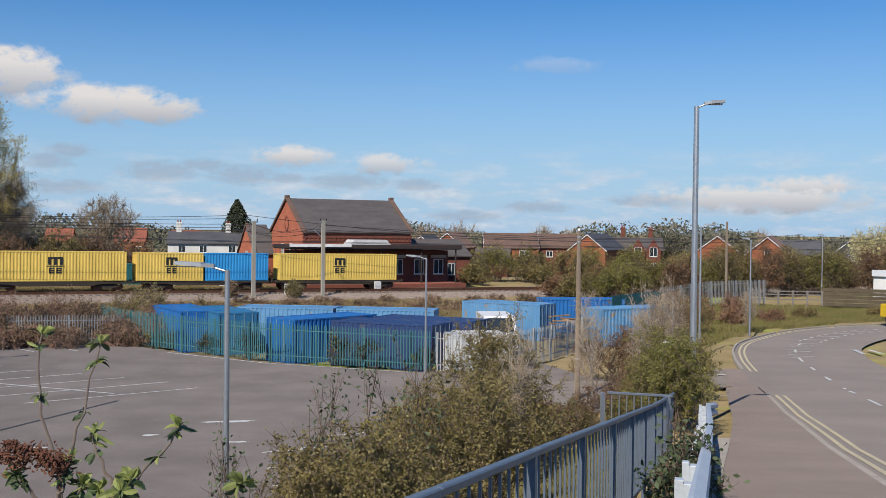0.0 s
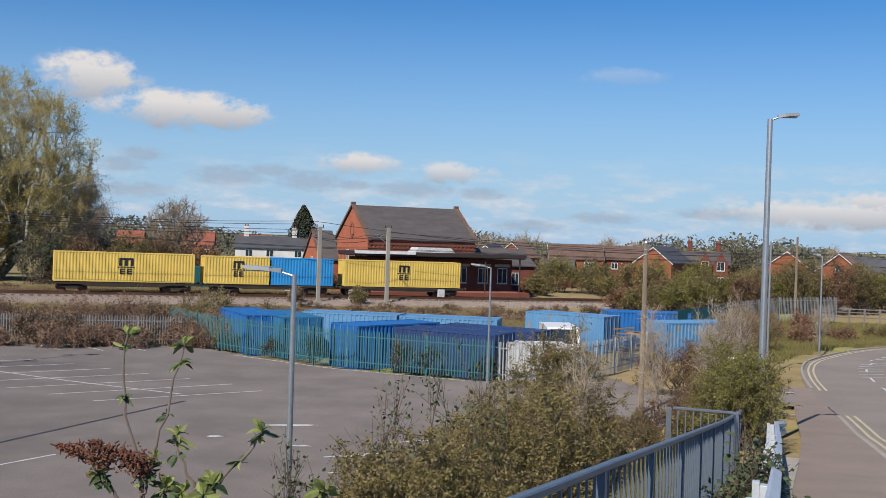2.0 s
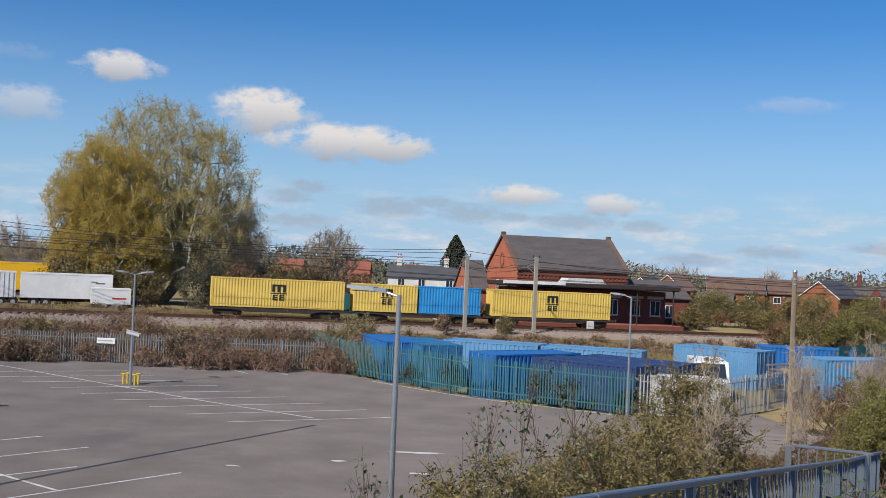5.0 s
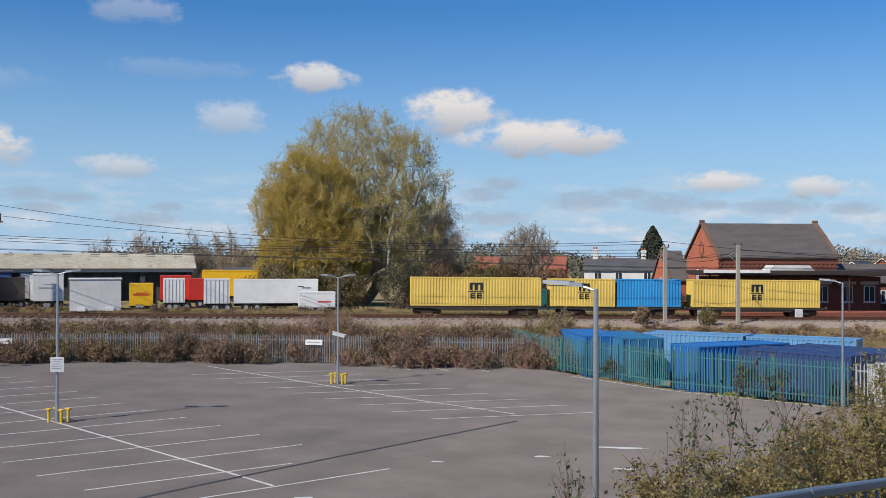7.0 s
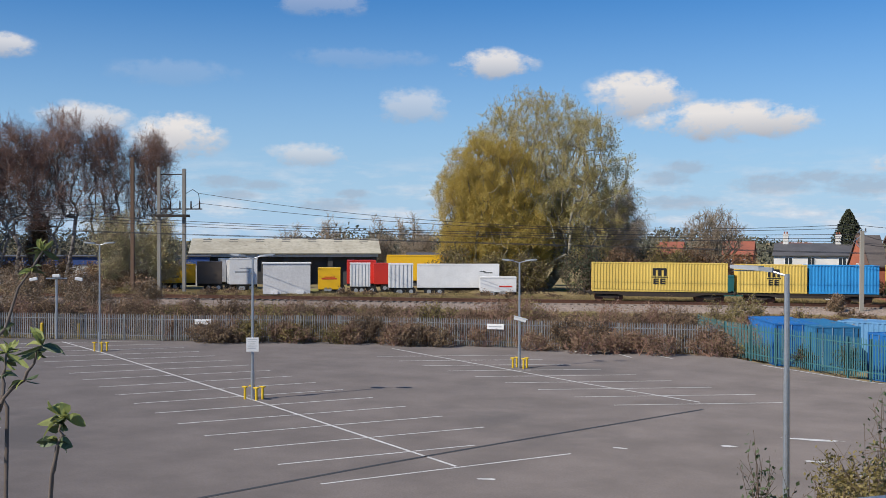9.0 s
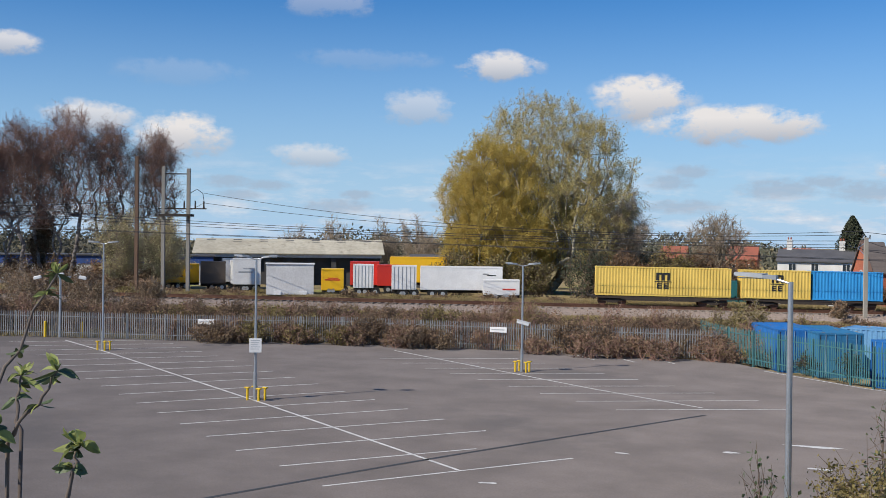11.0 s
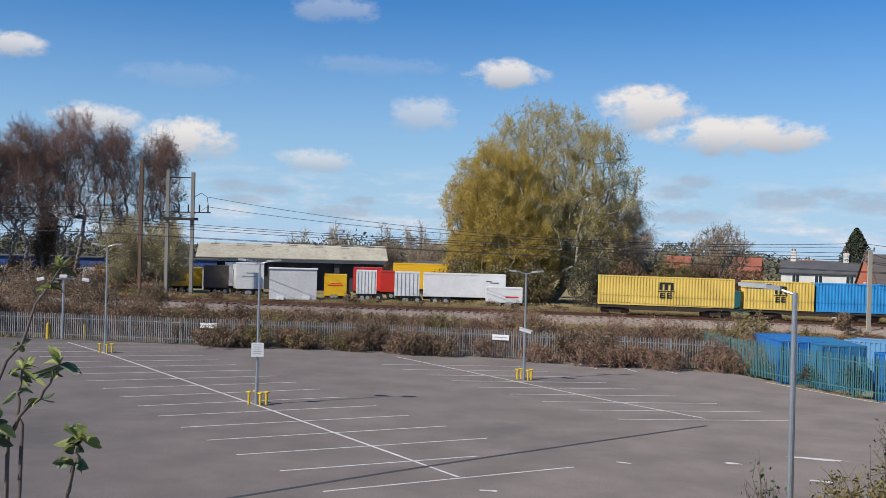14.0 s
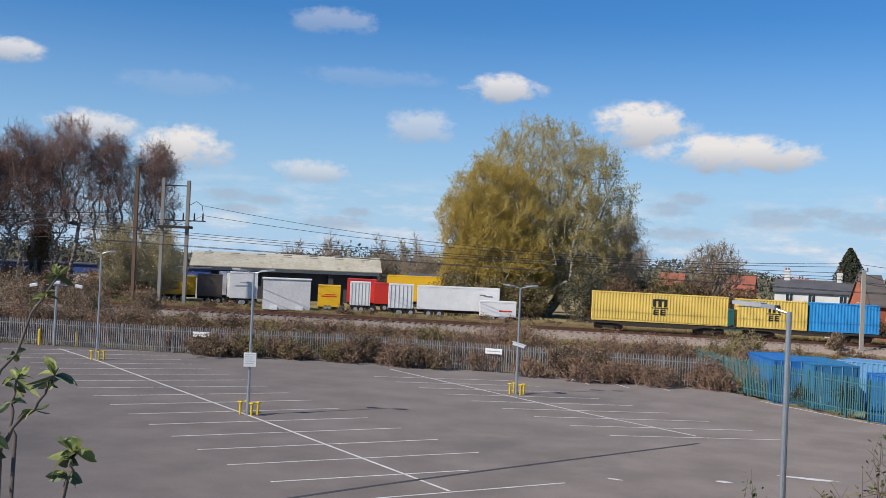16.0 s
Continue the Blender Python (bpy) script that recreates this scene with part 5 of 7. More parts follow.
part("cornice", Mesh().box(-6.6, -6.12, 6.0, 6.6, -6.003, 6.25).box(-6.6, -6.08, 5.6, 6.6, -6.003, 5.72), BRICKD, hall)
for k in range(26):
    part("dentil", Mesh().box(-6.4 + k * 0.5, -6.1, 5.74, -6.2 + k * 0.5, -6.004, 5.98), BRICKD, hall)
# round niche and arches of the gable end
nm = Mesh()
for a in np.linspace(0, math.pi * 2, 15)[:-1]:
    b = a + 2 * math.pi / 14
    nm.add([(-6.56, math.cos(t) * r, 7.6 + math.sin(t) * r * 1.25) for t, r in ((a, 0.75), (b, 0.75), (b, 0.55), (a, 0.55))], [(0, 1, 2, 3)])
part("niche_ring", nm, BRICKD, hall)
part("niche", Mesh().disc((-6.5, 0, 7.6), (1, 0, 0), 0.55, 0.08, 16), BRICK, hall)
for a in (-3.4, 3.4):
    am_ = Mesh().box(-6.56, a - 1.0, 1.0, -6.503, a - 0.75, 4.2).box(-6.56, a + 0.75, 1.0, -6.503, a + 1.0, 4.2)
    for t0 in np.linspace(0, math.pi, 9)[:-1]:
        t1 = t0 + math.pi / 8
        am_.add([(-6.53, a + math.cos(t) * r, 4.2 + math.sin(t) * r) for t, r in ((t0, 1.0), (t1, 1.0), (t1, 0.75), (t0, 0.75))], [(0, 1, 2, 3)])
    part("blind_arch", am_, BRICKD, hall)
wc = along(36.3, 127.7, 0.7)
wing = house(wc.x, wc.y, RZD, 2.3, 7.2, 4.1, 7.3, BRICK, SLATE, "red-brick gable wing of the station with blind arches", gwins=[(0, 3.4, 0.9, 1.6)], name="station_wing")
wing["category"] = "station"
for sgn in (-1, 1):
    ms = Mesh()
    k = [(sgn * 3.9, 3.84), (0, 7.32), (0, 7.62), (sgn * 3.9, 4.14)]
    ms.add([(xx, a, b) for xx in (-1.32, -0.95) for a, b in k], [(0, 1, 2, 3), (7, 6, 5, 4)] + [(i, 4 + i, 4 + (i + 1) % 4, (i + 1) % 4) for i in range(4)])
    part("coping", ms, TILEB, wing)
rc = along(44.2, 110.7, 0.6)
rng_ = thing("station_range", Matrix.Translation(rc) @ pose(0, 0, 0, 0, 0, RZD), "low brick station range under a flat dark canopy", "station")
part("wall", Mesh().box(-9.0, -1.6, -1, 9.2, 1.9, 4.1), BRICKD, rng_)
part("canopy", Mesh().box(-10.3, -4.4, 4.35, 9.6, 2.0, 4.72), FASCIA, rng_)
part("soffit", Mesh().box(-10.2, -4.3, 4.25, 9.5, 1.9, 4.345), FASCIA, rng_)
part("white_fascia", Mesh().box(-10.4, -4.5, 4.5, -3.6, -4.41, 4.82), WHITEP, rng_, "white painted fascia board")
part("rooflight", Mesh().prism([(-2.6, 4.73), (2.2, 4.73), (1.7, 5.25), (-2.1, 5.25)], -1.5, 0.8), FADEW, rng_)
for k, x in enumerate((-7.6, -5.2, -2.6, 0.2, 3.0, 5.6, 8.0)):
    window(rng_, pose(x, -1.6, 2.3), 1.2, 1.7)
    part("lintel", Mesh().box(x - 0.95, -1.68, 3.28, x + 0.95, -1.603, 3.6), STONEW, rng_)
for x in (-9.6, -4.8, 0.0, 4.8, 9.0):
    part("column", Mesh().tube((x, -4.0, -0.5), (x, -4.0, 4.25), 0.09, 0.09, 8), FASCIA, rng_)
pw = along(41, 106.8, 0)
plat = thing("platform", Matrix.Translation(pw) @ pose(0, 0, 0, 0, 0, RZD), "low brick-faced station platform", "platform", kind="structure")
part("slab", Mesh().box(-9, -1.1, 0.2, 13, 6, 1.15), BRICKD, plat)
lo = along(55.5, 118, 0.6)
house(lo.x, lo.y, RZD, 7.0, 7.0, 4.0, 5.8, BRICKD, SLATE, "low slate-roofed brick outbuilding beside the station", [(-3, 2.4, 1.0, 1.4), (1, 2.4, 1.0, 1.4)], name="outbuilding")

# the white house and other homes
house(-31.5, 147.5, 10, 10.5, 7.0, 4.5, 5.9, RENDERW, SLATED, "white rendered house with grey slate roof and two chimneys", [(-3.4, 3.7, 1.0, 1.0), (-0.6, 3.7, 1.0, 1.0), (3.2, 3.7, 1.0, 1.0)], [(-4.0, 0, 7.3), (2.6, 0, 7.2)], 0.4)
house(-38.0, 143.0, 10, 9.0, 3.5, 2.3, 3.1, RENDERW, SLATED, "low white lean-to beside the white house", [(-2, 1.3, 1.0, 0.9), (1.5, 1.3, 1.0, 0.9)], z=0.4, name="lean_to")
for x, y, w, rf, e, r in ((-55.2, 193, 5.2, TILER, 4.4, 6.6), (-45.3, 193, 5.0, TILER, 4.2, 6.3), (-40.5, 185, 5, SLATED, 3.6, 5.8), (-69, 196, 4.5, TILER, 4.4, 6.4), (-37.0, 178, 5, TILEB, 3.8, 6.0)):
    house(x, y, 12, w, 7, e, r, BRICKO if rf is TILER else RENDERW, rf, "distant house with red tiled roof" if rf is TILER else "distant house with dark roof", [(-1.5, 3.0, 1.0, 1.0), (1.5, 3.0, 1.0, 1.0)])
house(12.0, 176, 0, 8.6, 8, 4.3, 6.5, BRICKO, TILEB, "orange-brick house with brown tiled roof and white windows", [(-2.4, 3.3, 1.5, 1.1), (2.0, 3.3, 1.5, 1.1)], barge=True)
house(20.0, 178, -4, 6.5, 7, 4.4, 6.4, BRICKD, TILEB, "brown-roofed house beside the orange-brick one", [(-1.4, 3.3, 1.1, 1.0)], barge=True)
house(2.6, 168, -14, 5.2, 9, 4.4, 6.6, BRICKO, TILEB, "orange-brick gabled house with white bargeboards", gable_front=True, barge=True)
house(8.4, 160, -10, 5.0, 6, 2.6, 4.2, BRICKD, SLATE, "low slate-roofed brick shed", gable_front=False, name="shed")
house(-1.5, 176, -14, 5.0, 9, 4.0, 6.0, BRICKO, SLATED, "gabled brick house with a dark roof", gable_front=True, barge=True)
house(24.6, 164, -26, 5.6, 10, 4.4, 6.6, BRICKO, SLATED, "orange-brick gabled house with a dark solar roof", wins=[(0.3, 3.0, 0.9, 1.1)], gable_front=True, barge=True)
vic = house(32.3, 173, -10, 8.0, 7, 4.2, 6.0, BRICKD, SLATE, "Victorian red-brick house with two gables and tall chimneys", [], [(-2.2, 0.4, 7.8), (2.2, 0.4, 7.6)])
for gx_, wz in ((0.2, 0), (2.6, 0)):
    part("gable", Mesh().prism([(gx_ - 1.1, -0.5), (gx_ + 1.1, -0.5), (gx_ + 1.1, 4.3), (gx_, 6.0), (gx_ - 1.1, 4.3)], -4.3, -3.4), BRICKD, vic)
    window(vic, pose(gx_, -4.3, 3.9), 1.2, 1.4)
    window(vic, pose(gx_, -4.3, 1.5), 1.2, 1.4)
house(44.2, 168, -16, 6.5, 9, 4.2, 6.6, BRICKO, TILEB, "orange-brick gabled house behind the hedge", gable_front=True, barge=True)
house(45.6, 146, -22, 6.4, 9, 4.0, 6.6, BRICKO, TILEB, "orange-brick house with a white gable window", wins=[(0, 4.6, 0.8, 0.8), (0, 2.4, 1.3, 1.0)], gable_front=True, barge=True)
house(64, 190, -20, 8.0, 7, 3.4, 5.8, SHEDWALL, SLATED, "dark slate-roofed house beyond the fence", [(0, 2.6, 1.0, 1.0)])
house(73.0, 188, -20, 6.5, 8, 3.6, 6.2, SHEDWALL, SLATED, "dark gabled house beyond the road", wins=[(0, 3.0, 1.0, 1.0)], gable_front=True, barge=True)
house(50.5, 114, -22, 7.0, 4, 2.7, 3.1, RENDERW, FADEW, "low white flat-fronted building by the road", z=0.0, name="depot_building")

# goods shed and yard on the far side of the line
sc_ = Vector((-96.0, 115.9, 0.9))
shd = thing("goods_shed", Matrix.Translation(sc_) @ pose(0, 0, 0, 0, 0, 39.6), "long dark goods shed with pale fibre-cement roof", "shed")
wl = Mesh().box(-12.6, 0.2, -1, 12.6, 10, 3.9)
for x in np.linspace(-12.6, 11.9, 9):
    part("pier", Mesh().box(x, -0.5, -1, x + 0.7, 0.195, 3.5), SHEDWALL, shd)
part("wall", wl, SHEDWALL, shd)
part("lintel_beam", Mesh().box(-12.8, -0.7, 3.5, 12.8, 0.0, 4.0), FADEW, shd)
rfm = Mesh()
ry = [(-1.0, 3.95), (1.0, 4.7), (3.4, 5.65), (5.0, 5.95), (6.6, 5.65), (11, 3.9)]
rfm.add([(x, a, b + t) for t in (0, 0.1) for x in (-13.2, 13.2) for a, b in ry], [(i, 6 + i, 7 + i, i + 1) for i in range(5)] + [(12 + i, 13 + i, 19 + i, 18 + i) for i in range(5)] + [(0, 12, 18, 6), (5, 11, 23, 17)])
part("roof", rfm, ASBESTOS, shd)
for x in np.linspace(-11, 11, 7):
    part("rooflight", Mesh().add([(x - 0.6, 3.0, 5.62), (x + 0.6, 3.0, 5.62), (x + 0.6, 4.3, 5.95), (x - 0.6, 4.3, 5.95)], [(0, 1, 2, 3)]), SHEDWALL, shd)
part("vent_pipe", Mesh().tube((5.5, 5, 5.9), (5.5, 5, 6.5), 0.15, 0.15, 8), GALV, shd)
house(-79.5, 128, 30, 7, 6, 3.9, 4.9, SHEDWALL, SLATED, "small dark outbuilding behind the lorries", name="outbuilding")
house(-107.5, 104.5, 40, 4, 6, 4.0, 5.6, BRICKD, SLATED, "small brick gabled hut by the goods shed", name="hut", gable_front=True)
bw = thing("warehouse", Matrix.Translation((-104.0, 92.0, 1.0)) @ pose(0, 0, 0, 0, 0, 44), "long low warehouse with blue sheet walls", "warehouse")
part("wall", Mesh().box(-20, 0, -1, 12, 8, 2.6), FADEW, bw)
part("cladding", Mesh().box(-20, -0.06, 2.602, 12, 8.06, 3.6), BLUEWALL, bw)
part("roof", Mesh().prism([(-20.2, 3.61), (12.2, 3.61), (12.2, 3.75), (-20.2, 3.75)], -0.2, 8.2), SLATED, bw)


def trailer(x, y, rz, L, W, H, z, side, label, rear=None, name="lorry_trailer", wheels=True, ribs=0, top=None, mark=None, base=0.9):
    """A box trailer; its rear end is at local x = -L / 2 and its side at y = -W / 2."""
    t = thing(name, Matrix.Translation((x, y, z)) @ pose(0, 0, 0, 0, 0, rz), label, "trailer", "parked trailers")
    part("box_body", Mesh().box(-L / 2, -W / 2, base, L / 2, W / 2, H, b=0.03), side, t)
    part("roof_rail", Mesh().box(-L / 2 - 0.02, -W / 2 - 0.02, H - 0.12, L / 2 + 0.02, W / 2 + 0.02, H + 0.02), top or side, t)
    part("chassis", Mesh().box(-L / 2, -0.5, base - 0.3, L / 2, 0.5, base - 0.004), DARK, t)
    part("rear_door", Mesh().box(-L / 2 - 0.03, -W / 2 + 0.06, base + 0.1, -L / 2 - 0.002, W / 2 - 0.06, H - 0.2), rear or side, t)
    for k in range(ribs):
        xx = -L / 2 + (k + 0.5) * L / ribs
        part("rib", Mesh().box(xx - 0.03, -W / 2 - 0.03, base, xx + 0.03, -W / 2 - 0.002, H - 0.12), POSTGREY, t)
    if wheels:
        for xx in (-L / 2 + 1.2, -L / 2 + 2.3) + ((L / 2 - 1.5,) if L < 8 else ()):
            for sy in (-1, 1):
                w_ = part("wheel", Mesh().disc((xx, sy * (W / 2 - 0.2), 0.5), (0, 1, 0), 0.5, 0.3, 16), RUBBER, t)
                part("hub", Mesh().disc((xx, sy * (W / 2 - 0.03), 0.5), (0, 1, 0), 0.22, 0.06, 10), POSTGREY, w_)
    if mark:
        mm = Mesh()
        for a, b, c, d in mark[1]:
            mm.box(a, -W / 2 - 0.012, b, c, -W / 2 - 0.004, d)
        part("painted_mark", mm, mark[0], t)
    return t


GY = 1.0
# white cabin beside the line
cabin = thing("trackside_cabin", Matrix.Translation((-68.6, 83.55, 1.35)) @ pose(0, 0, 0, 0, 0, 40), "large plain white equipment cabin beside the track", "cabin")
part("body", Mesh().box(-2.35, 0, 0, 2.35, 2.6, 3.05, b=0.03), FADEW, cabin)
part("roof", Mesh().box(-2.45, -0.08, 3.052, 2.45, 2.7, 3.15), WHITEP, cabin)
part("plinth", Mesh().box(-1.6, -0.12, 0.0, -0.9, -0.004, 0.35).box(0.9, -0.12, 0.0, 1.7, -0.004, 0.35), WHITEP, cabin)
trailer(-68.7, 90.6, 37, 2.3, 2.2, 2.75, GY + 0.1, LYEL, "yellow parcel van body with red stripes", base=0.5, wheels=True, mark=(RED, [(-0.8, 1.55, 0.8, 1.68), (-0.5, 1.75, 0.6, 1.85)]))
trailer(-70.3, 98.5, 36, 3.2, 2.4, 3.5, GY, RED, "red lorry body with a pale round mark", mark=(WHITEP, [(0.3, 2.4, 0.8, 2.9)]))
trailer(-66.0, 92.4, 36, 2.1, 2.4, 3.35, GY, WHITEP, "white lorry body with ribbed side", ribs=6)
trailer(-66.9, 98.9, 36, 3.2, 2.4, 3.2, GY, RED, "red lorry body parked among white trailers")
trailer(-60.9, 92.5, 35, 2.5, 2.4, 3.35, GY, WHITEP, "white trailer with upright door bars", ribs=6)
trailer(-56.0, 95.8, 33, 8.4, 2.4, 3.3, GY, WHITEP, "long white box trailer with a dark script mark", mark=(BLACK, [(2.2, 2.55, 2.8, 2.63), (2.6, 2.4, 3.5, 2.5)]))
trailer(-51.0, 95.3, 31, 3.6, 2.2, 2.1, GY, WHITEP, "low white flatbed load with a red script mark", base=0.6, mark=(RED, [(0.1, 1.1, 1.4, 1.25)]))
trailer(-65.3, 112.6, 32, 18.5, 2.5, 3.95, GY, LYEL, "tall yellow double-deck trailer with curved nose", mark=(RED, [(1.2, 3.2, 3.9, 3.5), (-1.5, 3.5, 0.4, 3.65)]))
trailer(-88.8, 88.0, 46, 4.6, 2.4, 3.0, GY, LYEL, "yellow lorry body with dark stripes", mark=(BROWN, [(-1.9, 1.5, 0.5, 1.75), (-1.7, 2.1, 0.3, 2.35)]))
trailer(-84.0, 88.6, 45, 2.7, 2.4, 3.35, GY, BROWN, "dark curtain-sided lorry body")
trailer(-81.9, 90.6, 45, 2.0, 2.4, 3.5, GY, FADEW, "pale grey lorry body")
trailer(-79.9, 89.6, 43, 3.0, 2.4, 3.75, GY, WHITEP, "white lorry body with a dark script mark", mark=(POSTGREY, [(-0.9, 2.2, 0.6, 2.35), (-0.4, 2.6, 0.9, 2.7)]))
trailer(-85.5, 94.5, 45, 4.0, 2.4, 3.6, GY, WHITEP, "white trailer behind the dark lorry")
tc_ = along(17.5, 112.0, 0.7)
trailer(tc_.x, tc_.y, 26, 5.4, 2.4, 2.5, 0.7, TEAL, "teal sheeted skip body among scrub", base=0.3, wheels=False, name="sheeted_skip")
hut = thing("trackside_hut", Matrix.Translation(along(21.6, 108.5, 0.7)) @ pose(0, 0, 0, 0, 0, RZD), "small pale trackside hut", "hut")
part("body", Mesh().box(-1.1, -0.8, 0, 1.1, 0.8, 1.9, b=0.03), FADEW, hut)
part("roof", Mesh().box(-1.2, -0.9, 1.902, 1.2, 0.9, 2.0), SLATED, hut)
for s, d in ((30.2, 95.3), (40.5, 98.6)):
    cbx = thing("trackside_box", Matrix.Translation(along(s, d, rail_z(s) - 0.15)) @ pose(0, 0, 0, 0, 0, RZD), "small white trackside equipment box", "equipment box", "trackside boxes")
    part("body", Mesh().box(-0.3, -0.2, 0, 0.3, 0.2, 1.0, b=0.02), FADEW, cbx)
# parked white lorry cab near the station
lc = thing("parked_van", Matrix.Translation(along(27.4, 108.0, 0.75)) @ pose(0, 0, 0, 0, 0, RZD + 90), "white van parked beside the railway", "van")
part("body", Mesh().prism([(-2.2, 0.4), (2.0, 0.4), (2.2, 1.1), (1.5, 1.25), (1.1, 2.1), (-2.2, 2.1)], -0.95, 0.95), WHITEP, lc)
part("windscreen", Mesh().add([(1.53, -0.8, 1.3), (1.53, 0.8, 1.3), (1.16, 0.75, 2.0), (1.16, -0.75, 2.0)], [(0, 1, 2, 3)]), GLASS, lc)
for xx in (-1.4, 1.3):
    for sy in (-0.9, 0.9):
        part("wheel", Mesh().disc((xx, sy, 0.34), (0, 1, 0), 0.34, 0.2, 14), RUBBER, lc)
vn = thing("parked_van", Matrix.Translation((3.7, 65.0, -0.3)) @ pose(0, 0, 0, 0, 0, -84), "white van parked in the compound", "van")
part("body", Mesh().prism([(-2.4, 0.35), (2.1, 0.35), (2.4, 1.05), (1.6, 1.25), (1.0, 2.2), (-2.4, 2.25)], -0.95, 0.95), WHITEP, vn)
part("windscreen", Mesh().add([(1.62, -0.8, 1.3), (1.62, 0.8, 1.3), (1.08, 0.75, 2.1), (1.08, -0.75, 2.1)], [(0, 1, 2, 3)]), GLASS, vn)
for xx in (-1.5, 1.4):
    for sy in (-0.9, 0.9):
        part("wheel", Mesh().disc((xx, sy, 0.34), (0, 1, 0), 0.34, 0.2, 14), RUBBER, vn)
gtk = thing("highway_truck", Matrix.Translation((36.4, 80.6, float(road_z(80.6)))) @ pose(0, 0, 0, 0, 0, 20), "white highway truck with yellow rear body on the bend", "truck")
part("cab", Mesh().prism([(1.2, 0.5), (3.0, 0.5), (3.1, 1.3), (2.7, 2.2), (1.2, 2.2)], -0.95, 0.95), WHITEP, gtk)
part("rear_body", Mesh().box(-2.6, -0.95, 0.7, 1.1, 0.95, 1.7, b=0.03), YELLOW, gtk)
part("chassis", Mesh().box(-2.6, -0.5, 0.4, 2.6, 0.5, 0.69), DARK, gtk)
part("rear_chevron", Mesh().box(-2.66, -0.9, 0.75, -2.61, 0.9, 1.65), YELLOW, gtk)
part("beacon", Mesh().box(1.5, -0.4, 2.205, 1.8, 0.4, 2.33), YELLOW, gtk)
for xx in (-1.7, 2.0):
    for sy in (-0.85, 0.85):
        part("wheel", Mesh().disc((xx, sy, 0.4), (0, 1, 0), 0.4, 0.25, 14), RUBBER, gtk)

# timber heap, board, far fences
hp = thing("timber_heap", Matrix.Translation((8.5, 67.0, -0.3)), "heap of scrap timber and pallets", "timber heap")
for k in range(26):
    m = pose(random.uniform(-0.9, 0.9), random.uniform(-0.6, 0.6), 0.1 + k * 0.075, random.uniform(-8, 8), random.uniform(-8, 8), random.uniform(-60, 60))
    part("plank", Mesh().box(-random.uniform(0.5, 1.1), -0.09, -0.035, random.uniform(0.5, 1.1), 0.09, 0.035, m=m), TIMBER, hp)
part("drum", Mesh().tube((0.9, -0.9, 0), (0.9, -0.9, 0.7), 0.25, 0.25, 12), YELLOW, hp)
bd = thing("site_board", Matrix.Translation((11.2, 52.0, max(lz(11.2, 52.0), 0))) @ pose(0, 0, 0, 0, 0, -6), "blank white site board on timber posts", "sign")
part("panel", Mesh().box(-0.62, -0.05, 0.5, 0.62, -0.01, 1.75, b=0.005), WHITEP, bd)
for a in (-0.5, 0.5):
    part("post", Mesh().box(a - 0.04, -0.008, -0.2, a + 0.04, 0.07, 1.6), FENCEW, bd)
hd = thing("hoarding", Matrix(), "teal-green sheet hoarding beside the compound", "hoarding")
for k in range(8):
    p, q = Vector((12.6, 76.5, -0.05)).lerp(Vector((17.6, 83.5, 0)), k / 8), Vector((12.6, 76.5, -0.05)).lerp(Vector((17.6, 83.5, 0)), (k + 1) / 8)
    rz = math.degrees(math.atan2(q.y - p.y, q.x - p.x))
    part("sheet", Mesh().box(0.01, -0.02, 0, (q - p).length - 0.01, 0.02, 2.5, m=Matrix.Translation(p) @ pose(0, 0, 0, 0, 0, rz)), TEAL, hd)
tf = thing("timber_fence", Matrix(), "dark timber board fence on the grass bank", "fence")
fp = [(36.0, 99.5), (44.0, 97.0), (55.0, 94.0), (66, 91)]
for (xa, ya), (xb, yb) in zip(fp, fp[1:]):
    n = int(math.hypot(xb - xa, yb - ya) / 2.0)
    for k in range(n):
        x0, y0, x1, y1 = xa + (xb - xa) * k / n, ya + (yb - ya) * k / n, xa + (xb - xa) * (k + 1) / n, ya + (yb - ya) * (k + 1) / n
        L, rz = math.hypot(x1 - x0, y1 - y0), math.degrees(math.atan2(y1 - y0, x1 - x0))
        for j in range(5):
            part("board", Mesh().box(0, -0.02, 0.1 + j * 0.34, L - 0.02, 0.02, 0.41 + j * 0.34, m=pose(x0, y0, 0.25, 0, 0, rz)), FENCEW, tf)
        part("fence_post", Mesh().box(-0.06, 0.025, -0.3, 0.06, 0.12, 1.85, m=pose(x0, y0, 0.25, 0, 0, rz)), FENCEW, tf)
pr_ = thing("post_and_rail_fence", Matrix(), "pale post-and-rail fence on the grass bank", "fence")
for k in range(6):
    x0, y0 = 29.5 + k * 1.3, 100.5 - k * 0.2
    part("fence_post", Mesh().box(x0 - 0.07, y0 - 0.05, 0.1, x0 + 0.07, y0 + 0.05, 1.75), KERB, pr_)
    if k < 5:
        for z in (0.9, 1.35, 1.65):
            part("fence_rail", Mesh().box(0.07, -0.03, z - 0.05, 1.24, 0.03, z + 0.05, m=pose(x0, y0, 0, 0, 0, -8.7)), KERB, pr_)


# ---- plants ----
def unit(a):
    return a / (np.linalg.norm(a, axis=-1, keepdims=True) + 1e-9)


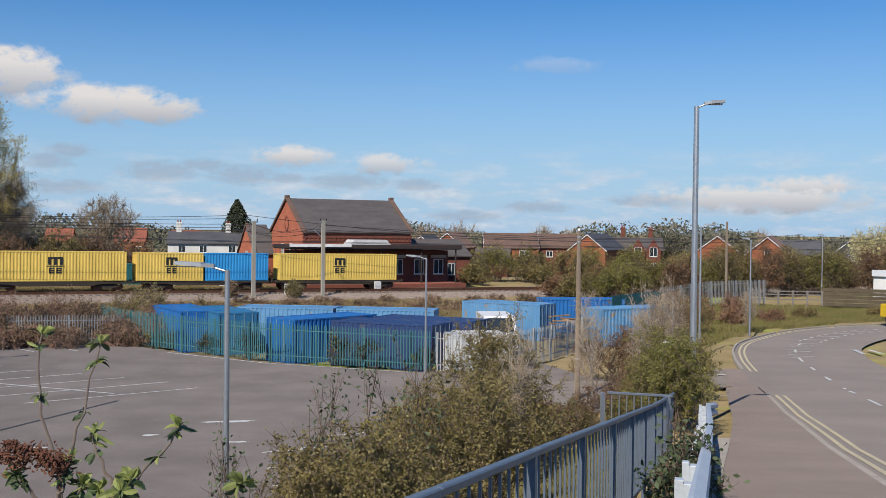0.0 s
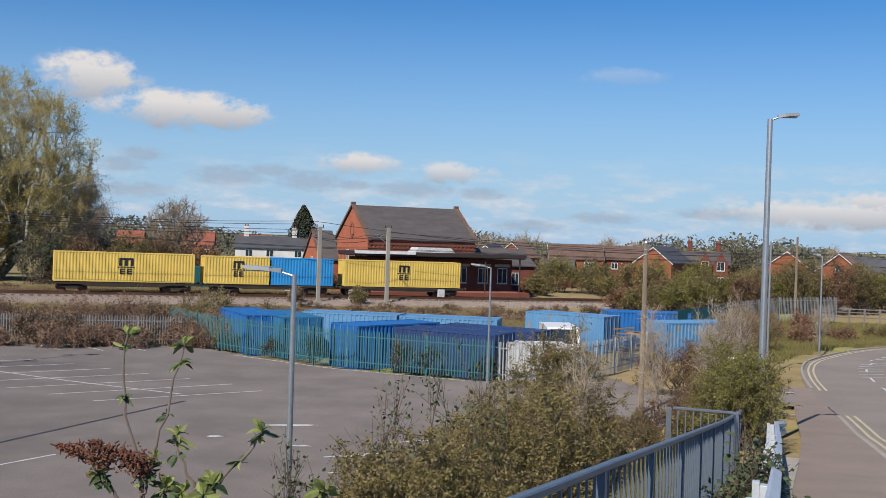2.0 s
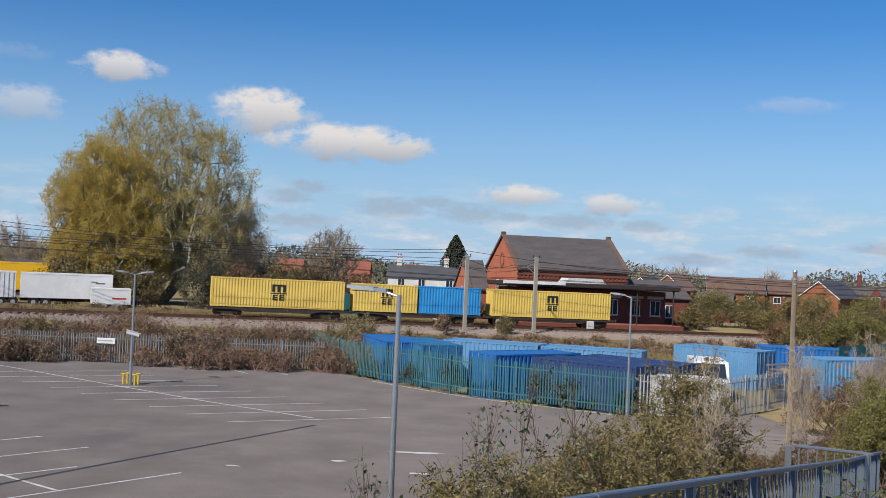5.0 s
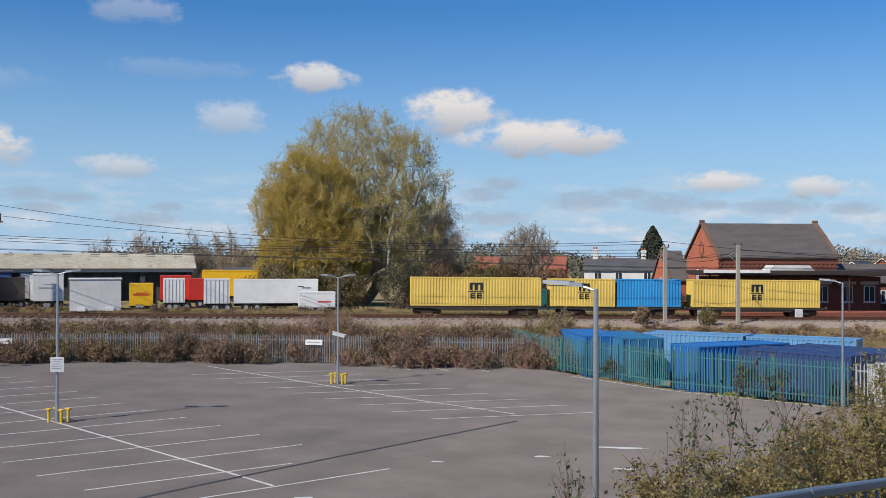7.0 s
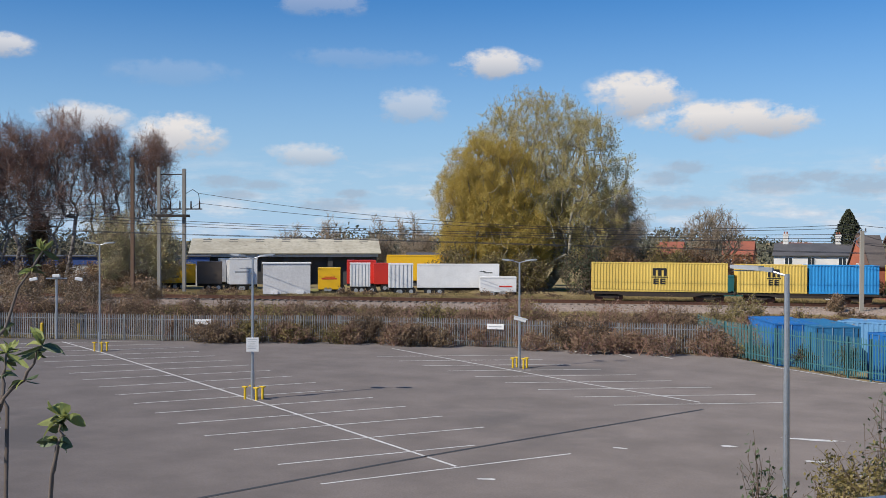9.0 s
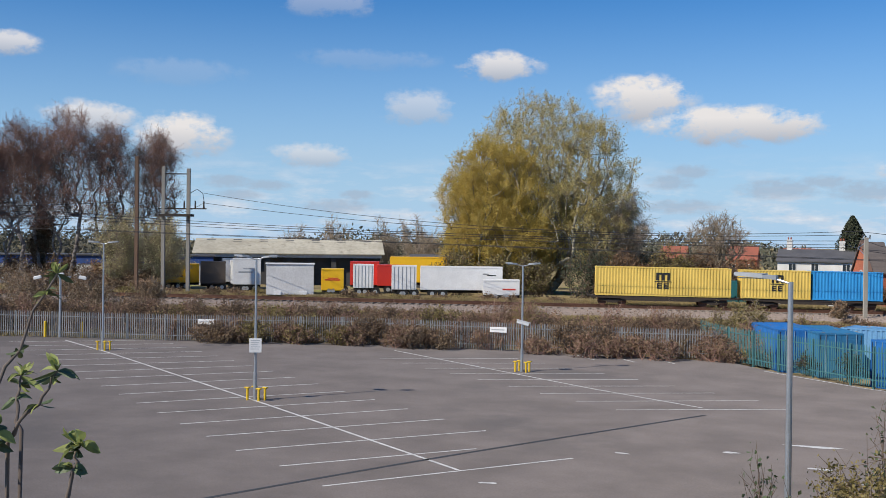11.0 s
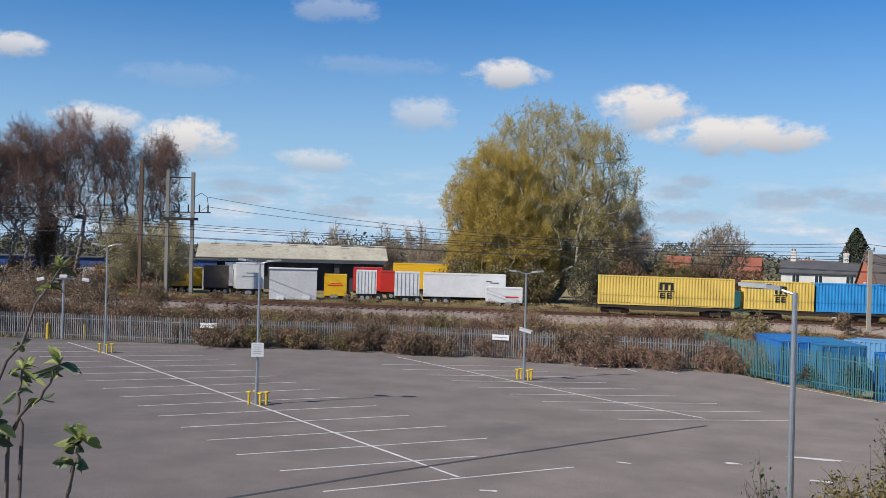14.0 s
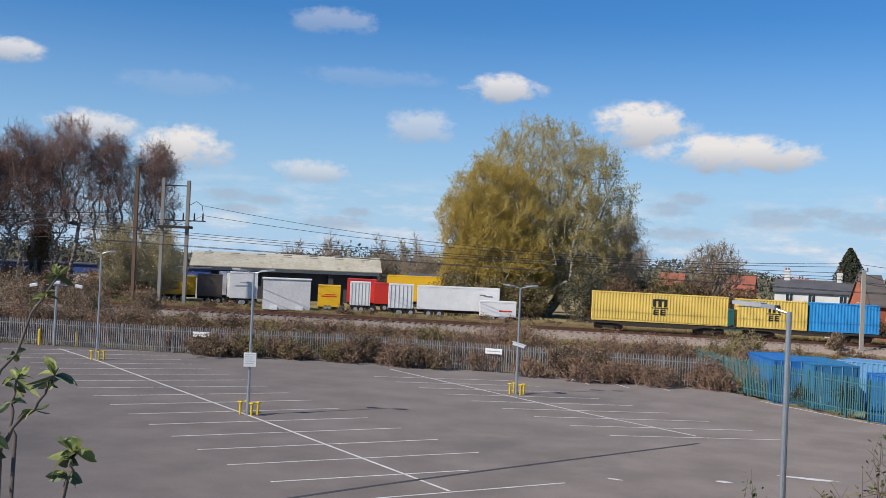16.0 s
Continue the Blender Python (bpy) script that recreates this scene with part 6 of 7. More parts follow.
def tree(name, x, y, z, h, crown, label, wood, twig_m, leaf_m=None, limbs=60, twigs=40, twig_len=1.2, twig_r=0.02, sub=3, leaf_n=3, leaf=0.16, trunk_r=0.3, seed=1, up=0.35, droop=0.0, stems=1, low=0.12, category="tree", lift=0.3):
    """crown: ellipsoids (dx, dy, dz, rx, ry, rz) over the foot. Limbs reach from the trunk into the crown and break up into twigs and leaves."""
    g = np.random.default_rng(seed)
    root = thing(name, Matrix.Translation((x, y, z)), label, category, "trees")
    tips = []
    heads = [Vector((g.uniform(-1, 1) * 0.06 * h * (stems > 1), g.uniform(-1, 1) * 0.06 * h * (stems > 1), 0)) for _ in range(stems)]
    tops = []
    for s in range(stems):
        e = crown[s % len(crown)]
        top = Vector((e[0], e[1], e[2] + e[5] * 0.55)) + Vector((g.normal() * 0.3, g.normal() * 0.3, 0)) * (stems > 1)
        tops.append(top)
        tr = Mesh()
        tr.chain([heads[s].lerp(top, k / 8) + Vector((g.normal() * 0.012 * h, g.normal() * 0.012 * h, 0)) * (0 < k < 8) for k in range(9)], [trunk_r * (1 - k / 8.6) for k in range(9)])
        part("trunk", tr, wood, root, smooth=True)
    vol = np.array([e[3] * e[4] * e[5] for e in crown])
    pick = g.choice(len(crown), limbs, p=vol / vol.sum())
    P, Q, R = [], [], []
    for i in pick:
        e = crown[i]
        dirv = unit(g.normal(size=3))
        rad = g.uniform(0.25, 1.0) ** 0.45
        tgt = np.array(e[:3]) + dirv * np.array(e[3:]) * rad * g.uniform(0.84, 0.99)
        if tgt[2] < low * h:
            tgt[2] = low * h + g.uniform(0, 0.1) * h
        s = g.integers(stems)
        k = np.clip((tgt[2] / h) * g.uniform(0.35, 0.75), 0.06, 0.8)
        st_ = np.array(heads[s].lerp(tops[s], k))
        mid = (st_ + tgt) / 2 + np.array([0, 0, lift * np.linalg.norm(tgt[:2] - st_[:2]) * (0.6 if droop else -0.4) * (1 if tgt[2] > 0.3 * h else -1)])
        pts = [st_ * (1 - t) ** 2 + mid * 2 * t * (1 - t) + tgt * t * t for t in np.linspace(0, 1, 7)]
        for a in range(6):
            P.append(pts[a]), Q.append(pts[a + 1]), R.append(max(trunk_r * 0.22 * (1 - a / 6.5), twig_r * 1.3))
        tt = g.uniform(0.3, 1.0, twigs) ** 0.8
        base = np.array([np.interp(tt, np.linspace(0, 1, 7), [q[c] for q in pts]) for c in range(3)]).T
        out = unit(tgt - np.array(e[:3]) * np.array([1, 1, 0.8]))
        tips.append(np.concatenate([base, np.broadcast_to(out, base.shape)], 1))
    sticks("limb_work", P, Q, R, wood, root)
    T = np.concatenate(tips)
    base, out = T[:, :3], T[:, 3:]
    n = len(base)
    d = unit(out * 0.35 + g.normal(size=(n, 3)) * 0.8 + np.array([0, 0, up - droop]))
    ln = twig_len * g.uniform(0.5, 1.3, n)[:, None]
    end = base + d * ln
    end[:, 2] = np.maximum(end[:, 2], 0.15)
    A, B, RR = [base], [end], [np.full(n, twig_r)]
    lf = [end]
    for k in range(sub):
        f = g.uniform(0.25, 1.0, n)[:, None]
        a = base + d * ln * f
        b = a + unit(d + g.normal(size=(n, 3)) * 0.8 + np.array([0, 0, up * 0.5 - droop * 1.6])) * ln * 0.55
        b[:, 2] = np.maximum(b[:, 2], 0.1)
        A.append(a), B.append(b), RR.append(np.full(n, twig_r * 0.65))
        lf.append(b)
        lf.append((a + b) / 2)
    sticks("branchwork", np.concatenate(A), np.concatenate(B), np.concatenate(RR), twig_m, root)
    if leaf_m is not None:
        L = np.concatenate(lf)
        L = np.repeat(L, leaf_n, axis=0)[g.permutation(len(L) * leaf_n)]
        L = L + g.normal(size=L.shape) * leaf * 1.1
        L[:, 2] = np.maximum(L[:, 2], 0.05)
        cards("crown", L, leaf, leaf_m, root, seed=seed, droop=droop)
    return root


def grown_tree(name, x, y, z, crown, label, wood, twig_m, leaf_m=None, reach=700, shell=0.45, top_bias=0.0, twigs=12, twig_len=0.9, twig_r=0.018, leaf_n=2, leaf=0.16, tip_r=0.022, stems=3, spread=0.6, seed=1, up=0.5, droop=0.0, low=2.0, fork=2.5, category="tree"):
    """A tree grown towards points strewn in its crown: every point joins the nearest wood that leads up to it, and wood thickens with all that it bears.
    crown: ellipsoids (dx, dy, dz, rx, ry, rz) over the foot."""
    g = np.random.default_rng(seed)
    root = thing(name, Matrix.Translation((x, y, z)), label, category, "trees")
    vol = np.array([e[3] * e[4] * e[5] for e in crown])
    pick = g.choice(len(crown), reach * 3, p=vol / vol.sum())
    el_ = np.array(crown)[pick]
    rad = g.uniform(0.05, 1, len(pick)) ** shell
    lump = 1 + 0.07 * np.sin(pick * 2.1 + g.integers(0, 4, len(pick)))
    tg = el_[:, :3] + unit(g.normal(size=(len(pick), 3))) * el_[:, 3:] * (rad * lump * 0.96)[:, None]
    zt = max(e[2] + e[5] for e in crown)
    keep = (tg[:, 2] > low) & (g.uniform(0, 1, len(tg)) < 1 - top_bias * (1 - tg[:, 2] / zt))
    tg = tg[keep][:reach]
    mean = np.mean(np.array(crown)[:, :2], axis=0)
    P, par = [], []
    for k in range(stems):
        a = k * 6.283 / stems + g.uniform(-0.5, 0.5)
        foot = np.array([math.cos(a), math.sin(a), 0]) * spread * 0.5 * (stems > 1)
        lean = np.array([math.cos(a), math.sin(a), 0]) * spread * (stems > 1) + np.array([*mean, 0]) * 0.15
        for q in range(int(fork * 2) + 1):
            par.append(len(P) - 1 if q else -1)
            P.append(foot + lean * q * 0.35 + np.array([g.normal() * 0.04, g.normal() * 0.04, q * 0.5]))
    N = np.zeros((reach * 24 + len(P) + 10, 3))
    N[:len(P)] = P
    n = len(P)
    first = n
    order = np.argsort(np.linalg.norm(tg - np.array([mean[0], mean[1], 0]), axis=1))
    ends = []
    for t in tg[order]:
        d = t - N[:n]
        dist = np.linalg.norm(d, axis=1)
        # wood leaves its parent upwards and outwards rather than down or across
        cost = dist * (1.75 - 0.85 * d[:, 2] / (dist + 1e-6)) + 0.12 * np.linalg.norm(N[:n] - N[0], axis=1)
        if droop:
            cost = cost + 0.25 * np.maximum(0, 3.5 - N[:n, 2])
        i = int(np.argmin(cost))
        a0, L = N[i].copy(), dist[i]
        steps = int(np.clip(L / 0.9, 1, 18))
        bow = a0 * 0.5 + t * 0.5 + np.array([0, 0, 0.1 * L * (1 if t[2] > a0[2] else 0.3)]) - np.array([t[0] - a0[0], t[1] - a0[1], 0]) * -0.06
        last = i
        for q in range(1, steps + 1):
            f = q / steps
            N[n] = a0 * (1 - f) ** 2 + bow * 2 * f * (1 - f) + t * f * f + g.normal(size=3) * 0.07 * (q < steps)
            par.append(last)
            last = n
            n += 1
        ends.append(last)
    N, par = N[:n], np.array(par)
    load = np.zeros(n)
    load[ends] = 1
    for k in range(n - 1, -1, -1):
        if par[k] >= 0:
            load[par[k]] += load[k]
    r = tip_r * np.maximum(load, 1) ** 0.44
    thick = r > tip_r * 3.2
    tr = Mesh()
    for k in range(n):
        if par[k] >= 0 and thick[k]:
            tr.tube(N[par[k]], N[k], r[par[k]] if thick[par[k]] and r[par[k]] < r[k] * 1.6 else r[k] * 1.1, r[k], 7)
    part("trunk", tr, wood, root, smooth=True)
    fine_ = np.array([k for k in range(n) if par[k] >= 0 and not thick[k]])
    tagged(sticks("limb_work", N[par[fine_]], N[fine_], r[fine_] * 1.15, wood, root), kind="stuff")
    # twigs all along the outer wood
    thin_ = np.array([k for k in range(first, n) if load[k] <= 4])
    b = np.repeat(thin_, max(1, int(twigs * len(ends) / len(thin_))))
    f = g.uniform(0, 1, len(b))[:, None]
    base = N[par[b]] * (1 - f) + N[b] * f
    way = unit(N[b] - N[par[b]])
    d = unit(way * 0.6 + g.normal(size=base.shape) * 0.8 + np.array([0, 0, up]))
    ln = twig_len * g.uniform(0.45, 1.25, len(b))[:, None]
    end = base + d * ln
    A, B, R, L_ = [base], [end], [np.full(len(b), twig_r)], [end, base + d * ln * 0.6]
    for k in range(2):
        f = g.uniform(0.35, 1.0, len(b))[:, None]
        a = base + d * ln * f
        e = a + unit(d * 0.7 + g.normal(size=d.shape) * 0.5 + np.array([0, 0, up * 0.6 - droop])) * ln * (0.5 + 0.25 * droop)
        A.append(a), B.append(e), R.append(np.full(len(b), twig_r * 0.75)), L_.append(e)
    sticks("branchwork", np.concatenate(A), np.concatenate(B), np.concatenate(R), twig_m, root)
    if leaf_m is not None:
        L = np.repeat(np.concatenate(L_), leaf_n, axis=0)
        L = L + g.normal(size=L.shape) * leaf * 0.7
        cards("crown", L, leaf, leaf_m, root, seed=seed, slim=0.7)
    return root


def tland(x, y):
    return lz(x, y) - 0.05


# the great tree group on the far side of the line: golden willow in front of a paler poplar
AX, AY = 0.892, 0.452


def wide(a, z, rx, ry, rz):
    """A crown ellipsoid, a metres across the group."""
    return (AX * a, AY * a, z, rx, ry, rz)


PX, PY = -57.1, 117.3
grown_tree("poplar_tree", PX, PY, tland(PX, PY), [wide(-0.4, 10.6, 12.0, 8.5, 13.4), wide(4.0, 7.5, 7.5, 6.0, 7.0)],
           "tall broad poplar with sparse pale spring leaves and light bark", BARKP, TWIGO, LEAFSPR, 2500, 0.45, 0.0, 6, 1.0, 0.017, 2, 0.14, 0.03, 7, 1.0, 12, 0.35, 0.0, 3.0)
WX, WY = PX - 4.6 * AX + 4.2 * AY, PY - 4.6 * AY - 4.2 * AX
grown_tree("willow_tree", WX, WY, tland(WX, WY), [wide(-1.6, 9.4, 7.0, 5.0, 9.4), wide(-0.6, 6.5, 7.8, 5.0, 5.5)],
           "large golden-green willow coming into leaf beside the railway", BARKO, TWIGG, LEAFGOLD, 1900, 0.55, 0.0, 9, 1.0, 0.017, 2, 0.13, 0.022, 5, 0.8, 11, 0.35, 0.0, 2.4)
tree("weeping_birch", -48.7, 118.2, tland(-48.7, 118.2), 16, [(1.2, 0.6, 9.0, 3.6, 3, 5.4)], "grey weeping birch hanging beside the poplar", BARKB, TWIGB, None, 40, 40, 1.6, 0.018, 4, 1, 0.1, 0.18, 13, 0.0, 0.9, 1, 0.2)
for x, y, h, r, lm_, sd in ((-46.0, 121.0, 5.4, 3.6, LEAFDK, 14), (-49.5, 120.0, 5.0, 3.2, LEAFDK, 15), (-42.0, 124.0, 4.6, 3.4, LEAFOL, 16)):
    tree("evergreen_thicket", x, y, tland(x, y), h, [(0, 0, h * 0.5, r, r, h * 0.5)], "dark evergreen thicket under the tall trees", BARK, TWIGB, lm_, 50, 40, 0.8, 0.015, 3, 1, 0.25, 0.12, sd, 0.4, 0, 4, 0.05)
# birches with red-brown twigs by the line
bspec = [(x * 1.32, y * 1.32, h * 1.22, r * 1.3, sd) for x, y, h, r, sd in ((-76.5, 57.5, 15.8, 3.3, 21), (-73.4, 60.0, 16.6, 3.2, 22), (-71.2, 62.6, 15.4, 2.6, 23), (-68.8, 65.4, 14.8, 2.6, 24), (-79.0, 54.0, 15.0, 3.2, 25), (-82.5, 50.5, 14.6, 3.3, 26), (-75.0, 59.0, 14.0, 3.0, 29), (-78.0, 56.4, 13.6, 3.0, 30))]
for x, y, h, r, sd in bspec:
    grown_tree("birch_tree", x, y, tland(x, y), [(0, 0, h * 0.62, r * 0.85, r * 0.85, h * 0.37), (0, 0, h * 0.8, r * 0.7, r * 0.7, h * 0.18)], "tall leafless birch with red-brown hanging twigs",
               BARKD, TWIGR, None, 520, 0.5, 0.6, 7, 1.15, 0.013, 1, 0.1, 0.014, 2, 0.5, sd, 0.3, 0.3, h * 0.4, 5.0)
for x, y, h, sd in ((-101, 79.0, 11.0, 31), (-95.5, 85, 11.5, 32), (-91.6, 88.5, 11.0, 33)):
    tree("cypress_tree", x, y, tland(x, y), h, [(0, 0, h * 0.45, 1.5, 1.5, h * 0.5)], "dark brownish evergreen among the birches", BARK, TWIGB, LEAFRD if sd == 31 else LEAFDK, 50, 40, 0.5, 0.015, 2, 2, 0.16, 0.15, sd, 0.6, 0, 1, 0.05)
for x, y, h, r, sd in ((-86.5, 83.5, 9.5, 3.4, 34), (-89.8, 80.5, 10.0, 3.4, 35)):
    tree("sallow_tree", x, y, tland(x, y), h, [(0, 0, h * 0.55, r, r, h * 0.42)], "pale green sallow with spring catkins", BARK, TWIGB, LEAFPOP, 50, 40, 0.9, 0.015, 3, 1, 0.13, 0.12, sd, 0.4, 0, 3, 0.1)
# far single trees
grown_tree("oak_tree", -45.0, 146.0, -0.2, [(0, 0, 7.6, 4.5, 4.2, 4.0)], "rounded bare tree with grey-brown twigs", BARK, TWIGB, None, 520, 0.55, 0.0, 7, 0.7, 0.016, 1, 0.1, 0.03, 1, 0.3, 41, 0.35, 0.0, 3.6, 3.0)
cf = thing("conifer_tree", Matrix.Translation((-28.0, 149.5, 0.0)), "dark green conifer with a pointed top", "tree", "trees")
part("trunk", Mesh().tube((0, 0, 0), (0, 0, 10.6), 0.25, 0.03, 8), BARK, cf)
gg = np.random.default_rng(5)
hz = gg.uniform(0.5, 10.9, 15000)
rr = np.interp(hz, [0, 2, 5, 8, 10, 11], [2.8, 3.0, 2.8, 2.0, 0.9, 0.1]) * (0.72 + 0.28 * np.sin(hz * 5 + gg.integers(0, 5, 15000) * 1.3)) * gg.uniform(0.4, 1.05, 15000) ** 0.5
aa = gg.uniform(0, 6.283, 15000)
cards("foliage", np.stack([rr * np.cos(aa), rr * np.sin(aa), hz - rr * 0.2], 1), 0.3, LEAFDK, cf, seed=4, droop=0.5)
for x, y, h, r, mt_, sd in ((-99, 130, 11.4, 3.2, None, 51), (-95, 136, 10.6, 3.4, None, 52), (-89, 138, 12.2, 4.0, None, 53), (-83, 140, 11.0, 3.2, LEAFDK, 54), (-76, 140, 11.2, 3.6, None, 55), (-105, 127, 10.6, 2.8, None, 56), (-71, 143, 10.0, 3, None, 57), (-92, 143, 10.6, 3.4, None, 66),
                          (3.5, 205, 9.5, 5.0, None, 58), (-3, 205, 9.0, 4.5, None, 59), (19.5, 205, 9.4, 4.5, None, 60), (24.5, 200, 8.0, 3.5, None, 61), (62, 150, 10.5, 4.5, LEAFPOP, 62), (58, 128, 10.0, 4.0, None, 63), (40, 190, 7.5, 6.0, LEAFDK, 64), (54, 175, 8.2, 4.0, None, 65)):
    tree("hedgerow_tree", x, y, -0.2, h, [(0, 0, h * 0.58, r, r, h * 0.42)], "distant tree with bare grey-brown crown" if mt_ is None else "distant tree with dull green foliage", BARK, TWIGB, mt_, 34, 34, 0.95, 0.025, 3, 1, 0.3, 0.2, sd, 0.5, 0, 2, 0.1)


def shrub(x, y, rx, ry, h, label, leaf_m, n_leaf, leaf, seed, twig_m=TWIGD, stems=40, z=None, name="shrub", twig_r=0.008, spiky=0.0, low=0.0, kind=""):
    """Stems fan out from the foot; leaves gather in clumps round their outer halves."""
    g = np.random.default_rng(seed)
    root = thing(name, Matrix.Translation((x, y, tland(x, y) if z is None else z)), label, "shrub", "shrubs", kind)
    a, e = g.uniform(0, 6.283, stems), g.uniform(0.15, 1.0, stems) ** 0.6
    rad = np.sqrt(np.clip(1 - (e * 0.96) ** 2, 0, 1)) * g.uniform(0.55, 1.08, stems)
    tip = np.stack([rad * np.cos(a) * rx, rad * np.sin(a) * ry, np.maximum(e * h * g.uniform(0.8, 1.1, stems), 0.15)], 1)
    foot = np.stack([g.normal(size=stems) * rx * 0.25, g.normal(size=stems) * ry * 0.25, np.zeros(stems)], 1)
    # the foot follows the slope
    lift = np.array([lz(x + p[0], y + p[1]) - lz(x, y) for p in tip]) if z is None else np.zeros(stems)
    tip[:, 2] += lift * 0.6
    mid = foot * 0.45 + tip * 0.55 + g.normal(size=(stems, 3)) * 0.12 * h
    A, B, R = [foot, mid], [mid, tip], [np.full(stems, twig_r * 2.2), np.full(stems, twig_r * 1.4)]
    K = 9
    idx = np.repeat(np.arange(stems), K)
    f = g.uniform(0.1, 1.0, stems * K)[:, None]
    st_ = mid[idx] * (1 - f) + tip[idx] * f
    en = st_ + unit(g.normal(size=st_.shape) + np.array([0, 0, 0.6 + spiky])) * h * g.uniform(0.1, 0.26, len(st_))[:, None]
    A.append(st_), B.append(en), R.append(np.full(len(st_), twig_r))
    f2 = g.uniform(0.2, 1, len(st_))[:, None]
    s2 = st_ * (1 - f2) + en * f2
    e2 = s2 + unit(g.normal(size=s2.shape) + np.array([0, 0, 0.4 + spiky])) * h * g.uniform(0.05, 0.13, len(s2))[:, None]
    A.append(s2), B.append(e2), R.append(np.full(len(s2), twig_r * 0.7))
    sticks("stem_tangle", np.concatenate(A), np.concatenate(B), np.concatenate(R), twig_m, root)
    if n_leaf:
        S, E = np.concatenate([st_, s2]), np.concatenate([en, e2])
        i = g.integers(0, len(S), n_leaf)
        t = g.uniform(0, 1.08, n_leaf)[:, None]
        L = S[i] * (1 - t) + E[i] * t + g.normal(size=(n_leaf, 3)) * leaf * 0.8
        L[:, 2] = np.maximum(L[:, 2], low)
        cards("foliage", L, leaf, leaf_m, root, seed=seed + 7, squash=0.8)
    return root


# bushes on the ramp's bank
for x, y, rx, ry, h, lm_, n, lf_, sd, lab in (
        (-1.1, 15.5, 2.0, 2.4, 2.7, LEAFOL, 15000, 0.075, 101, "dense olive-leaved bush on the bank"),
        (0.4, 18.6, 2.3, 2.5, 3.1, LEAFOL, 17000, 0.075, 102, "dense olive-leaved bush with reddish twigs"),
        (-2.0, 19.0, 1.9, 2.2, 2.9, LEAFOL, 13000, 0.075, 103, "tall olive bush beside the car park"),
        (-2.6, 14.4, 1.5, 1.6, 1.9, LEAFRD, 9000, 0.07, 104, "russet-leaved bush at the bank's foot"),
        (-0.6, 23.6, 2.3, 2.6, 3.1, LEAFOL, 13000, 0.08, 105, "dull olive bush on the slope"),
        (1.9, 31.6, 2.3, 2.4, 4.4, LEAFOL, 17000, 0.085, 107, "tall brown-olive bush round a birch sapling"),
        (0.2, 28.4, 2.1, 2.4, 3.2, LEAFOL, 12000, 0.08, 108, "dull olive bush beside the car park"),
        (6.3, 27.6, 1.0, 1.6, 2.4, LEAFGR, 11000, 0.075, 109, "yellow-green bush at the railing's end"),
        (6.7, 30.8, 1.15, 1.8, 2.7, LEAFGR, 10000, 0.08, 110, "green bush round the tall road lamp"),
        (7.0, 33.4, 1.3, 2.2, 2.4, LEAFOL, 9000, 0.08, 111, "olive bush beside the footway"),
        (8.9, 38.5, 1.4, 2.2, 2.4, LEAFOL, 7000, 0.09, 112, "olive bush near the side access"),
        (9.6, 47.0, 1.3, 1.8, 2.2, LEAFRD, 2500, 0.08, 113, "thin russet bush beside the side access"),
        (8.4, 50.5, 2.2, 1.8, 2.6, LEAFRD, 5000, 0.1, 114, "thin russet scrub by the compound"),
        (11.6, 56.5, 1.9, 2.5, 3.0, None, 0, 0.1, 115, "bare brown scrub beside the compound fence"),
        (13.2, 62.0, 1.9, 3.0, 3.2, None, 0, 0.1, 116, "bare brown scrub before the road bend"),
        (14.8, 68.0, 2.0, 3.0, 3.4, LEAFRD, 3500, 0.1, 117, "thin brown scrub on the verge"),
        (17.5, 74.0, 2.2, 3.0, 2.6, LEAFOL, 4500, 0.1, 118, "dry scrub on the verge of the bend")):
    shrub(x, y, rx, ry, h, lab, lm_, int(n * 1.7), lf_ * 0.74, sd, stems=46 if n else 60)
for i_, (x, y, h, lm_) in enumerate(((3.3, 33.6, 1.1, LEAFGR), (4.6, 35.2, 1.3, LEAFOL), (3.9, 37.2, 1.2, LEAFRD), (5.6, 37.0, 1.7, LEAFRD), (6.9, 38.6, 2.0, LEAFRD), (4.9, 39.6, 1.0, LEAFGR), (7.6, 41.6, 2.2, LEAFRD), (6.0, 33.0, 1.2, LEAFGR))):
    shrub(x, y, 1.2, 1.0, h, "thin weeds and russet shoots at the foot of the bank", lm_, 1800, 0.07, 5400 + i_, TWIGD, 30, name="weed_clump")
# spindly shoots above the bushes
for x, y, h, sd in ((-2.9, 16.0, 3.3, 131), (-1.9, 18.8, 3.9, 132), (-0.6, 17.2, 3.8, 133)):
    shrub(x, y, 0.7, 0.7, h, "spindly shrub shoots with small dark leaves", BUDDARK, 420, 0.085, sd, stems=9, twig_r=0.006, spiky=1.6)
# birch saplings
for x, y, h, sd in ((2.2, 30.6, 5.0, 141), (6.1, 41.5, 5.0, 142), (9.6, 48.5, 5.6, 143), (11.9, 53.5, 5.8, 144), (8.6, 44.5, 4.4, 145), (12.5, 58.0, 5.4, 146), (21.9, 74.5, 3.4, 147)):
    tree("birch_sapling", x, y, tland(x, y), h, [(0, 0, h * 0.62, h * 0.16, h * 0.16, h * 0.38)], "slim birch sapling with bare twigs", BARKB, TWIGB, None, 22, 14, 0.5, 0.008, 3, 1, 0.06, 0.045, sd, 0.9, 0, 1, 0.15)
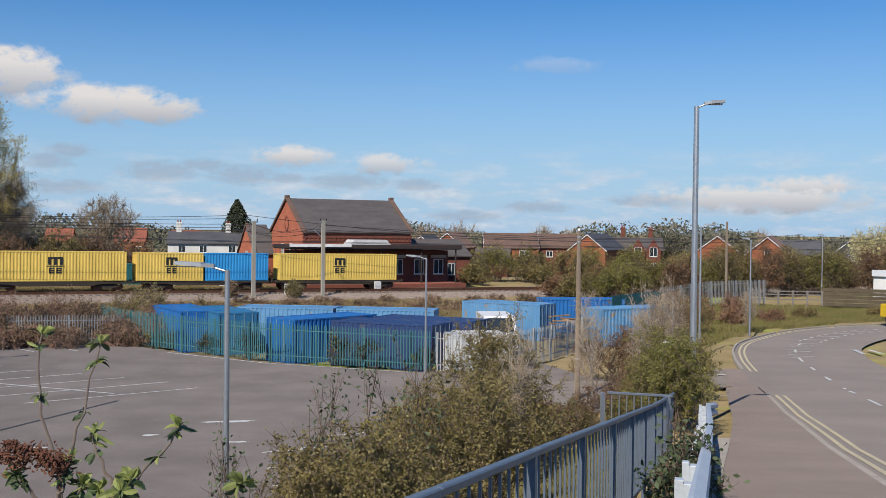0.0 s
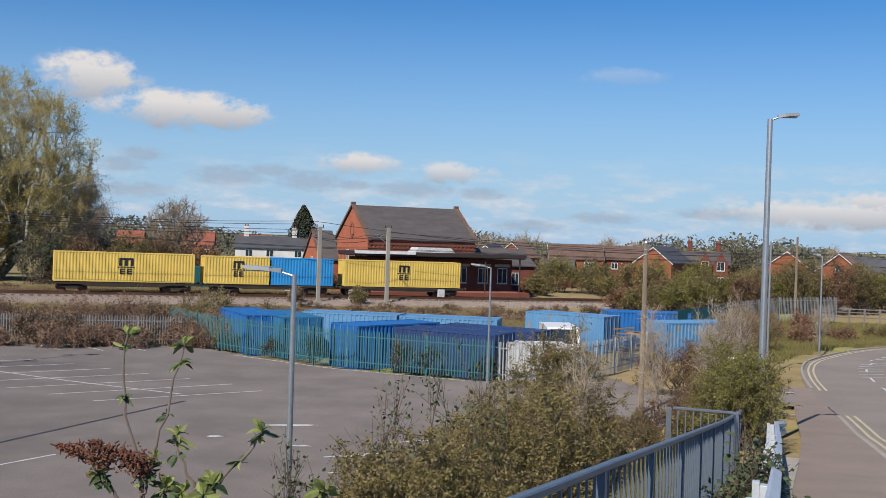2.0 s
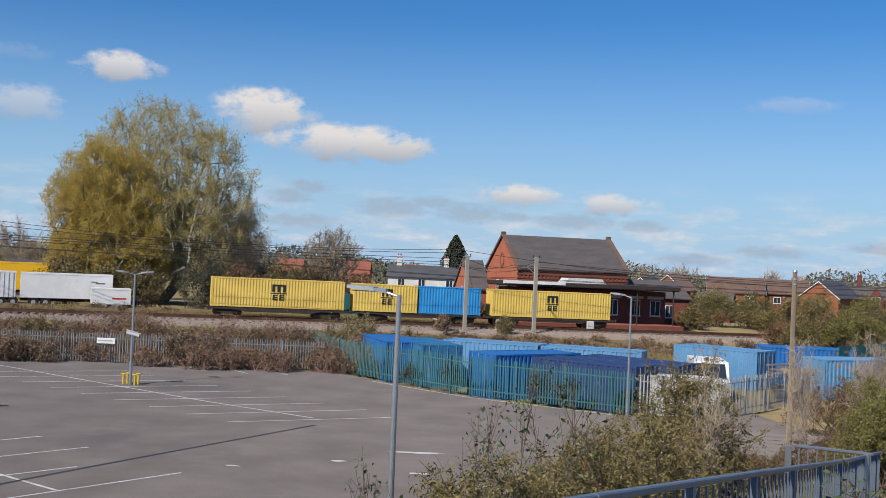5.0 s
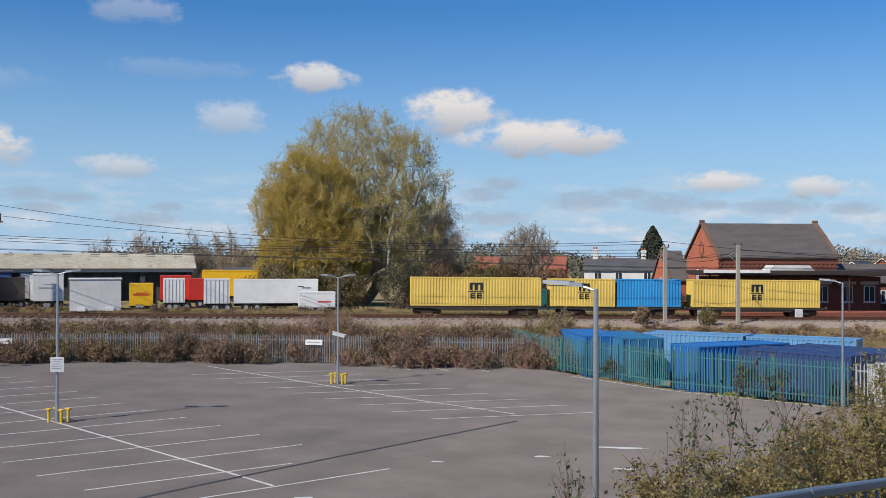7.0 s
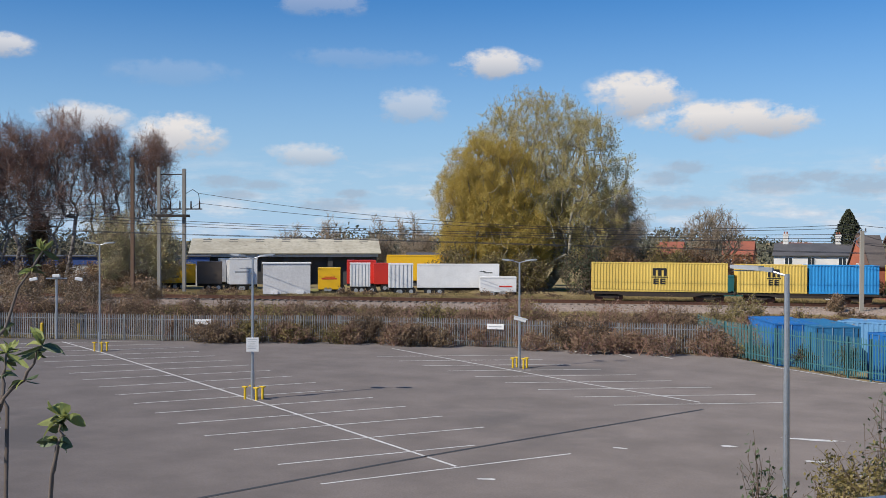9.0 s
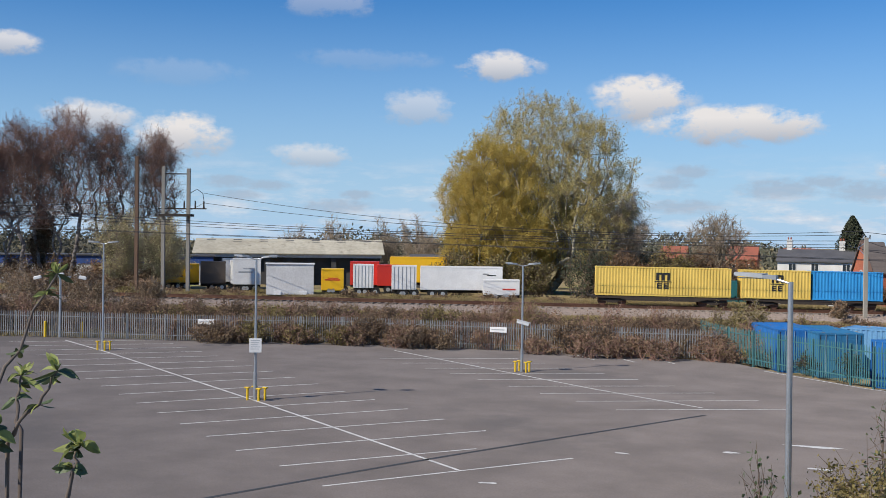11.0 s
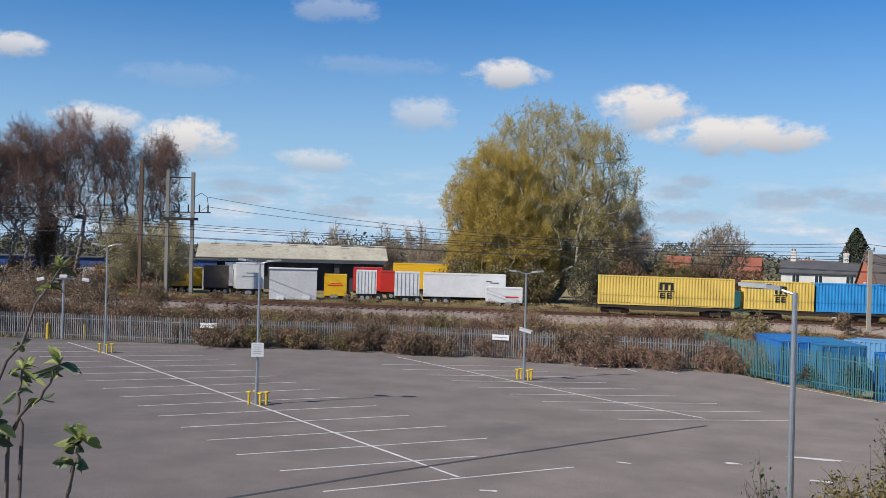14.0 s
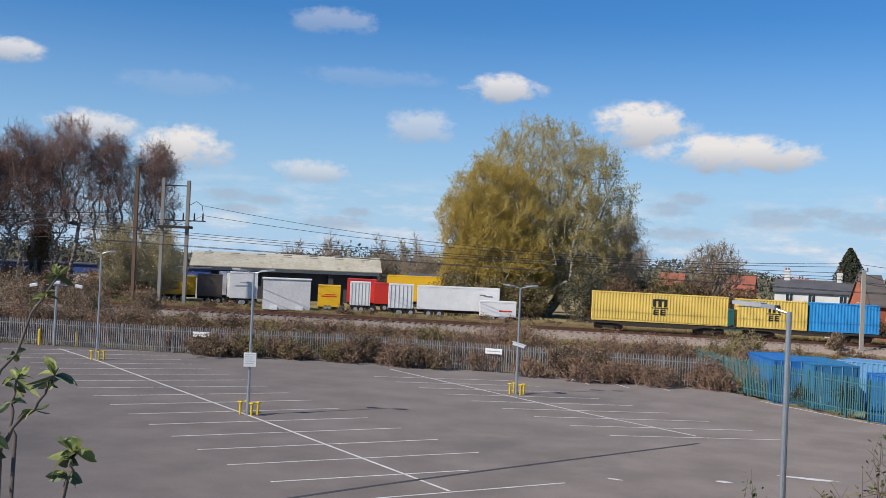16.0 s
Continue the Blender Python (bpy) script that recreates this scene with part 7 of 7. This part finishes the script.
# plant in the verge between railing and barrier
shrub(2.9, 12.2, 0.5, 0.7, 1.0, "leggy shrub between railing and crash barrier", BUDDARK, 700, 0.09, 151, stems=22, twig_r=0.006, z=float(road_z(12.2)) - 0.1)
shrub(3.9, 15.8, 0.5, 0.6, 0.8, "small shrub between railing and crash barrier", BUDDARK, 400, 0.08, 152, stems=16, twig_r=0.006, z=float(road_z(15.8)) - 0.1)

# brambles along the palisade fence and the bank
gb = np.random.default_rng(77)
k = 0
for s in np.arange(-66, 17, 1.75):
    for d0, hh in ((68.4, 1.5), (69.9, 2.1), (72.0, 2.7), (75.0, 2.3), (78.6, 1.6), (83.0, 1.0)):
        if gb.uniform() < (0.05 if d0 < 76 else 0.35):
            continue
        fence_d = float(np.interp(s, [-37, -26, -14, 1, 10], [69.6, 69.2, 70.3, 66.9, 65.2]))
        p = along(s + gb.normal() * 0.6, fence_d + (d0 - 69.2) + gb.normal() * 0.3)
        # the fence stays bare here and there
        if d0 < 71 and ((s < -23 and gb.uniform() < 0.88) or s > 13.5 or -4.6 < s < -1.2):
            continue
        k += 1
        shrub(p.x, p.y, gb.uniform(1.4, 2.2), gb.uniform(0.8, 1.2), hh * gb.uniform(0.75, 1.2), "tangled brown bramble thicket on the railway bank", LEAFBR if gb.uniform() < 0.85 else LEAFOL, 1300, 0.13, 300 + k, (TWIGR, TWIGD)[k % 2], 34, name="bramble_thicket", twig_r=0.012)
for s, d, r, h, lm_ in ((14.5, 79.5, 2.4, 2.6, LEAFOL), (11.0, 71.5, 2.0, 1.4, LEAFBR), (30, 93.0, 0.9, 1.6, LEAFOL), (24.5, 94.0, 0.8, 1.5, LEAFBR), (-34, 88, 2.4, 2.6, LEAFBR), (-37, 84, 2.6, 2.8, LEAFBR), (-40, 88, 2.8, 3.4, LEAFBR), (-43, 84, 3, 3.4, LEAFBR), (-46, 89, 3, 3.8, LEAFBR), (-50, 85, 3.2, 3.6, LEAFBR), (-43.5, 79, 2.4, 2.6, LEAFBR)):
    p = along(s, d)
    shrub(p.x, p.y, r, r, h, "scrubby bush on the railway bank", lm_, 2600, 0.15, int(900 + s), TWIGB, 40, twig_r=0.013)
# low brown growth between the compound and the ballast
for i_ in range(46):
    p = along(17 + (i_ % 23) * 1.6 + gb.normal() * 0.4, (80.5, 85.5)[i_ // 23] + gb.normal() * 1.2)
    shrub(p.x, p.y, gb.uniform(1.2, 1.9), 1.0, gb.uniform(0.5, 0.95), "low brown bramble growth on the railway bank", LEAFBR, 700, 0.12, 5600 + i_, (TWIGR, TWIGD)[i_ % 2], 26, name="low_bramble", twig_r=0.01)
# scrub beyond the line
for s, d, r, h, lm_ in ((-2, 113, 3.4, 4.2, LEAFOL), (3.5, 116, 3.6, 5.4, LEAFDK), (8, 121, 3.6, 5.4, LEAFRD), (-6, 116, 3.0, 4.4, LEAFOL), (13, 122, 3.6, 5.6, LEAFOL), (17, 125, 3.6, 5.2, LEAFRD), (21.5, 124, 3.2, 4.6, LEAFRD), (25.5, 113, 2.4, 2.8, LEAFOL), (29, 112, 2.2, 3.0, LEAFOL), (32, 110.5, 1.8, 2.2, LEAFRD),
                        (-10, 114, 3.0, 5.2, LEAFOL), (11, 114, 2.4, 2.6, LEAFBR), (59, 113, 2.4, 2.6, LEAFOL), (61, 120, 3.4, 4.4, LEAFOL), (66, 122, 3.8, 4.8, LEAFGR), (70, 118, 3.4, 3.6, LEAFOL), (75, 117, 3.6, 4.4, LEAFOL), (81, 113, 3.4, 4.2, LEAFGR), (87, 110, 3.4, 3.8, LEAFOL), (93, 106, 3.2, 3.4, LEAFGR), (100, 104, 3.4, 3.6, LEAFOL), (72, 122, 3.4, 4.4, LEAFGR), (78, 118, 3.4, 4.6, LEAFGR), (84, 116, 3.6, 4.8, LEAFGR), (90, 112, 3.4, 4.2, LEAFOL), (96, 108, 3.2, 3.6, LEAFGR), (69, 114, 2.6, 2.4, LEAFOL), (76, 111, 2.6, 2.6, LEAFRD), (83, 106, 2.6, 2.4, LEAFOL),
                        (-44, 111, 2.6, 2.6, LEAFBR), (-49, 112, 2.8, 3.2, LEAFRD), (-54, 113, 3, 3.6, LEAFBR), (-59, 113, 3, 3.6, LEAFRD), (-64, 114, 3, 3.8, LEAFBR), (-55, 108.5, 2.2, 1.4, LEAFBR), (-46, 108.5, 2.2, 1.3, LEAFBR)):
    p = along(s, d)
    shrub(p.x, p.y, r, r * 0.8, h, "overgrown scrub beyond the railway", lm_, 3800, 0.22, int(1500 + s * 7 + d), TWIGD, 46, twig_r=0.02)
for i_, s in enumerate(np.arange(-50, 2, 2.3)):
    p = along(s, 105.6 + gb.normal() * 0.5)
    shrub(p.x, p.y, 1.5, 0.8, gb.uniform(0.5, 1.1), "low dead scrub between track and yard", LEAFBR if i_ % 3 else LEAFOL, 700, 0.16, 3300 + i_, TWIGD, 30, name="low_scrub", twig_r=0.012)
for i_, s in enumerate(np.arange(58, 106, 2.9)):
    for d in (88.6, 92.0):
        if gb.uniform() < 0.12:
            continue
        p = along(s + gb.normal() * 0.6, d + gb.normal() * 0.5 - 0.06 * max(0, s - 80))
        big = float(np.interp(s, [58, 66, 76, 100], [0.5, 0.75, 1.05, 1.0]))
        shrub(p.x, p.y, 2.2, 2.0, gb.uniform(3.8, 5.6) * big, "thick hedge bush beside the railway", (LEAFGR, LEAFOL, LEAFOL, LEAFRD)[int(gb.integers(4))], 3200, 0.2, 2600 + i_ * 2 + int(d), TWIGD, 44, name="hedge_bush", twig_r=0.015)
for x, y, h, lm_ in ((26.5, 84.5, 1.2, LEAFRD), (30.5, 88.0, 1.0, LEAFOL), (22.5, 80.5, 1.6, LEAFRD), (24.0, 86.0, 2.2, LEAFRD), (20.5, 84.0, 2.4, LEAFRD), (38.0, 91.0, 1.0, LEAFOL), (36.5, 77.0, 1.8, LEAFGR), (39.5, 75.0, 2.0, LEAFGR)):
    shrub(x, y, 1.6, 1.5, h, "dry reddish scrub on the road bank", lm_, 2200, 0.12, int(x * 31), TWIGR, 36, twig_r=0.012)

# ivy and weeds at the green fence of the compound
for i_, (x, y, h) in enumerate(((-16.6, 62.9, 0.9), (-12.6, 59.6, 1.3), (-10.2, 58.0, 1.7), (-5.0, 55.3, 1.9), (-3.4, 54.6, 1.6), (-0.6, 53.8, 1.2), (-18.2, 63.2, 0.7))):
    shrub(x, y, 0.9, 0.5, h, "dark ivy and weeds growing through the green fence", LEAFDK if i_ % 3 else LEAFOL, 700, 0.12, 5200 + i_, TWIGD, 20, z=-0.05, name="ivy_clump", twig_r=0.01)

# grass in tufts
gq = np.random.default_rng(55)


def tufts(pts, size, label, seed, blade=BLADE):
    L = np.repeat(pts, 5, axis=0) + gq.normal(size=(len(pts) * 5, 3)) * np.array([size * 0.35, size * 0.35, 0])
    L[:, 2] += size * 0.35
    g = np.random.default_rng(seed)
    tip = L + np.stack([g.normal(size=len(L)) * size * 0.25, g.normal(size=len(L)) * size * 0.25, np.full(len(L), size * 0.6) * g.uniform(0.5, 1.2, len(L))], 1)
    base = L - np.array([0, 0, size * 0.38])
    return tagged(sticks("grass_tufts", base, tip, size * 0.055, blade), label, "grass", kind="stuff")


n = 26000
s_, d_ = gq.uniform(-70, 40, n), gq.uniform(70, 89, n)
px_, py_ = s_ * U.x + d_ * NN.x, s_ * U.y + d_ * NN.y
tufts(np.stack([px_, py_, land(px_, py_)], 1), 0.34, "long dry grass on the railway bank", 1)
s_, d_ = gq.uniform(-78, 34, 15000), gq.uniform(104.6, 110, 15000)
px_, py_ = s_ * U.x + d_ * NN.x, s_ * U.y + d_ * NN.y
tufts(np.stack([px_, py_, land(px_, py_)], 1), 0.55, "tall dead grass between the tracks and the yard", 4)
# a belt of far woods closes the horizon
gw = np.random.default_rng(66)
nw = 900
wa, wd = np.radians(gw.uniform(-48, 72, nw)), gw.uniform(260, 460, nw)
wh, wr = gw.uniform(7.0, 11.5, nw) * (0.8 + 0.2 * np.sin(wa * 23)), gw.uniform(3, 7, nw)
ii = gw.integers(0, nw, 130000)
q = unit(gw.normal(size=(130000, 3))) * gw.uniform(0.3, 1, 130000)[:, None] ** 0.4
fw = np.stack([-np.sin(wa[ii]) * wd[ii] + q[:, 0] * wr[ii], np.cos(wa[ii]) * wd[ii] + q[:, 1] * wr[ii], wh[ii] * 0.5 + q[:, 2] * wh[ii] * 0.5], 1)
tagged(cards("far_woods", fw, 1.0, mat("far_tree_crowns", (0.17, 0.15, 0.115), (0.12, 0.13, 0.08), 0.05, 0.9, 0, 0, 1.0, 0.9, vary=0.3)), "belt of distant bare and green trees", "woods", kind="stuff")
px_, py_ = gq.uniform(-4, 9, 60000), gq.uniform(9, 50, 60000)
ok = (px_ < edge_x(py_) - 0.25) & (land(px_, py_) > 0.12)
px_, py_ = px_[ok], py_[ok]
tufts(np.stack([px_, py_, land(px_, py_)], 1), 0.2, "rough yellow-green grass on the ramp's bank", 2, BLADEG)
px_, py_ = gq.uniform(15, 70, 22000), gq.uniform(66, 101, 22000)
ok = (px_ < edge_x(py_) - 0.3)
px_, py_ = px_[ok], py_[ok]
tufts(np.stack([px_, py_, land(px_, py_)], 1), 0.4, "dry yellow-green grass on the bend's verge", 3, BLADEG)


# foreground shrub with young leaves, rooted beside the railing
def leaf_blade(ms, p, d, L, w, g):
    d = Vector(d).normalized()
    sd = d.cross(Vector((g.normal(), g.normal(), g.normal()))).normalized()
    nr = sd.cross(d)
    pts = []
    for k, (t, ww) in enumerate(((0, 0.12), (0.3, 0.9), (0.6, 1.0), (0.85, 0.55), (1.0, 0.03))):
        c = Vector(p) + d * L * t - Vector((0, 0, 0.28 * L * t * t)) + nr * 0.1 * L * math.sin(t * 3)
        pts += [c + sd * w * ww * 0.5 + nr * w * 0.18 * ww, c, c - sd * w * ww * 0.5 + nr * w * 0.18 * ww]
    fs = []
    for k in range(4):
        fs += [(3 * k, 3 * k + 1, 3 * k + 4, 3 * k + 3), (3 * k + 1, 3 * k + 2, 3 * k + 5, 3 * k + 4)]
    ms.add(pts, fs)


bud = thing("budding_shrub", Matrix(), "leggy shrub with young grey-green leaves and dead flower heads", "shrub")
gf = np.random.default_rng(9)
# each shoot: foot, bend, tip
SHOOTS = [((-0.732, 2.14, 6.544), (-0.812, 2.17, 6.718), (-0.794, 2.2, 6.828)),
          ((-0.735, 2.14, 6.544), (-0.706, 2.21, 6.662), (-0.7, 2.28, 6.801)),
          ((-0.633, 2.16, 6.537), (-0.68, 2.18, 6.585), (-0.688, 2.2, 6.619)),
          ((-0.587, 2.1, 6.526), (-0.524, 2.11, 6.602), (-0.485, 2.12, 6.652)),
          ((-0.726, 2.1, 6.509), (-0.708, 2.1, 6.551), (-0.71, 2.1, 6.587)),
          ((-0.646, 2.08, 6.493), (-0.575, 2.07, 6.537), (-0.565, 2.06, 6.556)),
          ((-0.675, 2.05, 6.495), (-0.618, 2.035, 6.521), (-0.615, 2.02, 6.551)),
          ((-0.715, 2.1, 6.498), (-0.677, 2.1, 6.523), (-0.676, 2.1, 6.542)),
          ((-0.369, 2.05, 6.474), (-0.356, 2.05, 6.52), (-0.349, 2.05, 6.561)),
          ((-0.561, 2.0, 6.511), (-0.586, 1.99, 6.535), (-0.564, 1.98, 6.558)),
          ((-0.761, 2.1, 6.508), (-0.804, 2.1, 6.552), (-0.813, 2.1, 6.555))]
hub_ = Vector((-0.703, 2.1, tland(-0.703, 2.1)))
for i, (a, b, c) in enumerate(SHOOTS):
    a, b, c = Vector(a), Vector(b), Vector(c)
    pts = [hub_, hub_.lerp(a, 0.5) + Vector((0.03, 0.02, 0))] + [a * (1 - t) ** 2 + b * 2 * t * (1 - t) + c * t * t + Vector(gf.normal(size=3)) * 0.003 for t in np.linspace(0, 1, 9)]
    sm = Mesh().chain(pts, [(0.0028 * (1 - k / (len(pts) + 1)) + 0.0011) * (1.25 if k % 2 else 1.0) for k in range(len(pts))], 7)
    stem = part("stem", sm, STEM, bud, smooth=True)
    fresh, dark = Mesh(), Mesh()
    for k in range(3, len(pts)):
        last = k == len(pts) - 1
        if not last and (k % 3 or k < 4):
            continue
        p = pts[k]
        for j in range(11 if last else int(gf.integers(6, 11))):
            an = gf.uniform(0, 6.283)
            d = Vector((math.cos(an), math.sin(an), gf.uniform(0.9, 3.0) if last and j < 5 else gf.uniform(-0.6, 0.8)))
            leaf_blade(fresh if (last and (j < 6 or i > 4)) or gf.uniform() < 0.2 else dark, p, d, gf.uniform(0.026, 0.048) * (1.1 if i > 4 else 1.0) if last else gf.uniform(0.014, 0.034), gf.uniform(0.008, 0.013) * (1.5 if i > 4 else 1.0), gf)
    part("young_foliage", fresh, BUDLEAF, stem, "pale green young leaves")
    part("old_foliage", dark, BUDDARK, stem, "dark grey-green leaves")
for c, d, L in (((-0.711, 2.08, 6.591), Vector((-0.917, -0.178, 0.358)), 0.113), ((-0.777, 2.08, 6.59), Vector((-0.937, -0.183, 0.296)), 0.110), ((-0.709, 2.08, 6.571), Vector((-0.629, -0.328, 0.704)), 0.061)):
    ms = Mesh()
    for k in range(420):
        t = gf.uniform(0, 1)
        p = Vector(c) + d * L * t + Vector(gf.normal(size=3)) * 0.011 * (1.15 - t)
        q = p + Vector(gf.normal(size=3)) * 0.005
        ms.tube(p, q, 0.0022, 0.0012, 4)
    tagged(part("flower_head", ms, SEEDHD, bud, "dead rust-brown flower head"), kind="stuff")
